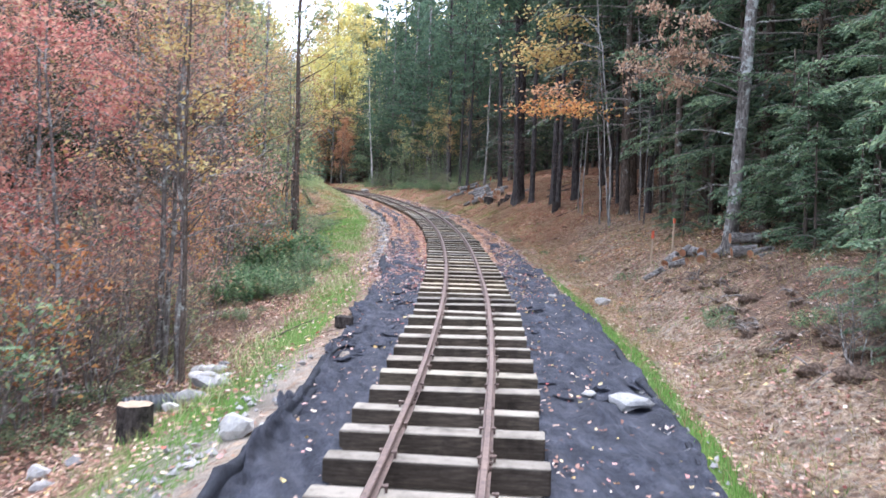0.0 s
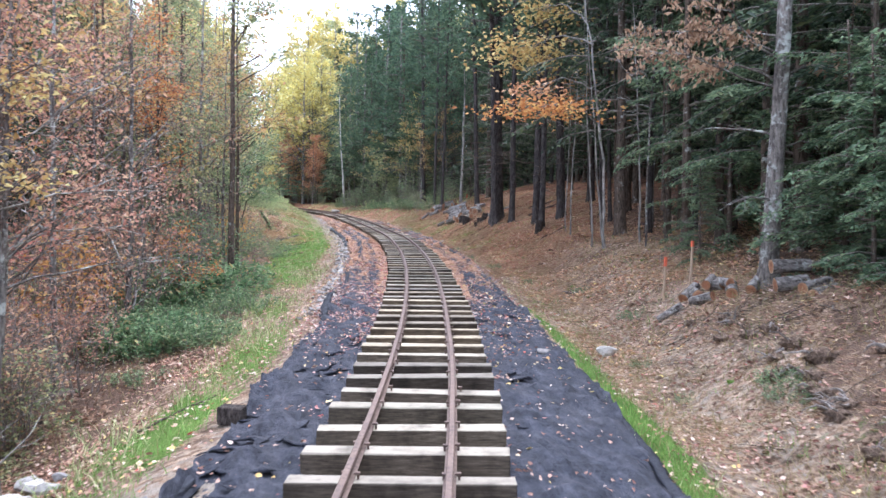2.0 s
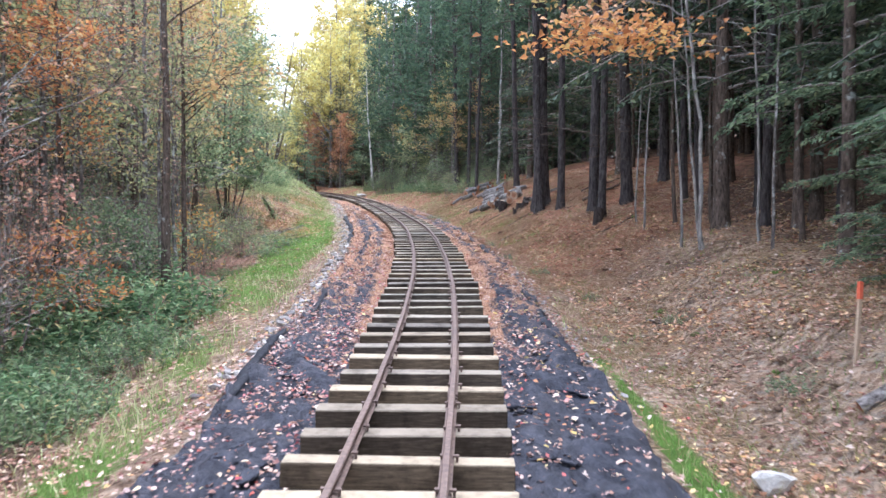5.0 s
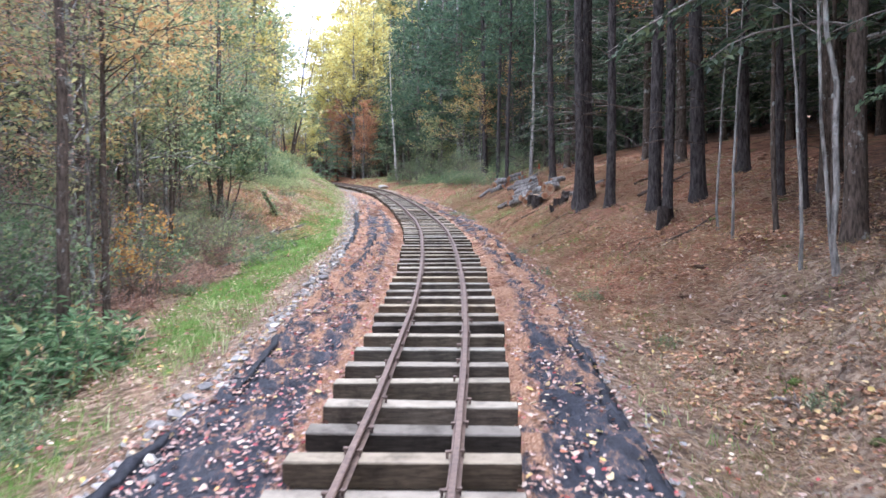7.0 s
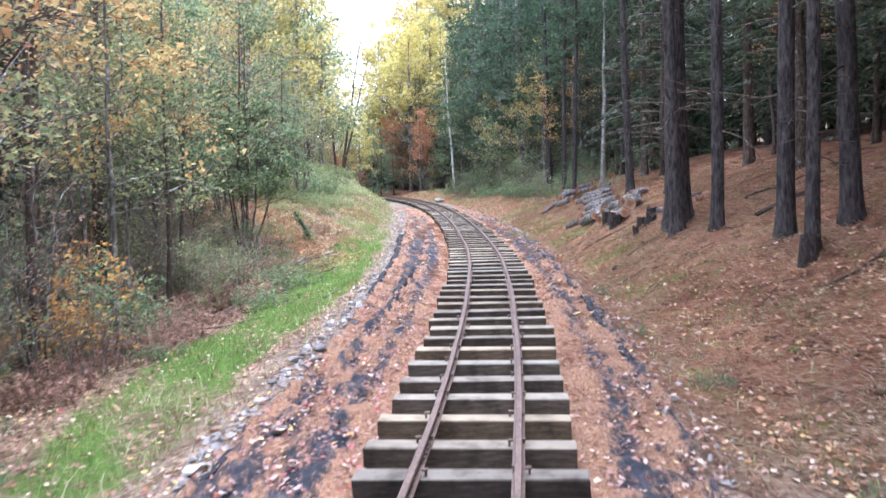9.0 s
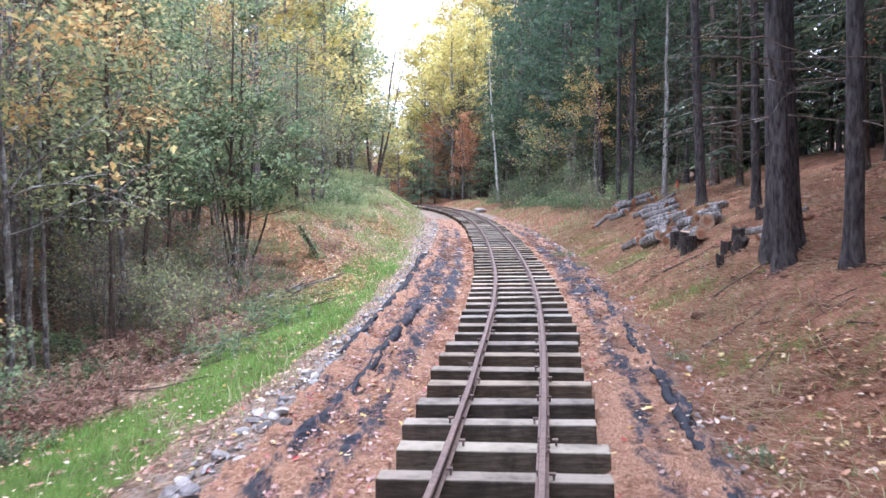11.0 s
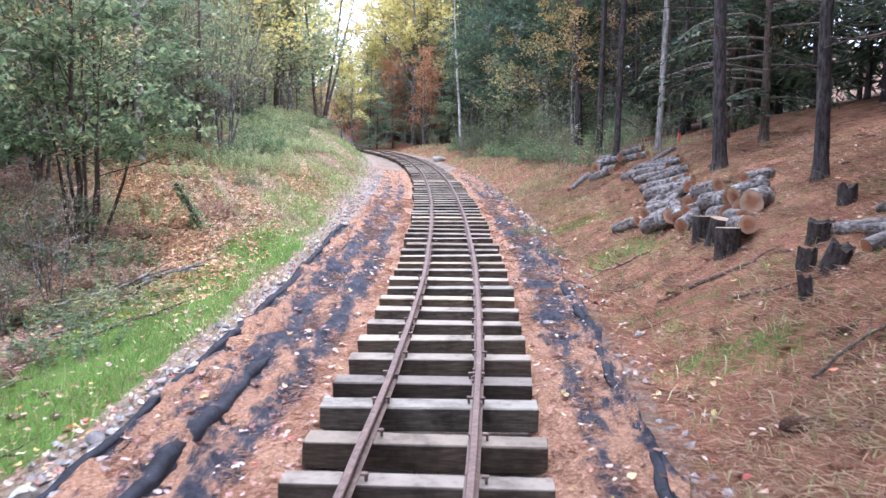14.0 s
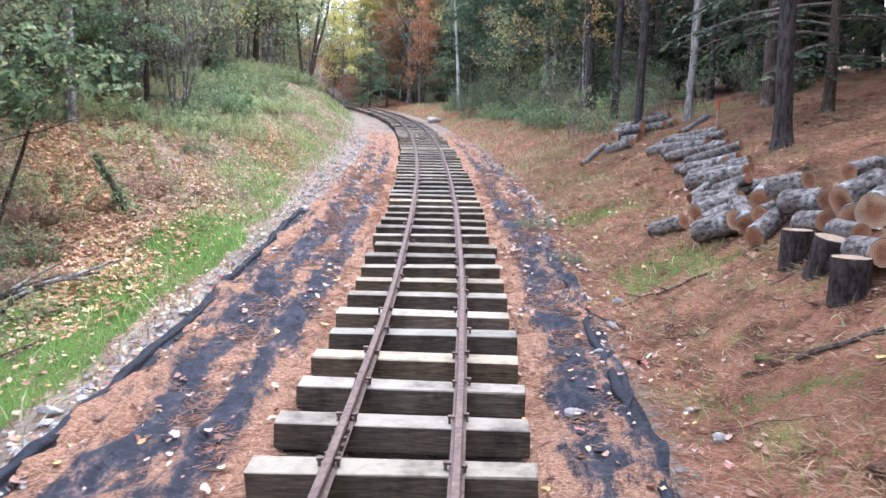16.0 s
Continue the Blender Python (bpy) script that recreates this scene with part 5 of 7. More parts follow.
brush = Grove([
    broadleaf_tree(311, 2.8, .018, M_RUST, M_TWIG, "tangled brush with small rust-red leaves", "brush_shrub", 800, .065, .45, .15, (0, 0), 6, "shrub", 10, "brush"),
    broadleaf_tree(312, 2.3, .016, M_OLIVE, M_TWIG, "tangled brush with olive and yellowing leaves", "brush_shrub", 650, .085, .45, .15, (0, 0), 6, "shrub", 10, "brush"),
    broadleaf_tree(313, 3.2, .02, M_BROWN, M_GREY_BARK, "bare twiggy brush with few brown leaves", "brush_shrub", 500, .05, .42, .15, (0, 0), 6, "shrub", 12, "brush"),
    broadleaf_tree(314, 2.0, .014, M_ORANGE, M_TWIG, "low brush with orange autumn leaves", "brush_shrub", 600, .085, .5, .15, (0, 0), 6, "shrub", 9, "brush"),
    broadleaf_tree(315, 2.2, .015, M_GREEN, M_TWIG, "waist-high brush in green leaf", "brush_shrub", 900, .085, .5, .1, (0, 0), 6, "shrub", 10, "brush")])
big_maples = Grove([
    broadleaf_tree(321, 14, .16, M_YELLOW, M_GREY_BARK, "tall maple in bright yellow autumn leaf", leaves=3400, size=.27, spread=.5, twiggy=48, first=.2, clump=.5),
    broadleaf_tree(322, 11, .13, M_PEACH, M_GREY_BARK, "maple in peach-orange autumn leaf", leaves=2200, size=.22, spread=.42, twiggy=34, first=.15, clump=.45),
    broadleaf_tree(323, 13, .14, M_OLIVE, M_GREY_BARK, "tall broadleaf tree turning olive and yellow", leaves=3600, size=.22, spread=.4, twiggy=36, first=.2),
    broadleaf_tree(324, 12, .13, M_GREEN, M_GREY_BARK, "tall broadleaf tree still in green leaf", leaves=3600, size=.22, spread=.4, twiggy=36, first=.15)])
green_shrubs = Grove([
    broadleaf_tree(331, 4.2, .035, M_GREEN, M_BROWN_BARK, "many-stemmed shrub with grey-green leaves", "tall_shrub", 4200, .11, .36, .25, (0, 0), 5, "shrub", 14, "tall shrubs", clump=.5),
    broadleaf_tree(332, 5.2, .04, M_OLIVE, M_GREY_BARK, "many-stemmed leggy shrub with thinning olive leaves", "tall_shrub", 2400, .08, .34, .2, (0, 0), 6, "shrub", 16, "tall shrubs", clump=.5)])
late_maples = Grove([
    broadleaf_tree(351, 6.5, .05, M_OLIVE, M_GREY_BARK, "young tree with thinning olive-yellow leaves", leaves=1300, spread=.4, twiggy=18, size=.1, clump=.45),
    broadleaf_tree(352, 7.0, .055, M_GOLD, M_GREY_BARK, "young maple with scattered golden leaves", leaves=1000, spread=.4, twiggy=18, size=.12, clump=.4),
    broadleaf_tree(353, 5.5, .045, M_GREEN, M_BROWN_BARK, "young tree with grey-green leaves", leaves=1700, spread=.45, twiggy=18, size=.1, clump=.5)])
wood_trees = Grove([
    broadleaf_tree(361, 12, .095, M_OLIVE, M_BROWN_BARK, "straight dark-stemmed tree with a thin olive crown", leaves=1500, size=.14, spread=.26, twiggy=26, first=.42, clump=.5, bend=.2),
    broadleaf_tree(362, 11, .075, M_GOLD, M_BROWN_BARK, "slim dark-stemmed tree with sparse golden leaves", leaves=1000, size=.14, spread=.26, twiggy=26, first=.35, clump=.45, bend=.25),
    broadleaf_tree(363, 11, .085, M_RUST, M_GREY_BARK, "grey-stemmed tree nearly bare of leaves", leaves=500, size=.11, spread=.3, twiggy=34, first=.25, clump=.4, bend=.25)])
undergrowth = Grove([herb_patch(411, .7, .45, M_OLIVE, "low olive undergrowth on the forest floor", 40, .06, "undergrowth_clump"), herb_patch(412, .7, .5, M_BROWN, "withered brown ferns on the forest floor", 40, .07, "undergrowth_clump"), herb_patch(413, .6, .4, M_GREEN, "low green undergrowth on the forest floor", 40, .06, "undergrowth_clump")])
herbs = Grove([herb_patch(401, .8, .75, M_FERN, "dense clump of knee-high green weeds", 60, .085), herb_patch(402, .55, .5, M_GREEN, "low clump of leafy green weeds", 40, .06), herb_patch(403, .8, .6, M_PALE_WEED, "clump of pale yellow-green weeds", 36, .075)])
bare_stems = Grove([sapling(341, 6.5, .026, (.02, 0), M_PALE_BARK, "thin pale sapling stem with few twigs"), sapling(342, 7, .028, (-.1, .02), M_PALE_BARK, "thin leaning pale sapling stem"), sapling(343, 7, .04, (.0, .02), M_BROWN_BARK, "thin dark sapling stem in the shade"), sapling(344, 6, .022, (.05, .0), M_GREY_BARK, "thin grey sapling stem with twigs")])

rng = np.random.default_rng(77)
# right-hand wood: the pines that stand nearest the track
for i, (x, y, s) in enumerate([(9.19, 33.1, 1.0), (9.35, 31.6, .85), (9.61, 29.64, 1.0), (9.38, 28.4, .75), (10.3, 29.1, 1.1), (11.74, 30.2, 1.0), (10.7, 26.1, .5),
                               (9.42, 33.75, 1.05), (10.7, 38.4, .72), (10.91, 42.7, .95), (10.6, 49.8, .7), (10.95, 57.3, 1.0), (11.1, 54.5, .8)]):
    pines.put(3 if i == 7 else i % 3, x, y, rng.uniform(0, 360), s)
# pale and thin stems between them
for i, x, y, s, turn in ((0, 9.38, 25.83, 1, 0), (2, 9.9, 25.44, 1.1, 60), (0, 8.95, 23.2, 1, 140), (1, 9.06, 22.6, 1, 20), (0, 9.58, 21.7, 1.1, 200), (3, 9.36, 21.0, 1.2, 10), (2, 9.95, 21.1, 1.2, 80), (0, 9.6, 26.75, .9, 300), (2, 10.1, 24.3, 1.1, 20), (3, 10.6, 23.2, 1, 0), (0, 11.75, 49.9, 1.8, 30)):
    bare_stems.put(i, x, y, turn, s)
# deep wood behind
for n in range(130):
    y, u = rng.uniform(2, 92), rng.uniform(6.8, 15)
    if (24 < y < 46 and u < 8.5) or (y < 21 and u < 9.5):
        continue
    x, yy = at_track(y, u)
    kind = rng.random()
    if kind < .28:
        pines.put(int(rng.integers(3)), float(x), float(yy), rng.uniform(0, 360), rng.uniform(.7, 1.05))
    elif kind < .5:
        small_pines.put(int(rng.integers(2)), float(x), float(yy), rng.uniform(0, 360), rng.uniform(.8, 1.1))
    else:
        hemlocks.put(4 if rng.random() < .6 else 2, float(x), float(yy), rng.uniform(0, 360), rng.uniform(.8, 1.25))
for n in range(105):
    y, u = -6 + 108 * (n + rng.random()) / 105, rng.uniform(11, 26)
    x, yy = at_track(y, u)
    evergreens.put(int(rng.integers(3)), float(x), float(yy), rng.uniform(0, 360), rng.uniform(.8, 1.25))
for x, y, s in ((10.4, 19.6, .9), (10.9, 21.6, 1.0), (10.3, 22.8, 1.1), (11.2, 24.6, 1.0), (10.9, 27.2, 1.0)):
    small_pines.put(int(rng.integers(2)), x, y, rng.uniform(0, 360), s)
for n in range(16):
    y, u = 16 + 36 * (n + rng.random()) / 16, rng.uniform(14, 21)
    x, yy = at_track(y, u)
    evergreens.put(int(rng.integers(3)), float(x), float(yy), rng.uniform(0, 360), rng.uniform(.8, 1.1))
for n in range(30):
    y, u = 19 + 29 * (n + rng.random()) / 30, rng.uniform(9.2, 14)
    x, yy = at_track(y, u)
    hemlocks.put(4, float(x), float(yy), rng.uniform(0, 360), rng.uniform(.8, 1.2))
for n in range(26):
    y, u = 14 + 40 * (n + rng.random()) / 26, rng.uniform(12.5, 17)
    x, yy = at_track(y, u)
    evergreens.put(int(rng.integers(3)), float(x), float(yy), rng.uniform(0, 360), rng.uniform(.7, 1.0))
# hemlock thicket at the first bank; some trees, partly unseen, are added for shade
for i, x, y, s in ((0, 10.6, 11.2, .95), (1, 10.4, 13.3, .7), (0, 11.6, 13.2, 1.1), (2, 10.6, 15.2, 1.0), (0, 10.6, 17.4, 1.0), (1, 10.2, 18.9, .7), (0, 11.2, 20.4, 1.0), (2, 10.8, 18.0, 1.0), (2, 11.0, 22.4, 1.0), (2, 10.4, 15.0, 1.1), (3, 8.7, 12.6, .55), (3, 9.1, 12.0, .6), (3, 9.0, 13.3, .8), (3, 9.5, 14.0, .85), (1, 9.8, 14.9, .6), (0, 9.6, 9.6, 1.0), (5, 9.6, 19.6, 1.2), (2, 9.9, 23.6, 1.25), (2, 10.2, 16.6, 1.2), (2, 11.4, 26.6, 1.3), (3, 9.0, 17.9, .5), (1, 7.6, 8.0, .9), (3, 7.1, 7.2, .6), (0, 7.9, 5.6, .9), (5, 8.3, 8.4, .9), (1, 7.3, 3.6, .9), (0, 9.4, 7.2, 1.0), (2, 12, 25.2, 1.1), (2, 12.4, 28.0, 1.1), (2, 12.2, 34.5, 1.2), (2, 12.8, 38.5, 1.2), (4, 12.6, 45, 1.1), (2, 13, 48.5, 1.2)):
    hemlocks.put(i, x, y, rng.uniform(0, 360), s)
# left side: young maples, brush and shrubs by the slope
for i, x, y, s in ((3, -1.5, 12.3, 1.1), (0, -1.9, 13.3, 1.0), (2, -1.65, 24.6, 1.0), (1, -3.0, 11.5, 1.1), (0, -2.8, 17, 1.0), (1, -3.4, 15.4, 1.1), (2, -3.8, 20, 1.0), (0, -2.2, 20.5, 1.0), (3, -2.21, 26.5, 1.2), (0, 0.0, 25.9, .9), (3, -.1, 25.3, 1.0), (2, -2.9, 30.5, 1.0), (3, -1.2, 34.4, 1.0), (0, -1.7, 34.9, 1.1), (3, -3.6, 42.3, 1.2), (2, -2.87, 40.5, 1.1), (1, -4.5, 24, 1.2), (1, -4.2, 10, 1.2)):
    if y > 29 or (y > 23 and i < 2):
        late_maples.put((0, 2, 1, 0)[i], x, y, rng.uniform(0, 360), s)
    else:
        rust_maples.put(i, x, y, rng.uniform(0, 360), s)
for n in range(112):
    y, u = rng.uniform(5, 42), -rng.uniform(4.9, 11)
    if y > 30:
        u -= 3.2
    x, yy = at_track(y, u)
    kind = rng.random()
    late = y > 23
    brush.put(int(rng.choice([0, 1, 2, 3, 4], p=[.10, .22, .36, .10, .22] if late else [.42, .08, .34, .12, .04])), float(x), float(yy), rng.uniform(0, 360), rng.uniform(.7, 1.25))
for n in range(46):
    y, u = rng.uniform(4, 52), -rng.uniform(6.5, 17)
    x, yy = at_track(y, u)
    if rng.random() < np.interp(y, [19, 27], [.05, .97]):
        late_maples.put(int(rng.choice([0, 0, 1, 1, 2])), float(x), float(yy), rng.uniform(0, 360), rng.uniform(.9, 1.5))
    else:
        rust_maples.put(int(rng.integers(4)), float(x), float(yy), rng.uniform(0, 360), rng.uniform(.9, 1.5))
# dark stems standing in the left-hand wood
for i, x, y, s in ((0, .12, 24.5, .95), (1, .22, 26.0, .8), (2, -.9, 28.2, .9), (0, -2.6, 40.6, 1.0), (1, -.85, 44.2, .75), (1, -1.4, 11.7, .6), (2, -1.95, 13.4, .7), (2, -2.0, 16.5, .75), (0, -3.4, 18.8, 1.0), (2, -1.6, 20.5, .8), (1, -2.6, 23.0, .9), (0, -1.8, 31.5, 1.0), (2, -3.0, 34.0, .9), (1, -.9, 36.0, .8), (0, -4.6, 29.0, 1.1)):
    wood_trees.put(i, x, y, rng.uniform(0, 360), s)
for n in range(36):
    y, u = rng.uniform(6, 56), -rng.uniform(7.5, 16)
    x, yy = at_track(y, u)
    wood_trees.put(int(rng.integers(3)) if y > 22 else 2, float(x), float(yy), rng.uniform(0, 360), rng.uniform(.8, 1.25))
for n in range(12):
    y, u = 6 + 46 * (n + rng.random()) / 12, -rng.uniform(11, 15)
    x, yy = at_track(y, u)
    evergreens.put(int(rng.integers(3)), float(x), float(yy), rng.uniform(0, 360), rng.uniform(.5, .8))
for n in range(30):
    y, u = rng.uniform(10, 80), -rng.uniform(13, 34)
    x, yy = at_track(y, u)
    if rng.random() < .55:
        hemlocks.put(int(rng.choice([4, 2])), float(x), float(yy), rng.uniform(0, 360), rng.uniform(1, 1.6))
    else:
        big_maples.put(int(rng.integers(1, 4)), float(x), float(yy), rng.uniform(0, 360), rng.uniform(.8, 1.1))
green_shrubs.put(0, -.75, 43.3, 20, 1.25)
wood_trees.put(2, -1.85, 49.5, 20, 1.1)
green_shrubs.put(1, -.1, 51.2, 20, 1.0)
green_shrubs.put(1, -2.2, 46.5, 80, 1.1)
green_shrubs.put(0, -2.6, 50.0, 200, 1.0)
green_shrubs.put(1, -1.6, 55.0, 140, 1.1)
green_shrubs.put(1, -1.5, 60.0, 240, 1.2)
for n in range(16):
    y, u = rng.uniform(44, 66), -rng.uniform(8, 14)
    x, yy = at_track(y, u)
    green_shrubs.put(int(rng.integers(2)), float(x), float(yy), rng.uniform(0, 360), rng.uniform(.8, 1.25))
for n in range(110):
    y, u = rng.uniform(6, 46), -rng.uniform(4.3, 10)
    x, yy = at_track(y, u)
    undergrowth.put(int(rng.choice([0, 1, 2], p=[.35, .4, .25])), float(x), float(yy), rng.uniform(0, 360), rng.uniform(.6, 1.2))
for n in range(60):
    y, u = rng.uniform(23, 41), -rng.uniform(np.interp(n, [0, 60], [5.0, 5.8]), 9)
    x, yy = at_track(y, u)
    if n % 3:
        undergrowth.put(int(rng.choice([0, 1, 1, 2])), float(x), float(yy), rng.uniform(0, 360), rng.uniform(.7, 1.3))
    else:
        brush.put(int(rng.choice([1, 2, 2, 4])), float(x), float(yy), rng.uniform(0, 360), rng.uniform(.5, .9))
# green weeds on the slope
for n in range(60):
    y = rng.uniform(17.6, 23.6)
    u = -rng.uniform(np.interp(y, [17.6, 20, 21.5, 23.6], [3.8, 3.3, 4.0, 4.8]), np.interp(y, [17.6, 20, 23.6], [5.2, 6.2, 5.4]))
    x, yy = at_track(y, u)
    herbs.put(int(rng.integers(2)), float(x), float(yy), rng.uniform(0, 360), rng.choice([.6, .9, 1.2, 1.7]))
for n in range(36):
    y, u = rng.uniform(48, 60), -rng.uniform(4.2, 9)
    x, yy = at_track(y, u)
    herbs.put(int(rng.choice([1, 2, 2])), float(x), float(yy), rng.uniform(0, 360), rng.uniform(.5, 1.1))
for n in range(70):
    y, u = rng.uniform(48.5, 84), -rng.uniform(3.9, 9)
    x, yy = at_track(y, u)
    herbs.put(int(rng.choice([1, 2, 2])), float(x), float(yy), rng.uniform(0, 360), rng.uniform(.5, .9))
# green and yellowing bushes beyond the log pile
for n in range(64):
    y, u = rng.uniform(49.5, 88), rng.uniform(3.6, 8.5)
    x, yy = at_track(y, u)
    pick = rng.random()
    if pick < .4:
        brush.put(int(rng.choice([1, 4, 4])), float(x), float(yy), rng.uniform(0, 360), rng.uniform(.45, .8))
    else:
        herbs.put(int(rng.choice([0, 1, 2, 2])), float(x), float(yy), rng.uniform(0, 360), rng.uniform(.7, 1.4))
for n in range(40):
    y, u = rng.uniform(50, 84), rng.uniform(3.2, 8)
    x, yy = at_track(y, u)
    (herbs if n % 3 else brush).put(n % 2 if n % 3 else 4, float(x), float(yy), rng.uniform(0, 360), rng.uniform(.6, 1.2))
# around and beyond the bend
for i, x, y, s in ((1, 5.2, 88, .62), (1, 3.4, 96, .7), (0, 4.4, 92, 1.12), (0, 6.6, 97, 1.15), (0, 1.6, 101, 1.1), (0, 5.5, 108, 1.5), (0, -8, 102, 1.4), (0, -12, 106, 1.5), (0, 8.0, 112, 1.5), (2, 7.5, 98, 1.2), (3, 10, 94, 1.2), (0, 8.5, 104, 1.4), (0, -9, 100, 1.3), (2, -8, 92, 1.0), (3, -5, 82, .8), (2, -6, 74, .9), (3, -7, 66, .9), (2, -8, 60, 1.0)):
    big_maples.put(i, x, y, rng.uniform(0, 360), s)
for i, x, y, s in ((0, 10.2, 78, 1.2), (1, 9.8, 88, 1.3), (0, 12.4, 68, 1.2), (1, 12.6, 60, 1.1)):
    white_pines.put(i, x, y, 40 * x, s)
for x, y, s in ((8.2, 84, 1.0), (10.5, 80, 1.0), (9.5, 74, .9), (11.5, 70, 1.0), (10.8, 65, 1.0), (12.5, 86, 1.1), (5.5, 94, .9)):
    hemlocks.put(2, x, y, rng.uniform(0, 360), s * 1.2)
for n in range(74):
    y, u = -8 + 104 * (n + rng.random()) / 74, -rng.uniform(15, 28)
    x, yy = at_track(y, u)
    evergreens.put(int(rng.integers(3)), float(x), float(yy), rng.uniform(0, 360), rng.uniform(.7, 1.1))
for n in range(50):
    x, y = rng.uniform(-32, 34), rng.uniform(104, 130)
    if -6.5 < x < 1.8:
        continue
    if n % 3 == 0 and (x > 9 or x < -22):
        evergreens.put(int(rng.integers(3)), x, y, rng.uniform(0, 360), rng.uniform(.9, 1.4))
    else:
        big_maples.put(int(rng.choice([0, 0, 2, 3])), x, y, rng.uniform(0, 360), rng.uniform(1.1, 1.6))
for n in range(90):
    x, y = rng.uniform(-14, 14), rng.uniform(86, 106)
    if abs(float(track_u(x, y))) < 3.5:
        continue
    if n % 2:
        brush.put(int(rng.choice([1, 3, 4])), x, y, rng.uniform(0, 360), rng.uniform(1.0, 1.7))
    else:
        hemlocks.put(int(rng.choice([4, 4, 2])), x, y, rng.uniform(0, 360), rng.uniform(.7, 1.0))
for n in range(16):
    x, y = rng.uniform(-30, 30), rng.uniform(-34, -14)
    evergreens.put(int(rng.integers(3)), x, y, rng.uniform(0, 360), rng.uniform(.9, 1.3))
for n in range(44):
    x, y = rng.uniform(-34, 16), rng.uniform(103, 122)
    evergreens.put(int(rng.integers(3)), x, y, rng.uniform(0, 360), rng.uniform(.45, .7) * (.7 if -7 < x < 2 else 1))
for n in range(14):
    x, y = rng.uniform(-9, 9), rng.uniform(92, 102)
    if abs(float(track_u(x, y))) > 4:
        big_maples.put(int(rng.choice([1, 1, 3])), x, y, rng.uniform(0, 360), rng.uniform(.5, .8))
for i, x, y, s in ((0, -3.0, 60, .85), (2, -2.2, 67, .85), (0, -5.2, 56, .9), (2, -4.6, 62.5, 1.0), (0, -6.4, 70, 1.0)):
    big_maples.put(i, x, y, 50 * x, s)
for i, x, y, s in ((0, -1.5, 96, .6), (0, .5, 100, .6), (0, -4.0, 98, .65), (1, 2.2, 95, .6), (1, -2.8, 93, .45), (3, -6.0, 94, .6)):
    big_maples.put(i, x, y, 61 * x, s)

for i, x, y, s in ((0, .3, 86, .5), (2, -1.6, 84, .5), (0, 1.2, 97, .68)):
    big_maples.put(i, x, y, 61 * x, s)
for i, x, y, s in ((1, .34, 43.7, .6), (0, .2, 42.6, .7), (1, .96, 44.6, .35), (0, .0, 41.6, .6), (1, .6, 40.9, .5)):
    herbs.put(i, x, y, 61 * x, s)

for i, x, y, s in ((1, -3.2, 72, 1.0), (0, -4.6, 80, 1.1)):
    wood_trees.put(i, x, y, 71 * x, s)

for i, x, y, s in ((0, -5.5, 24, .95), (1, -7.0, 29, 1.0), (2, -6.2, 33, .6), (0, -8.0, 20, 1.0)):
    evergreens.put(i, x, y, 31 * x, s)

# dark undergrowth round the tall shrub and the heap of branches
for n in range(30):
    x, y = rng.uniform(-2.2, .9), rng.uniform(33.5, 43)
    if float(track_u(x, y)) > -4.7:
        continue
    undergrowth.put(int(rng.choice([0, 1, 2, 2])), x, y, rng.uniform(0, 360), rng.uniform(.8, 1.5))
for i, x, y, s in ((1, -1.0, 42.4, .9), (0, -.5, 42.2, .8), (1, -1.5, 41.4, 1.0), (0, -.9, 40.2, .7)):
    herbs.put(i, x, y, 61 * x, s)

# ---- dense autumn trees that close the view round the bend, and the dark brush behind the clearing ----
def far_broadleaf(seed, height, wide, leaf, bark, label):
    """A leafy tree of the distance: clumps of leaves on rising limbs, skirts reaching low."""
    g = np.random.default_rng(seed)
    tree = thing("autumn_tree", label, "tree", "forest trees")
    line = trunk_line(g, height * .9, g.normal(0, .02, 2), .2)
    trunk_part(tree, line, .012 * height, .02, bark, 1.3, 8)
    v, f, c = [], [], []
    for i in range(30):
        k = g.uniform(.12, .95)
        w = g.uniform(0, 6.283)
        p0 = [np.interp(k * height * .9, line[:, 2], line[:, j]) for j in range(3)]
        L = wide * (1.15 - k) ** .6 * g.uniform(.55, 1.1)
        pts = limb(g, p0, (math.cos(w), math.sin(w), g.uniform(.15, .9)), L, .03, 5, .14)
        tube(v, f, pts, np.linspace(.004 * height, .006, len(pts)), 4)
        for j in range(4):
            q = pts[g.integers(2, 6)] + g.normal(0, .25, 3)
            c.append(q + g.normal(0, 1, (17, 3)) * np.array([.34, .34, .2]) * (wide / 2.6))
    tagged(mesh_object("branching", v, f, bark, tree), kind="stuff")
    c = np.concatenate(c)
    n = len(c)
    ln = g.uniform(.14, .27, n)
    crown_cloud("foliage", c, g.normal(0, 1, (n, 3)) * [1, 1, .5] + [0, 0, -.3], g.normal(0, .5, (n, 3)) + [0, 0, 1], ln, ln * .66, leaf, tree)
    return tree


M_FLAME = leaf_material("flame_leaves", [(0.0, (0.34, 0.135, 0.08)), (0.4, (0.58, 0.27, 0.15)), (0.8, (0.70, 0.40, 0.235)), (1.0, (0.68, 0.50, 0.26))])
bend_trees = Grove([
    far_broadleaf(371, 9, 2.8, M_FLAME, M_GREY_BARK, "maple in burnt-orange autumn leaf by the bend"),
    far_broadleaf(372, 13, 3.4, M_YELLOW, M_GREY_BARK, "tall maple in full yellow leaf by the bend"),
    far_broadleaf(373, 10, 2.8, M_OLIVE, M_GREY_BARK, "broadleaf tree turning olive by the bend"),
    far_broadleaf(374, 11, 3.0, M_GREEN, M_BROWN_BARK, "broadleaf tree in grey-green leaf by the bend")])
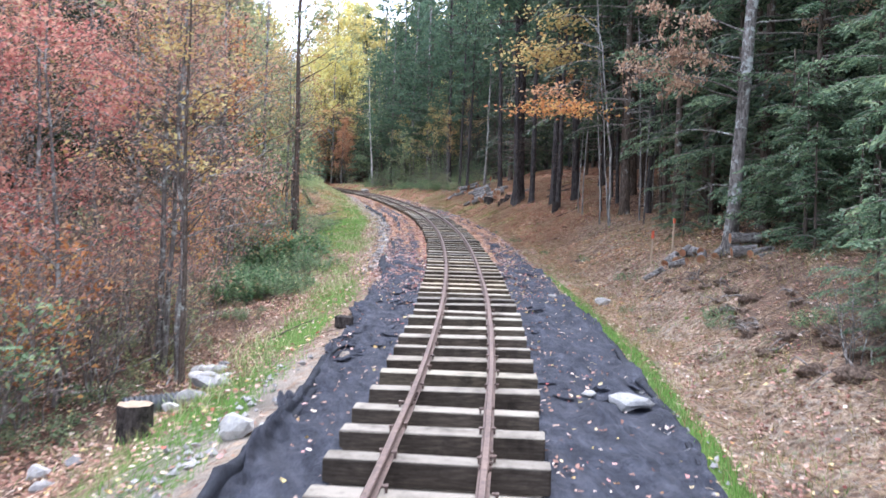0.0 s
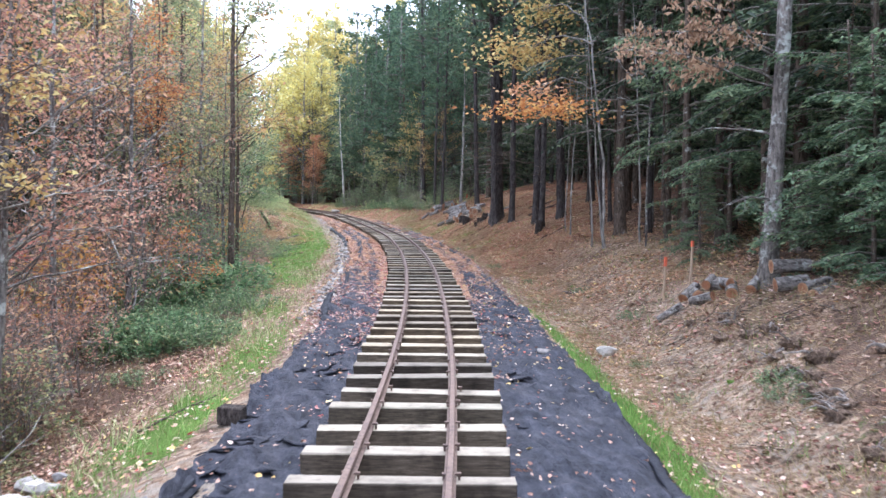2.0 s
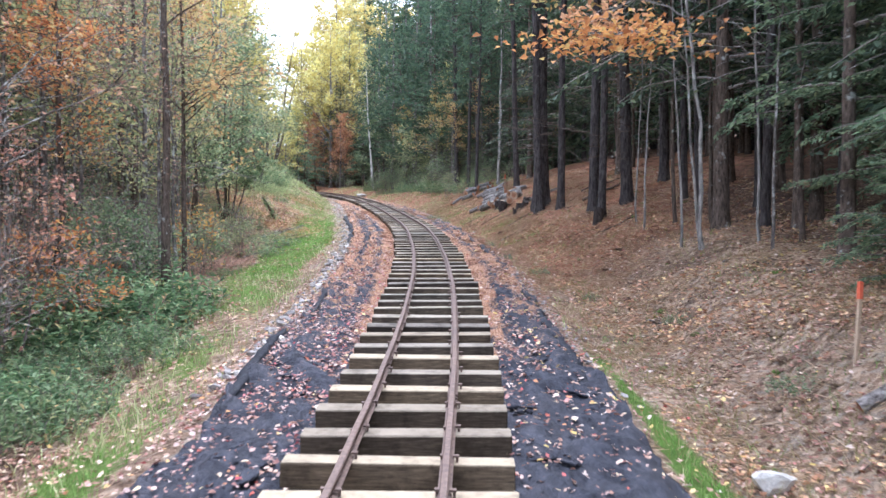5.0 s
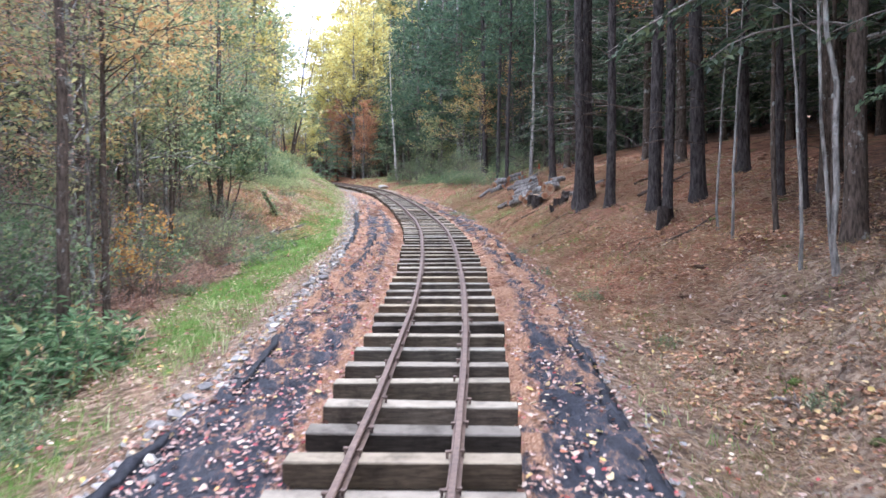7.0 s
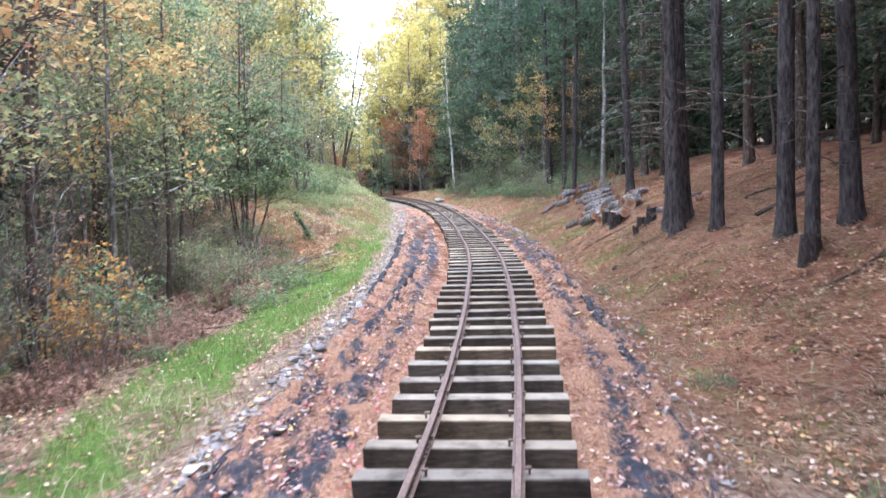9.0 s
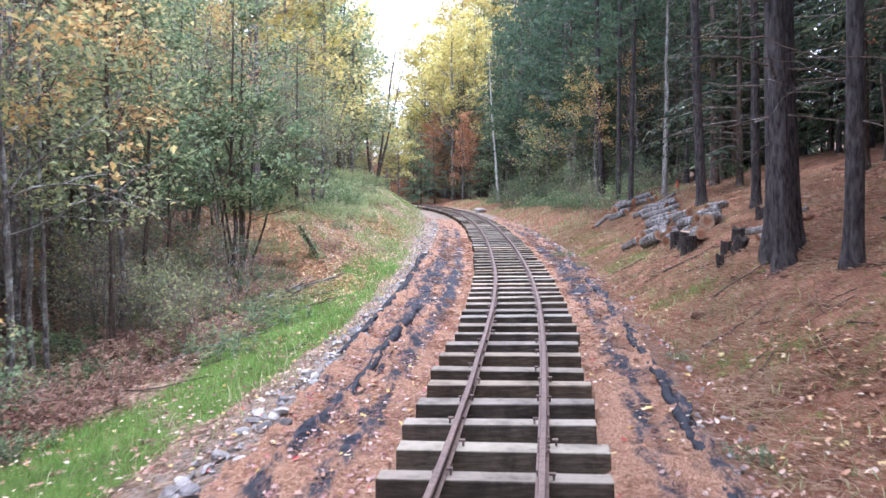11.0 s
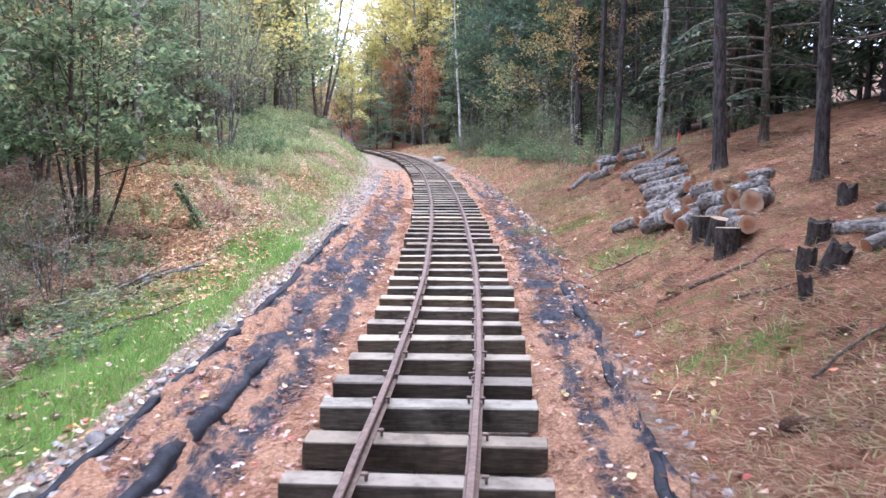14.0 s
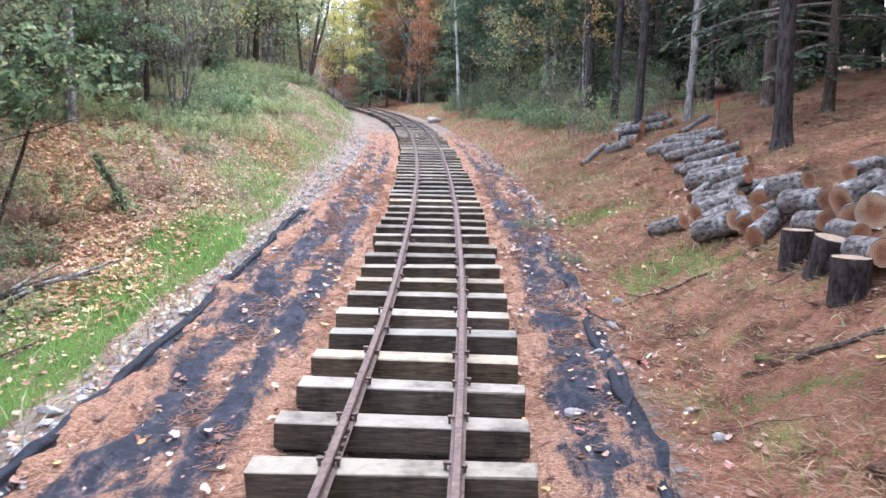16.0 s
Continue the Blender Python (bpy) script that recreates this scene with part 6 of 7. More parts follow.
for i, x, y, s in ((0, 5.6, 90, .75), (0, 3.7, 94, .8), (0, 6.9, 95, .9), (0, 2.4, 98, .8), (0, -1.9, 99, .6), (0, -3.9, 97, .6), (0, .4, 101, .6), (0, 4.9, 99, 1.0), (1, 6.0, 100, 1.15), (1, 3.2, 103, 1.05), (1, 8.0, 99, 1.1), (1, 4.6, 108, 1.3), (1, -5.6, 101, .75), (1, 7.2, 106, 1.35),
                   (2, -6.4, 96, .9), (2, -4.9, 90, .8), (3, -6.8, 84, .9), (2, -5.4, 76, .85), (3, -4.6, 69, .75), (2, -6.6, 66, .95), (1, -7.8, 78, 1.0), (1, -8.6, 70, 1.0), (3, 9.4, 90, 1.0), (3, 8.9, 82, .8), (2, 10.4, 74, .8), (2, -2.2, 108, .7), (3, .8, 107, .75), (2, 2.6, 112, 1.0), (3, -7.0, 58, .8), (2, -2.5, 74, 1.25), (3, -1.9, 69, 1.1), (2, -3.4, 82, 1.25), (1, 1.5, 102, 1.15), (1, 2.9, 106, 1.2), (1, 3.6, 97, 1.1), (2, .6, 98, .95), (1, -1.6, 62, .95), (2, -.9, 67, 1.0), (1, 2.1, 99, .9), (1, 1.2, 105, .95), (2, 9.7, 67, .6), (3, 10.0, 73, .6), (2, 11.2, 64.5, .7), (3, 11.6, 60.5, .7), (2, 11.5, 70, .7), (1, 12.4, 66, .75), (3, 8.6, 86, .8)):
    bend_trees.put(i, x, y, 67 * x + 13 * y, s)
for i, x, y, s in ((0, 1.9, 87, .7), (0, 1.1, 91, .8), (1, 2.9, 90, .8), (0, 7.3, 86, .8)):
    hemlocks.put(i, x, y, 40 * x, s)
for i, x, y, s in ((0, 9.0, 76, 1.0), (1, 10.0, 70.5, 1.05), (0, 10.6, 65, 1.0), (1, 11.4, 60, 1.0), (1, 8.4, 83, .9), (0, 11.9, 73, 1.1)):
    white_pines.put(i, x, y, 53 * x, s)
for x, y, s in ((10.3, 60.5, .85), (9.5, 70.5, .95), (10.6, 56.5, .8), (11.3, 63.0, 1.0)):
    late_maples.put(1, x, y, 31 * x, s)
grng = np.random.default_rng(378)
for n in range(46):
    y, u = grng.uniform(50, 68), -grng.uniform(np.interp(n, [0, 46], [6.6, 7.4]), 11)
    x, yy = at_track(y, u)
    if n % 4 == 0:
        hemlocks.put(int(grng.choice([1, 3])), float(x), float(yy), grng.uniform(0, 360), grng.uniform(.55, .9))
    else:
        brush.put(int(grng.choice([2, 2, 1, 4])), float(x), float(yy), grng.uniform(0, 360), grng.uniform(.9, 1.5))
for n in range(22):
    y, u = grng.uniform(40, 58), -grng.uniform(10, 15)
    x, yy = at_track(y, u)
    hemlocks.put(1 if n % 2 else 3, float(x), float(yy), grng.uniform(0, 360), grng.uniform(.5, .8))
# brush down to the edge of the grass
for n in range(20):
    y, u = grng.uniform(8.0, 16.5), -grng.uniform(4.6, 6.8)
    x, yy = at_track(y, u)
    brush.put(int(grng.choice([2, 2, 0, 1])), float(x), float(yy), grng.uniform(0, 360), grng.uniform(.4, .8))
for i, x, y, s in ((4, -1.9, 41.2, .9), (1, -2.7, 39.6, 1.0), (4, -1.1, 41.6, .7), (2, -1.6, 39.2, .8), (1, -.6, 39.9, .55), (2, .1, 38.4, .45), (4, -3.2, 41.8, 1.1), (1, -2.2, 37.6, .8), (2, -1.3, 36.6, .7), (4, -.9, 37.9, .6), (2, -.2, 36.4, .45), (4, -.5, 42.9, .5), (1, -1.4, 43.6, .7)):
    brush.put(i, x, y, 77 * x, s)
for n in range(40):
    y, u = grng.uniform(49, 70), -grng.uniform(4.6, 7.2)
    x, yy = at_track(y, u)
    herbs.put(int(grng.choice([0, 1, 2, 2])), float(x), float(yy), grng.uniform(0, 360), grng.uniform(.55, 1.15))
# hemlock sprays at the edge of the first bank
for i, x, y, s in ((5, 9.7, 16.9, 1.0), (5, 10.2, 19.3, 1.05), (5, 9.9, 14.4, .9), (3, 9.2, 14.1, .9), (1, 9.7, 12.4, .8), (5, 10.4, 22.0, 1.0), (5, 9.5, 11.4, .9)):
    hemlocks.put(i, x, y, 97 * x, s)


def ivy_stub():
    """A broken leaning stem wrapped in green leaves at the edge of the clearing."""
    g = np.random.default_rng(379)
    ob = thing("leaning_stub", "short leaning dead stem wrapped in green ivy", "stump")
    v, f = [], []
    pts = np.array([(-.42 * t - .12 * t * t, .05 * t, -.1 + 1.0 * t) for t in np.linspace(0, 1, 7)])
    tube(v, f, pts, np.linspace(.065, .04, 7), 9)
    mesh_object("stem", v, f, M_BROWN_BARK, ob, smooth=True)
    n = 420
    t = g.random(n)
    c = np.stack([np.interp(t, np.linspace(0, 1, 7), pts[:, i]) for i in range(3)], 1) + g.normal(0, .06, (n, 3)) * np.where(t < .25, 2.0, 1.0)[:, None]
    ln = g.uniform(.04, .09, n)
    crown_cloud("ivy", c, g.normal(0, 1, (n, 3)), g.normal(0, 1, (n, 3)) + [0, -1, .5], ln, ln * .7, M_FERN, ob)
    return stand(ob, 1.15, 44.42, 0)


ivy_stub()

# ---- single trees that stand out ----
def old_oak():
    """Grey lichened trunk on the first bank, with curled brown leaves on its low boughs."""
    r = np.random.default_rng(601)
    tree = thing("oak_tree", "grey lichen-marked trunk with withered brown leaves on low boughs", "tree", "forest trees")
    line = trunk_line(r, 13, (.06, .0), .1, 16)
    trunk_part(tree, line, .135, .07, M_GREY_BARK, 1.45, 16)
    v, f, ends = [], [], []
    for h, w, L in ((2.2, 150, 1.6), (2.9, 175, 2.2), (3.4, 190, 2.4), (3.1, 20, 1.6), (4.2, 160, 2.2), (4.4, -10, 2.4), (3.0, 165, 2.6), (3.7, 150, 2.6), (3.3, 205, 2.2), (4.9, 210, 2.0), (5.6, 30, 2.4), (6.2, 140, 2.6), (1.2, 200, 1.4), (2.0, 10, 1.0)):
        a = radians(w)
        pts = limb(r, [np.interp(h, line[:, 2], line[:, i]) for i in range(3)], (math.cos(a), math.sin(a), .35), L, .05, 7, .13)
        tube(v, f, pts, np.linspace(.022, .004, len(pts)), 5)
        for j in range(5):
            b = a + r.uniform(-1, 1)
            sub = limb(r, pts[r.integers(2, 7)], (math.cos(b), math.sin(b), r.uniform(-.3, .4)), r.uniform(.3, .9), .06, 4, .2)
            tube(v, f, sub, np.linspace(.008, .002, len(sub)), 3)
            if h > 2.5:
                ends.append(sub)
    tagged(mesh_object("branching", v, f, M_GREY_BARK, tree), kind="stuff")
    n = 2600
    c = np.array([ends[i][r.integers(1, 5)] for i in r.integers(0, len(ends), n)]) + r.normal(0, .07, (n, 3))
    ln = r.uniform(.06, .12, n)
    crown_cloud("foliage", c, r.normal(0, .6, (n, 3)) + [0, 0, -.8], r.normal(0, 1, (n, 3)), ln, ln * .5, M_OAK_LEAF, tree)
    return stand(tree, 8.42, 14.85, 0)


def leaning_maple():
    """Pale leaning stem that holds sprays of orange leaves out over the track."""
    r = np.random.default_rng(602)
    tree = thing("maple_tree", "slender leaning maple holding flat sprays of orange leaves", "tree", "forest trees")
    x0, y0 = 9.06, 22.6
    z0 = float(ground(x0, y0))
    line = np.array([(-.02 * h - .012 * h * h * .9, .015 * h, h) for h in np.linspace(-.2, 7.4, 14)]) + np.append(r.normal(0, .03, (14, 2)), np.zeros((14, 1)), 1)
    trunk_part(tree, line, .042, .014, M_PALE_BARK, 1.25, 10)
    v, f = [], []
    for n, (end, start, spread, count, leaf, size) in enumerate((((6.7, 20.5, 4.85), 3.0, (1.1, .8, .16), 560, M_ORANGE, .115), ((8.0, 25.6, 7.3), 5.0, (1.25, .8, .42), 620, M_GOLD, .15), ((8.6, 26.3, 8.7), 5.5, (1.1, .7, .35), 320, M_GOLD, .15), ((7.2, 22.4, 5.6), 3.8, (.6, .6, .18), 140, M_PEACH, .13))):
        p = np.array([np.interp(start, line[:, 2], line[:, i]) for i in range(3)])
        q = np.array(end) - (x0, y0, z0)
        t = np.linspace(0, 1, 9)[:, None]
        pts = p + (q - p) * t + np.array([0, 0, 1.0]) * np.sin(t * 3.14) * .35 + r.normal(0, .03, (9, 3))
        tube(v, f, pts, np.linspace(.02, .006, 9), 5)
        for j in range(16):
            s = pts[r.integers(5, 9)]
            e = q + r.normal(0, .55, 3) * spread
            tw = s + (e - s) * np.linspace(0, 1, 4)[:, None]
            tube(v, f, tw, np.linspace(.006, .002, 4), 3)
        c = q + r.normal(0, .6, (count, 3)) * spread
        ln = r.uniform(.7, 1.25, count) * size
        crown_cloud("foliage", c, r.normal(0, 1, (count, 3)) * [1, 1, .3] + [0, 0, -.25], r.normal(0, .35, (count, 3)) + [0, 0, 1], ln, ln * .68, leaf, tree)
    tagged(mesh_object("branching", v, f, M_PALE_BARK, tree), kind="stuff")
    tree.matrix_basis = pose(x0, y0, z0)
    return tree


old_oak()
leaning_maple()
stand(sapling(603, 10, .11, (-.05, 0), M_BIRCH, "white-barked birch leaning over the bend", 500, M_YELLOW, "birch_tree"), 7.6, 78.7)
stand(broadleaf_tree(604, 13, .105, M_YELLOW, M_BROWN_BARK, "dark forked tree leaning over the bank, nearly bare", "leaning_tree", 260, .12, .3, .45, (.16, .0), 3, "tree", 14), -.5, 74.6, 10)
stand(broadleaf_tree(605, 11, .13, M_OLIVE, M_GREY_BARK, "grey trunk with sparse olive leaves behind the clearing", "grey_tree", 1500, .09, .3, .3, (.02, 0), 1, "tree", 18), -1.6, 48.8)
stand(broadleaf_tree(606, 10, .09, M_PINE, M_PALE_BARK, "pale grey standing trunk among the pines", "pale_tree", 300, .1, .15, .6, (.01, 0), 1, "tree", 14), 11.65, 49.5)


# ---- felled timber ----
def log(x1, y1, z1, x2, y2, z2, r, length=None, label="felled log with rough grey bark and sawn ends"):
    """A round log that lies from one end to the other."""
    a, b = Vector((x1, y1, z1)), Vector((x2, y2, z2))
    if length:
        b = a + (b - a).normalized() * length
    axis = (b - a)
    ob = tagged(new("log"), label, "log", "log pile")
    L, n, g = axis.length, 14, np.random.default_rng(int(x1 * 991 + y1 * 131))
    v, f = [], []
    prof = 1 + g.normal(0, .035, n)
    zs = np.linspace(0, L, 5)
    for i, z in enumerate(zs):
        for j in range(n):
            w = 6.2832 * j / n
            rr = r * prof[j] * (1 + g.normal(0, .02)) * (1.04 - .08 * i / 4)
            v.append((rr * math.cos(w), rr * math.sin(w), z))
    for i in range(4):
        for j in range(n):
            k = (j + 1) % n
            f.append((i * n + j, i * n + k, (i + 1) * n + k, (i + 1) * n + j))
    mesh_object("bark", v, f, M_LOG_BARK, ob, smooth=True)
    for i, z, s in ((0, -.001, -1), (4, L + .001, 1)):
        ring = [(q[0] * .97, q[1] * .97, z) for q in v[i * n:(i + 1) * n]]
        loop = tuple(range(n)) if s > 0 else tuple(reversed(range(n)))
        mesh_object("cut_face", ring, [loop], M_CUT, ob, "pale sawn wood")
    ob.matrix_basis = Matrix.Translation(a) @ axis.to_track_quat("Z", "Y").to_matrix().to_4x4()
    return ob


M_LOG_BARK = bark_material("log_bark", (0.05, 0.041, 0.037), (0.30, 0.268, 0.25), 11.0, 0.32, 0.03, 0.6)
M_STUMP_BARK = bark_material("stump_bark", (0.022, 0.018, 0.016), (0.095, 0.078, 0.070), 14.0, 0.0, 0.03, 0.45)
log(9.39, 39.30, 3.58, 9.54, 38.84, 3.68, 0.104)
log(9.42, 39.01, 3.46, 9.58, 38.54, 3.52, 0.122)
log(9.41, 39.16, 3.53, 9.70, 39.47, 3.64, 0.095)
log(9.45, 39.75, 3.43, 9.69, 40.10, 3.56, 0.113)
log(9.48, 38.09, 3.54, 9.91, 38.28, 3.71, 0.127)
log(9.84, 38.69, 3.77, 10.30, 38.98, 3.86, 0.082)
log(9.52, 37.94, 3.41, 9.78, 38.26, 3.49, 0.115)
log(9.52, 37.62, 3.49, 9.80, 37.96, 3.55, 0.143)
log(9.42, 38.67, 3.30, 9.45, 38.26, 3.35, 0.103)
log(9.14, 39.26, 3.21, 9.20, 39.69, 3.39, 0.111)
log(9.07, 38.88, 3.13, 9.41, 39.16, 3.32, 0.102)
log(9.22, 39.15, 3.32, 9.53, 39.44, 3.38, 0.093)
log(8.82, 39.72, 3.08, 9.03, 39.30, 3.25, 0.125)
log(8.89, 40.07, 3.24, 9.37, 40.29, 3.40, 0.101)
log(8.90, 39.85, 3.16, 9.27, 40.18, 3.30, 0.092)
log(8.60, 40.71, 2.98, 8.83, 40.29, 3.14, 0.087)
log(9.35, 41.70, 3.30, 9.75, 41.95, 3.54, 0.076)
log(9.48, 41.17, 3.46, 9.65, 40.61, 3.62, 0.065)
log(9.48, 42.21, 3.50, 9.95, 41.46, 3.66, 0.110)
log(9.84, 43.45, 3.62, 10.15, 42.77, 3.74, 0.111)
log(10.11, 45.42, 3.78, 10.73, 44.65, 4.00, 0.092)
log(10.17, 45.66, 3.94, 10.58, 44.86, 4.01, 0.094)
log(10.26, 45.81, 4.07, 10.61, 44.98, 4.08, 0.068)
log(10.11, 46.79, 3.84, 10.67, 46.09, 4.07, 0.090)
log(10.09, 49.83, 4.13, 10.65, 50.22, 4.30, 0.160)
log(9.88, 49.33, 3.83, 10.28, 48.80, 4.05, 0.104)
log(10.27, 50.39, 4.37, 10.74, 50.76, 4.43, 0.096)
log(11.26, 51.47, 4.66, 11.70, 51.88, 4.71, 0.109)
log(9.23, 48.80, 3.54, 9.87, 49.71, 3.95, 0.063)
log(9.19, 37.22, 3.22, 9.17, 36.79, 3.26, 0.112)
log(9.38, 37.94, 3.31, 9.38, 37.52, 3.32, 0.090)
log(9.27, 40.43, 3.35, 9.55, 40.75, 3.50, 0.076)
log(11.09, 48.07, 4.23, 11.80, 48.59, 4.60, 0.066)
# lengths stacked side by side further up the bank
for n, (x1, y1, x2, y2, r, up) in enumerate((
        (10.30, 46.95, 10.92, 45.85, .075, 0), (10.22, 46.45, 10.86, 45.30, .08, .02), (10.16, 45.95, 10.80, 44.85, .08, 0), (10.08, 45.45, 10.74, 44.35, .075, .02), (10.36, 46.6, 10.98, 45.5, .07, .14), (10.26, 46.0, 10.9, 44.95, .065, .15), (10.42, 47.4, 11.0, 46.4, .06, .02),
        (9.92, 44.3, 10.44, 43.5, .085, 0), (9.86, 43.75, 10.4, 42.95, .09, .02), (9.80, 43.2, 10.36, 42.45, .085, 0), (9.72, 42.65, 10.2, 42.0, .08, .02), (9.95, 43.9, 10.5, 43.15, .07, .16), (9.7, 42.3, 10.12, 41.75, .085, 0),
        (9.30, 41.35, 9.66, 40.85, .09, .02), (9.16, 40.9, 9.5, 40.4, .1, 0), (9.5, 41.0, 9.86, 40.6, .085, .05),
        (10.12, 50.1, 10.55, 49.3, .1, 0), (10.22, 50.4, 10.66, 49.6, .11, .02), (10.34, 50.7, 10.78, 49.9, .1, .0), (10.2, 50.2, 10.62, 49.4, .09, .2), (10.3, 50.5, 10.72, 49.7, .09, .21), (10.6, 50.2, 11.1, 49.3, .09, .05), (10.75, 50.5, 11.3, 49.7, .08, .2), (10.95, 50.2, 11.35, 49.4, .09, 0), (9.95, 49.9, 10.15, 49.1, .075, 0))):
    log(x1, y1, float(ground(x1, y1)) + r * .85 + up, x2, y2, float(ground(x2, y2)) + r * .85 + up, r, None, "bark-covered log stacked with others on the needle bank")
# loose lengths beside the big pine
for x1, y1, x2, y2, r, name in ((9.62, 35.85, 9.98, 35.33, .07, "reddish brown fallen log beside the pine"), (9.52, 34.98, 9.78, 35.02, .075, "short grey log beside the pine"), (9.76, 35.45, 10.0, 35.1, .06, "short grey log beside the pine"), (10.1, 35.9, 10.5, 35.5, .05, "thin brown fallen log beside the pine")):
    log(x1, y1, float(ground(x1, y1)) + r * .9, x2, y2, float(ground(x2, y2)) + r * .9, r, None, name)
chip = bmesh.new()
bmesh.ops.create_cone(chip, cap_ends=True, segments=3, radius1=.1, radius2=.07, depth=.035)
for q in chip.verts:
    q.co.x *= 1.5
chip_mesh = bpy.data.meshes.new("wood_chip")
chip.to_mesh(chip_mesh)
chip.free()
chip_mesh.materials.append(M_CUT)
tagged(new("wood_chip", chip_mesh), "pale sawn wedge of wood on the needles", "wood chip").matrix_basis = pose(8.98, 38.57, float(ground(8.98, 38.57)) + .02, 8, 5, 40)
# logs by the oak on the first bank
log(8.15, 14.35, 1.62, 8.75, 14.20, 1.66, .10, .55, "short sawn log beside the oak")
log(8.02, 14.05, 1.36, 8.40, 13.95, 1.42, .10, .45, "short sawn log beside the oak")
log(8.10, 13.55, 1.34, 8.60, 13.65, 1.44, .085, .5, "short sawn log beside the oak")
log(8.05, 13.25, 1.24, 8.55, 13.40, 1.34, .10, .5, "short sawn log beside the oak")


def stump(x, y, r, h, tip=0, jag=0.0, label="upright sawn round of log with dark bark and pale top", top=None):
    ob = tagged(new("stump"), label, "stump", "stumps")
    g = np.random.default_rng(int(x * 313 + y * 97))
    n = 18
    v, f = [], []
    prof = 1 + g.normal(0, .03, n)
    tops = g.random(n) * jag
    for i, k in enumerate((-.2, .06, .3, .7, 1.0)):
        for j in range(n):
            w = 6.2832 * j / n
            rr = r * prof[j] * (1 + .12 * max(0, .3 - k))
            v.append((rr * math.cos(w), rr * math.sin(w), h * k + (tops[j] * h if k == 1.0 else 0)))
    for i in range(4):
        for j in range(n):
            k = (j + 1) % n
            f.append((i * n + j, i * n + k, (i + 1) * n + k, (i + 1) * n + j))
    mesh_object("bark", v, f, M_STUMP_BARK, ob, smooth=True)
    ring = [(q[0] * .97, q[1] * .97, q[2] + .001) for q in v[4 * n:]] + [(0, 0, h * (1 + jag * .3))]
    mesh_object("cut_face", ring, [(j, (j + 1) % n, n) for j in range(n)], top or M_CUT, ob, "dark broken top" if top is M_STUMP_BARK else "pale sawn top")
    ob.matrix_basis = pose(x, y, float(ground(x, y)), tip, 0, 30)
    return ob


M_PALE_CUT, nt_pc, b_pc = mat_base("pale_sawn_wood", 0.75, 0.2)
nt_pc.links.new(ramp_node(nt_pc, noise_node(nt_pc, 10.0, 5.0, 0.65, coords_node(nt_pc)), [(0.3, (0.24, 0.155, 0.10)), (0.55, (0.37, 0.27, 0.19)), (0.75, (0.43, 0.345, 0.27))]), b_pc.inputs["Base Color"])
stump(9.03, 37.87, .128, .29, 0, 0, "upright sawn round of log with dark bark and pale top", M_PALE_CUT)
stump(9.05, 37.42, .128, .29, 12, 0, "tilted sawn round of log with dark bark and pale top", M_PALE_CUT)
stump(8.96, 36.83, .138, .31, 0, 0, "upright sawn round of log with dark bark and pale top", M_PALE_CUT)
for x, y, r, h, tip, jag in ((9.53, 35.9, .12, .17, 6, .35), (9.09, 35.2, .085, .16, 5, .35), (9.17, 34.88, .10, .2, 25, .3), (8.82, 34.58, .06, .15, -8, .4), (10.15, 36.6, .10, .15, 0, .5), (9.21, 28.15, .12, .33, 5, .15)):
    stump(x, y, r, h, tip, jag, "weathered dark stump with broken top", M_STUMP_BARK)
stump(-1.42, 8.32, .17, .33, 0, .05, "freshly cut tree stump with pale top", M_PALE_CUT)


# ---- stones ----
def stone_mesh(seed, flat=.6):
    g = np.random.default_rng(seed)
    bm = bmesh.new()
    bmesh.ops.create_icosphere(bm, subdivisions=2, radius=.5)
    cuts = [Vector(g.normal(0, 1, 3)).normalized() for i in range(9)]
    for vert in bm.verts:
        p = vert.co.copy()
        for c in cuts:
            over = p.dot(c) - .30
            if over > 0:
                p -= c * over * .98
        vert.co = Vector((p.x * 1.15, p.y * .9, p.z * flat)) + Vector(g.normal(0, .012, 3))
    me = bpy.data.meshes.new("stone")
    bm.to_mesh(me)
    bm.free()
    return me


stone_meshes = []
for sd in range(8):
    for mt in (M_STONE, M_STONE_DARK):
        me = stone_mesh(700 + sd, .5 + .08 * (sd % 4))
        me.materials.append(mt)
        stone_meshes.append(me)


def stone(x, y, size, i, label="rough pale grey stone", group="stones along the fabric edge", turn=0.0, sink=.3, name="stone"):
    ob = tagged(new(name, stone_meshes[i % len(stone_meshes)]), label, "stone", group)
    ob.matrix_basis = pose(x, y, float(ground(x, y)) + size * (.28 - sink * .3), 0, 0, turn) @ Matrix.Scale(size, 4)
    return ob


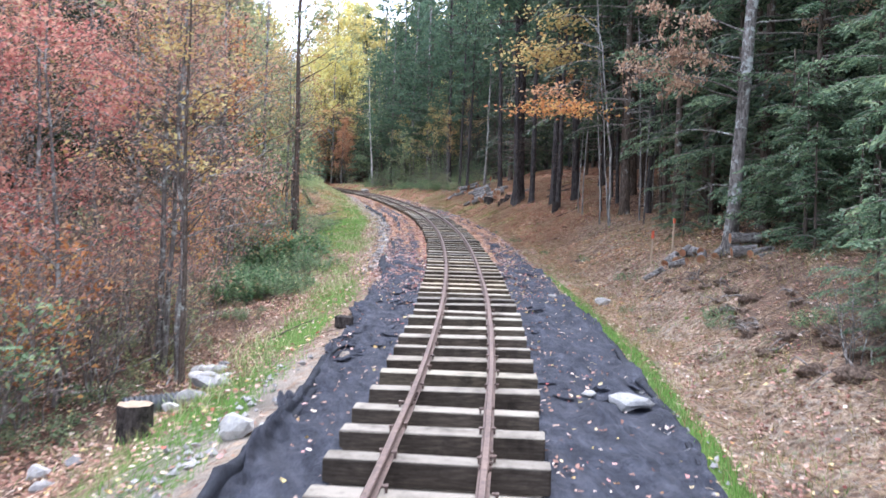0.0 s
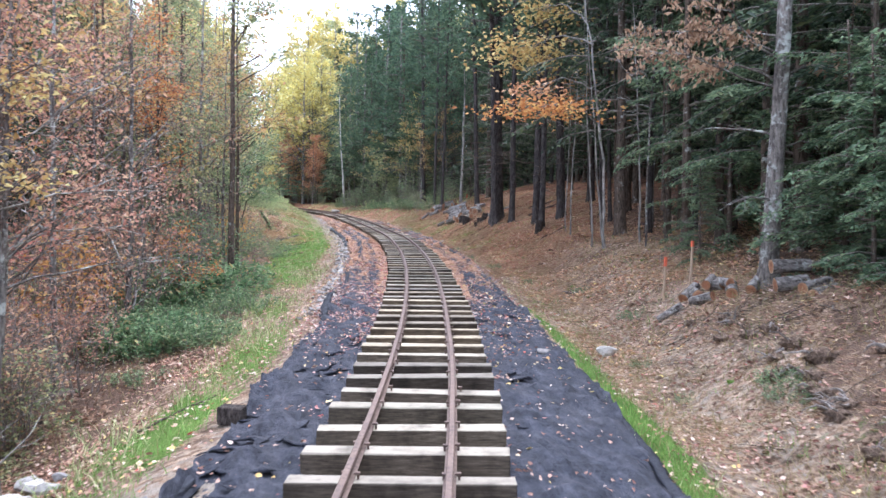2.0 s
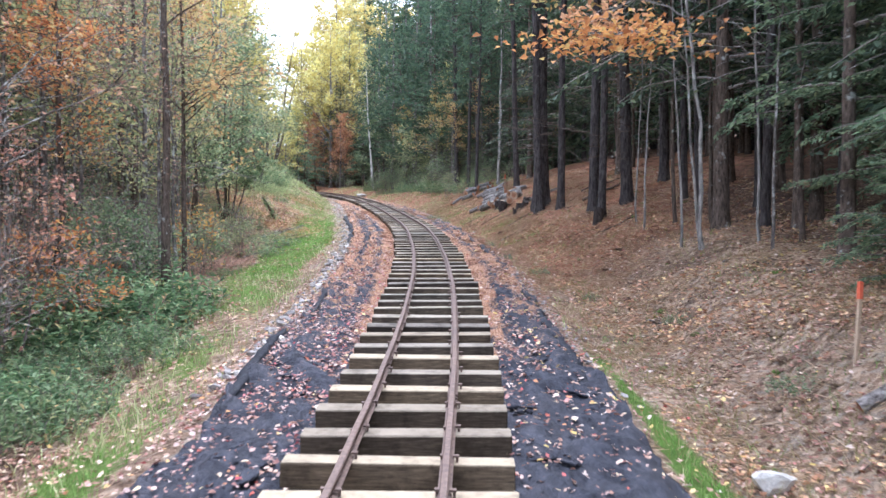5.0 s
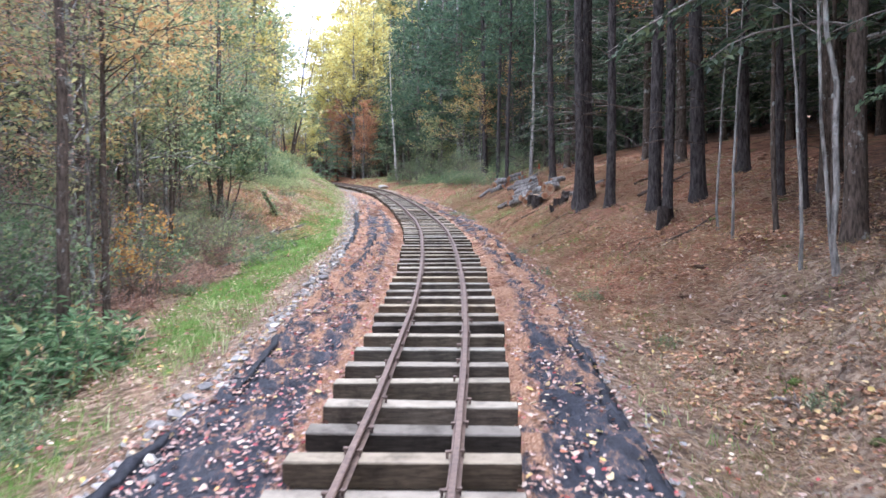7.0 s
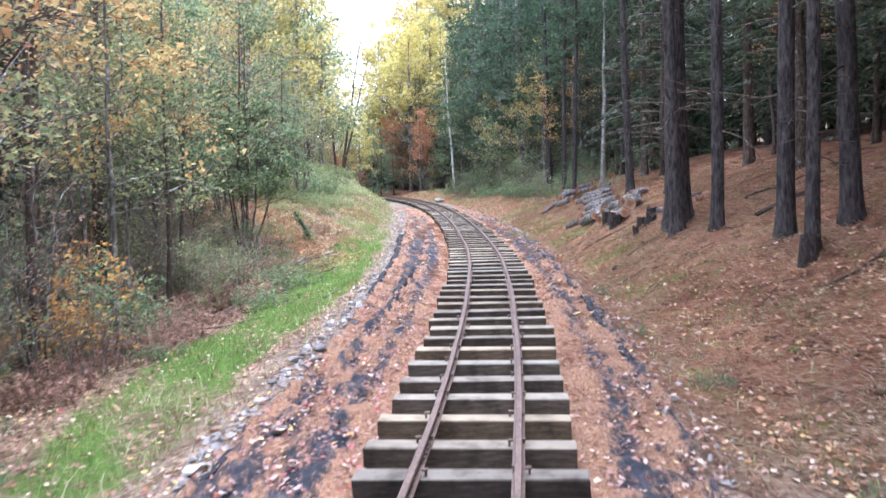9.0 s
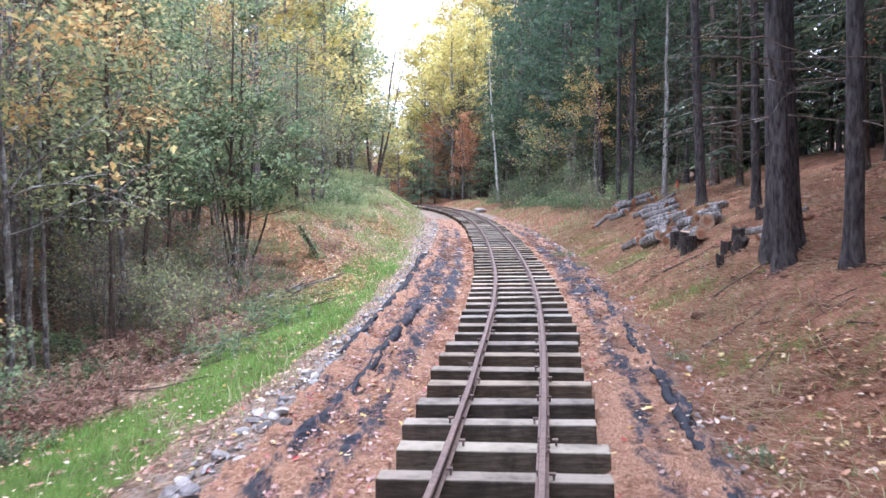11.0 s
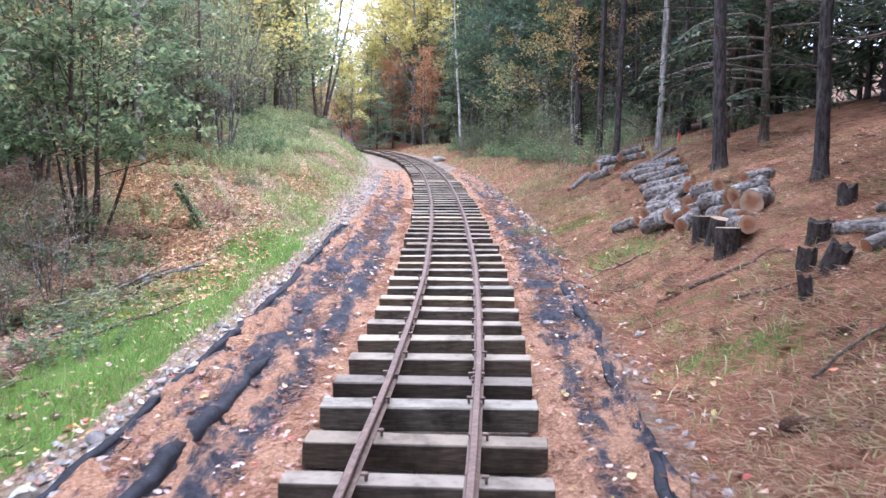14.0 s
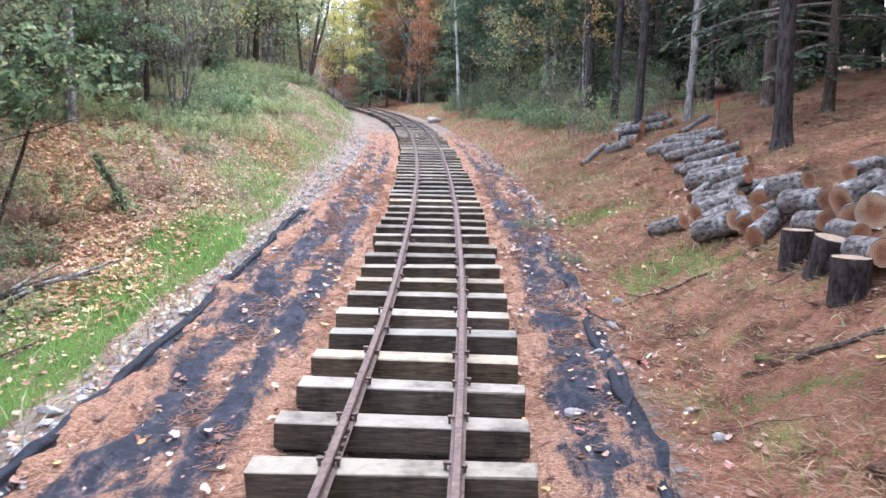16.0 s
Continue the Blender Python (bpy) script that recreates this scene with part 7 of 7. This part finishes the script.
for x, y, s, i in ((3.07, 7.05, .42, 0), (2.85, 7.5, .17, 2), (6.05, 15.35, .36, 4), (4.5, 13.72, .24, 1), (-.4, 6.7, .38, 6), (-.1, 6.6, .22, 8), (-.99, 10.8, .42, 10), (-1.15, 10.35, .40, 12), (-.8, 10.5, .3, 14), (-1.3, 10.0, .25, 4), (-.75, 10.95, .22, 2), (-1.0, 11.3, .3, 0), (-2.2, 8.0, .3, 6), (-1.05, 11.9, .34, 2), (-1.2, 12.3, .3, 8), (-.9, 11.6, .26, 12), (-1.15, 11.5, .36, 0), (-.85, 12.0, .2, 4), (-2.0, 7.4, .25, 3), (-1.85, 7.9, .2, 9), (6.92, 36.2, .17, 1), (7.29, 36.42, .12, 2), (7.33, 37.35, .13, 4), (7.36, 37.5, .12, 8), (7.78, 35.97, .12, 6), (7.76, 36.46, .1, 1), (7.12, 35.25, .09, 4), (6.12, 70.2, .75, 0), (5.25, 18.3, .14, 8)):
    stone(x, y, s, i, "large smooth grey boulder" if s > .4 else "loose pale grey stone", "loose stones", i * 47)
srng = np.random.default_rng(71)
for n in range(230):
    y = srng.uniform(16, 54)
    u = -(np.interp(y, [16, 20, 30, 40, 48, 54], [1.75, 1.9, 2.0, 2.2, 2.2, 1.95]) + srng.normal(0, .13))
    if 34.5 < y < 40.5 and n % 3:
        continue
    if n % 5 == 0:
        y = srng.uniform(38, 56)
        u = np.interp(y, [38, 46, 56], [1.72, 1.8, 1.6]) + srng.normal(0, .12)
    x, yy = at_track(y, u)
    stone(float(x), float(yy), srng.uniform(.06, .2) * (.8 if y > 37 else 1), int(srng.integers(16)), turn=srng.uniform(0, 360))


def gravel():
    """Small broken stone along the edge of the fabric."""
    g = np.random.default_rng(75)
    n = 2100
    y = np.where(g.random(n) < .05, g.uniform(5, 9, n), g.uniform(17, 58, n))
    u = -(np.interp(y, [6, 10, 16, 20, 30, 40, 48, 58], [1.9, 1.9, 1.75, 1.9, 2.0, 2.2, 2.2, 1.9]) + g.normal(0, .14, n))
    right = g.random(n) < np.interp(y, [33, 36, 40, 43], [.3, .08, .08, .35])
    u = np.where(right, np.interp(y, [6, 20, 38, 46, 58], [2.0, 1.7, 1.7, 1.8, 1.6]) + g.normal(0, .13, n), u)
    x, yy = at_track(y, u)
    z = ground(x, yy)
    shape = np.array([(1, 0, 0), (-1, 0, 0), (0, 1, 0), (0, -1, 0), (0, 0, 1), (0, 0, -1)], float)
    tris = np.array([(0, 2, 4), (2, 1, 4), (1, 3, 4), (3, 0, 4), (2, 0, 5), (1, 2, 5), (3, 1, 5), (0, 3, 5)])
    size = g.uniform(.012, .045, n)
    v = (shape[None] * g.uniform(.6, 1.3, (n, 6, 1)) + g.normal(0, .25, (n, 6, 3))) * size[:, None, None] * [1, 1, .7]
    v = v + np.stack([x, yy, z + size * .35 + .005], 1)[:, None, :]
    f = (tris[None] + np.arange(n)[:, None, None] * 6).reshape(-1, 3)
    tagged(mesh_object("gravel", v.reshape(-1, 3), f, M_GRAVEL), "small broken pale stones beside the fabric", "gravel", kind="stuff")


M_GRAVEL = stone_material("broken_stone", (0.36, 0.34, 0.33), (0.66, 0.63, 0.60))
gravel()


# folds and rolled edges of the black cloth
m_cloth, nt_cloth, b_cloth = mat_base("black_cloth_fold", 0.75, 0.18)
nt_cloth.links.new(ramp_node(nt_cloth, noise_node(nt_cloth, 9.0, 5.0, 0.65, world_pos(nt_cloth)), [(0.3, (0.010, 0.011, 0.015)), (0.7, (0.034, 0.036, 0.048))]), b_cloth.inputs["Base Color"])
bump_node(nt_cloth, b_cloth, noise_node(nt_cloth, 18.0, 5.0, 0.65, world_pos(nt_cloth)), 0.8, 0.02)
left_cloth = bpy.data.objects["landscape_fabric"]


def cloth_fold(seed, y0, y1, u0, u1, width, height, cloth=None):
    """A ruck of cloth that runs along the track."""
    g = np.random.default_rng(seed)
    ys = np.arange(y0, y1, .1)
    k = (ys - y0) / (y1 - y0)
    mid = u0 + (u1 - u0) * k + wobble(ys * 1.6, seed) * .035
    pinch = 1 + .35 * np.sin(ys * 9 + 2 * np.sin(ys * 2.1)) * np.sin(ys * 3.7 + seed)
    taper = pinch * np.sin(np.clip(k, 0, 1) * 3.14) ** .5 * (.75 + .25 * wobble(ys * 1.3, seed + 1))
    rows = []
    for w, h in ((-1, -.02), (-.75, .35), (-.35, .95), (.1, 1.0), (.35, .55), (.3, .15), (.55, .02), (1.0, -.02)):
        x, yy = at_track(ys, mid + w * width * (.5 + .5 * taper))
        rows.append(np.stack([x, yy, ground(x, yy) + (.03 if h < .1 else .042) + h * height * taper + g.normal(0, .006 + .05 * height, len(ys)) * (h > 0)], 1))
    v = np.stack(rows, 1).reshape(-1, 3)
    n = len(rows)
    f = [(i * n + j, i * n + j + 1, (i + 1) * n + j + 1, (i + 1) * n + j) for i in range(len(ys) - 1) for j in range(n - 1)]
    ob = mesh_object("cloth_fold", v, f, m_cloth, cloth or left_cloth, "raised ruck of shiny black cloth", True)
    ob.modifiers.new("thickness", "SOLIDIFY").thickness = .006


right_cloth = bpy.data.objects["landscape_fabric.001"]
cloth_fold(11, 6.0, 13.5, 1.92, 1.9, .08, .03, right_cloth)
cloth_fold(12, 17.0, 23.0, 1.62, 1.5, .09, .035, right_cloth)
cloth_fold(13, 26.0, 33.5, 1.48, 1.42, .07, .025, right_cloth)
cloth_fold(14, 33.0, 41.5, 1.40, 1.46, .06, .02, right_cloth)
cloth_fold(1, 29.6, 35.0, -1.46, -1.46, .13, .11)
cloth_fold(2, 31.5, 39.5, -1.95, -2.0, .11, .06)
cloth_fold(3, 37.0, 44.5, -2.02, -2.1, .11, .07)
cloth_fold(4, 16.5, 19.8, -1.62, -1.8, .14, .09)
cloth_fold(5, 3.0, 9.2, -1.26, -1.42, .10, .14)
cloth_fold(6, 20.5, 24.0, -1.6, -1.75, .08, .05)


def cloth_crease(seed, y, u, angle, length, height, cloth):
    """A short lapped crease whose lip hangs over the cloth below it."""
    g = np.random.default_rng(seed)
    t = np.linspace(-1, 1, max(9, int(length / .05)))
    a = radians(angle)
    taper = (1 - t ** 4) * (.75 + .35 * np.sin(t * 5 + seed))
    line_u = u + math.cos(a) * t * length / 2 + .03 * np.sin(t * 4 + seed) + g.normal(0, .006, len(t))
    line_y = y + math.sin(a) * t * length / 2 + .05 * np.sin(t * 3 + seed * 2) + g.normal(0, .008, len(t))
    rows = []
    for w, h in ((4.5, -.1), (2.2, .35), (.6, .95), (-.5, 1.0), (-.9, .6), (-.3, .15), (-.2, -.1)):
        du, dy = -math.sin(a) * w * height, math.cos(a) * w * height
        x, yy = at_track(line_y + dy * taper, line_u + du * taper)
        rows.append(np.stack([x, yy, ground(x, yy) + .035 + h * height * taper], 1))
    n = len(rows)
    v = np.stack(rows, 1).reshape(-1, 3)
    f = [(i * n + j, i * n + j + 1, (i + 1) * n + j + 1, (i + 1) * n + j) for i in range(len(t) - 1) for j in range(n - 1)]
    mesh_object("cloth_crease", v, f, M_FABRIC, cloth, "creased lap of black cloth", True)


crng = np.random.default_rng(44)
for n in range(56):
    y = crng.uniform(7.5, 18.5)
    side = -1 if n % 3 else 1
    u = side * crng.uniform(.9, 1.45 if side < 0 else 1.7)
    cloth_crease(n, y, u, crng.normal(0, 28) if n % 4 else crng.normal(80, 12), crng.uniform(.18, .55), crng.uniform(.018, .042), left_cloth if side < 0 else right_cloth)


# ---- small things by the track ----
M_STAKE, nt_stake, b_stake = mat_base("pale_stake_wood", 0.8, 0.2)
nt_stake.links.new(ramp_node(nt_stake, noise_node(nt_stake, 12.0, 5.0, 0.6, coords_node(nt_stake), (6.0, 6.0, 0.6)), [(0.3, (0.30, 0.21, 0.14)), (0.7, (0.58, 0.45, 0.33))]), b_stake.inputs["Base Color"])


def stake(x, y, h, painted, label):
    ob = tagged(new("survey_stake"), label, "stake", "survey stakes")
    bm = bmesh.new()
    bmesh.ops.create_cube(bm, size=1)
    bmesh.ops.scale(bm, vec=(.045, .025, h + .15), verts=bm.verts)
    bmesh.ops.translate(bm, vec=(0, 0, (h - .15) / 2), verts=bm.verts)
    bmesh.ops.bevel(bm, geom=list(bm.edges), offset=.003, segments=1, affect="EDGES")
    part("shaft", bm, M_STAKE, ob)
    bm = bmesh.new()
    bmesh.ops.create_cube(bm, size=1)
    bmesh.ops.scale(bm, vec=(.05, .03, painted), verts=bm.verts)
    bmesh.ops.translate(bm, vec=(0, 0, h - painted / 2 + .003), verts=bm.verts)
    part("painted_tip", bm, m_paint, ob, "orange painted tip")
    ob.matrix_basis = pose(x, y, float(ground(x, y)), 2, 1.5, 20)


stake(7.57, 16.54, .78, .16, "short wooden survey stake with orange tip")
stake(7.95, 16.33, .80, .10, "wooden survey stake with orange tip")
stake(11.3, 46.6, .62, .2, "orange-tipped wooden stake behind the logs")


def drain_pipe(x, y, turn, length, r):
    ob = tagged(new("drain_pipe"), "black corrugated plastic drain pipe among the rocks", "pipe")
    n, rings = 20, int(length / .03)
    v = [((r + (.025 if i % 2 else 0)) * math.cos(6.2832 * j / n), i * .03, (r + (.025 if i % 2 else 0)) * math.sin(6.2832 * j / n)) for i in range(rings) for j in range(n)]
    f = [(i * n + j, i * n + (j + 1) % n, (i + 1) * n + (j + 1) % n, (i + 1) * n + j) for i in range(rings - 1) for j in range(n)]
    mesh_object("pipe_wall", v, f, m_plastic, ob)
    v2 = [((r - .01) * math.cos(6.2832 * j / n), i, (r - .01) * math.sin(6.2832 * j / n)) for i in (0, length * .98) for j in range(n)]
    f2 = [(n + j, n + (j + 1) % n, (j + 1) % n, j) for j in range(n)]
    mesh_object("inner_wall", v2, f2, m_plastic, ob, smooth=True)
    ob.matrix_basis = pose(x, y, float(ground(x, y)) + r * .75, 4, 0, turn)


log(-.76, 38.92, 1.66, .03, 38.33, 1.68, .07, .6, "grey dead log lying in the brush")
drain_pipe(-1.92, 10.4, -78, .9, .12)
herbs.put(1, -1.46, 10.2, 30, .3)

bm = bmesh.new()
bmesh.ops.create_cube(bm, size=1)
bmesh.ops.scale(bm, vec=(.22, .15, .16), verts=bm.verts)
bmesh.ops.bevel(bm, geom=list(bm.edges), offset=.01, segments=1, affect="EDGES")
me = bpy.data.meshes.new("timber_block")
bm.to_mesh(me)
bm.free()
me.materials.append(M_STUMP_BARK)
block = tagged(new("timber_block", me), "dark cut timber block at the fabric edge", "timber block")
block.matrix_basis = pose(.74, 11.1, float(ground(.74, 11.1)) + .075, 3, 2, -22)


def stick(seed, x, y, turn, length, r=.014, name="stick", label="fallen dead branch on the ground", mat=None, rise=.0):
    g = np.random.default_rng(seed)
    v, f = [], []
    a = radians(turn)
    n = 9
    t = np.linspace(0, 1, n)
    px = x + math.cos(a) * length * t + np.cumsum(g.normal(0, .09, n)) * length * .4
    py = y + math.sin(a) * length * t + np.cumsum(g.normal(0, .09, n)) * length * .4
    pz = ground(px, py) + r + .015 + rise * t * length + np.abs(g.normal(0, .01, n))
    tube(v, f, np.stack([px, py, pz], 1), np.linspace(r, r * .35, n), 6)
    for k in range(2):
        i = int(g.integers(3, 7))
        w = a + g.choice([-1, 1]) * g.uniform(.5, 1)
        q = limb(g, (px[i], py[i], pz[i]), (math.cos(w), math.sin(w), .12), length * g.uniform(.15, .35), .03, 4, .12)
        tube(v, f, q, np.linspace(r * .5, r * .2, len(q)), 5)
    me_ob = mesh_object(name, v, f, mat or M_BROWN_BARK)
    return tagged(me_ob, label, "branch", "fallen branches")


for i, (x, y, turn, L, r) in enumerate(((8.35, 36.3, -10, .95, .022), (7.75, 38.2, 160, .7, .016), (7.6, 37.2, 60, .45, .018), (8.5, 35.4, -40, .9, .014), (8.0, 37.9, 75, .5, .012), (8.3, 33.2, 20, 1.1, .016), (7.6, 31.5, 10, .9, .014), (8.6, 38.7, 150, .8, .014),
                                        (1.4, 37.6, 20, 1.4, .02), (.9, 36.6, 70, 1.2, .018), (1.7, 38.3, -30, 1.0, .016), (.4, 38.5, 40, 1.6, .022), (1.2, 39.4, 10, 1.2, .02), (.2, 36.3, 100, 1.4, .02), (1.6, 36.2, 140, .8, .014), (2.6, 33.2, 50, .5, .01),
                                        (.2, 33.0, -10, 1.5, .018), (-.2, 31.5, 30, 1.3, .016), (7.4, 13.2, -50, .6, .012), (7.8, 12.6, 100, .5, .012), (8.2, 15.6, 170, .9, .014), (7.2, 12.9, -30, .7, .01), (-.3, 12.6, 15, .8, .014), (.4, 9.8, 5, .5, .008), (9.0, 27.2, 20, 1.3, .02), (9.9, 31.2, 30, 1.6, .04), (10.4, 33.0, 10, 1.4, .03))):
    stick(800 + i, x, y, turn, L, r)
for i, (x, y, turn, L, r) in enumerate(((1.3, 40.3, 30, 1.3, .035), (1.0, 40.0, 80, 1.0, .04), (1.5, 39.8, 150, .9, .03), (.7, 40.5, 10, 1.5, .035), (.4, 39.6, 50, 1.7, .03), (1.1, 39.2, 170, 1.2, .028), (.2, 40.8, -20, 1.6, .03), (-.3, 38.8, 30, 1.8, .035), (.5, 38.0, 15, 1.5, .025), (-.2, 35.6, 60, 1.8, .03), (.3, 34.8, 10, 1.6, .025))):
    stick(860 + i, x, y, turn, L, r, "dead_branch", "grey dead branch in the heap beside the grass", M_GREY_BARK, .12)
for i, (x, y, turn, L, r) in enumerate(((-1.7, 12.0, 75, 1.2, .014), (-2.6, 12.8, 20, 1.3, .014), (-1.2, 33.2, 190, 3.0, .03), (-.6, 25.0, 100, 2.0, .02), (-3.0, 26.0, 40, 2.4, .02))):
    stick(840 + i, x, y, turn, L, r, "leaning_branch", "bare dead branch leaning in the brush", M_PALE_BARK, .45)
def root_clump(seed, x, y, size):
    """Torn roots and a dark clod of earth sticking out of the cut bank."""
    g = np.random.default_rng(seed)
    ob = tagged(new("root_clump"), "torn roots and dark earth in the cut bank", "roots", "roots in the bank")
    for i in range(6):
        v, f = [], []
        w = g.uniform(0, 6.283)
        q = limb(g, g.normal(0, .05, 3) * size, (math.cos(w), math.sin(w), g.uniform(.1, .9)), size * g.uniform(.8, 1.9), .16, 7, .3)
        tube(v, f, q, np.linspace(.024, .005, len(q)) * g.uniform(.5, 1.2), 5)
        mesh_object("root", v, f, M_TWIG, ob)
    bm = bmesh.new()
    bmesh.ops.create_icosphere(bm, subdivisions=3, radius=size * .5)
    for q in bm.verts:
        n = q.co.normalized()
        q.co *= 1 + .3 * math.sin(n.x * 5 + seed) * math.sin(n.y * 4 + 2) + .2 * math.sin(n.z * 9 + n.x * 7) + g.normal(0, .05)
        q.co.z *= .55
    part("clod", bm, M_EARTH, ob, "dark clod of earth", True)
    ob.matrix_basis = pose(x, y, float(ground(x, y)) + size * .05, 0, 0, g.uniform(0, 360))


M_EARTH, nt_earth, b_earth = mat_base("dark_earth", 0.95, 0.1)
e_fine = noise_node(nt_earth, 30.0, 6.0, 0.7, world_pos(nt_earth))
nt_earth.links.new(ramp_node(nt_earth, e_fine, [(0.3, (0.05, 0.035, 0.028)), (0.5, (0.15, 0.105, 0.08)), (0.7, (0.34, 0.25, 0.19))]), b_earth.inputs["Base Color"])
bump_node(nt_earth, b_earth, e_fine, 1.0, 0.03)
rrng = np.random.default_rng(95)
for x, y, s in ((5.9, 7.7, .4), (6.3, 8.1, .45), (5.8, 8.3, .3)):
    root_clump(int(x * 100), x, y, s)
hemlocks.put(3, 6.25, 7.6, 30, .34)
hemlocks.put(3, 6.7, 8.5, 130, .5)
brush.put(2, 6.0, 7.9, 60, .42)
brush.put(2, 6.6, 7.6, 200, .5)
for n in range(27):
    y = rrng.uniform(9.5, 16) if n < 24 else rrng.uniform(20, 26)
    u = rrng.normal(4.15, .28) if n < 24 else rrng.uniform(3.0, 5.0)
    x, yy = at_track(y, u)
    root_clump(96 + n, float(x), float(yy), rrng.uniform(.14, .34) if n < 24 else rrng.uniform(.08, .16))
for i, x, y, s in ((1, 6.3, 11.2, .5), (0, 6.5, 11.6, .35), (1, 7.2, 16.9, .5), (1, 6.2, 14.4, .35), (1, 5.9, 12.6, .3), (0, 6.6, 9.4, .4), (1, 7.6, 20.4, .4), (1, 7.4, 23.4, .35), (1, 7.2, 26.0, .4), (1, 7.0, 28.2, .35), (1, 7.3, 31.4, .3), (1, 7.6, 40.8, .4), (1, 7.5, 43.0, .5)):
    herbs.put(i, x, y, x * 77, s)
for i, (x, y, turn, r, up) in enumerate(((7.62, 15.95, 30, .085, 0), (7.70, 15.6, 75, .095, 0), (7.78, 15.3, 120, .08, 0), (7.92, 15.0, 60, .09, 0), (8.02, 15.4, 100, .085, .05), (7.5, 15.75, 160, .07, 0), (8.08, 14.75, 35, .085, 0), (7.8, 15.55, 45, .075, .13), (7.98, 15.15, 85, .07, .12))):
    a = radians(turn)
    x2, y2 = x + .38 * math.cos(a), y + .38 * math.sin(a)
    log(x, y, float(ground(x, y)) + r * .8 + up, x2, y2, float(ground(x2, y2)) + r * .8 + up, r, None, "short split grey log heaped beside the oak")
trng = np.random.default_rng(91)
for n in range(150):
    if n >= 70:
        y, u = trng.uniform(8, 44), trng.uniform(2.6, 6.5)
        x, y = at_track(y, u)
    elif n < 34:
        x, y = trng.normal(7.3, .5), trng.normal(13.2, 1.2)
    elif n < 52:
        x, y = trng.uniform(.2, 1.6), trng.uniform(34, 41)
    else:
        x, y = trng.uniform(7.4, 9.2), trng.uniform(30, 40)
    stick(900 + n, float(x), float(y), trng.uniform(0, 360), trng.uniform(.2, .7), trng.uniform(.004, .011), "twig", "small dead twig on the ground")
for i, x, y, s in ((1, 12.6, 58, .9), (1, 11.6, 63, .9), (2, 13.2, 66, .9), (1, 13.5, 50, .8)):
    late_maples.put(i if i < 2 else 1, x, y, 70 * i + x * 30, s)
for x, y, s in ((13.4, 36.5, .9), (14.5, 41.0, .9)):
    rust_maples.put(2, x, y, x * 40, s)
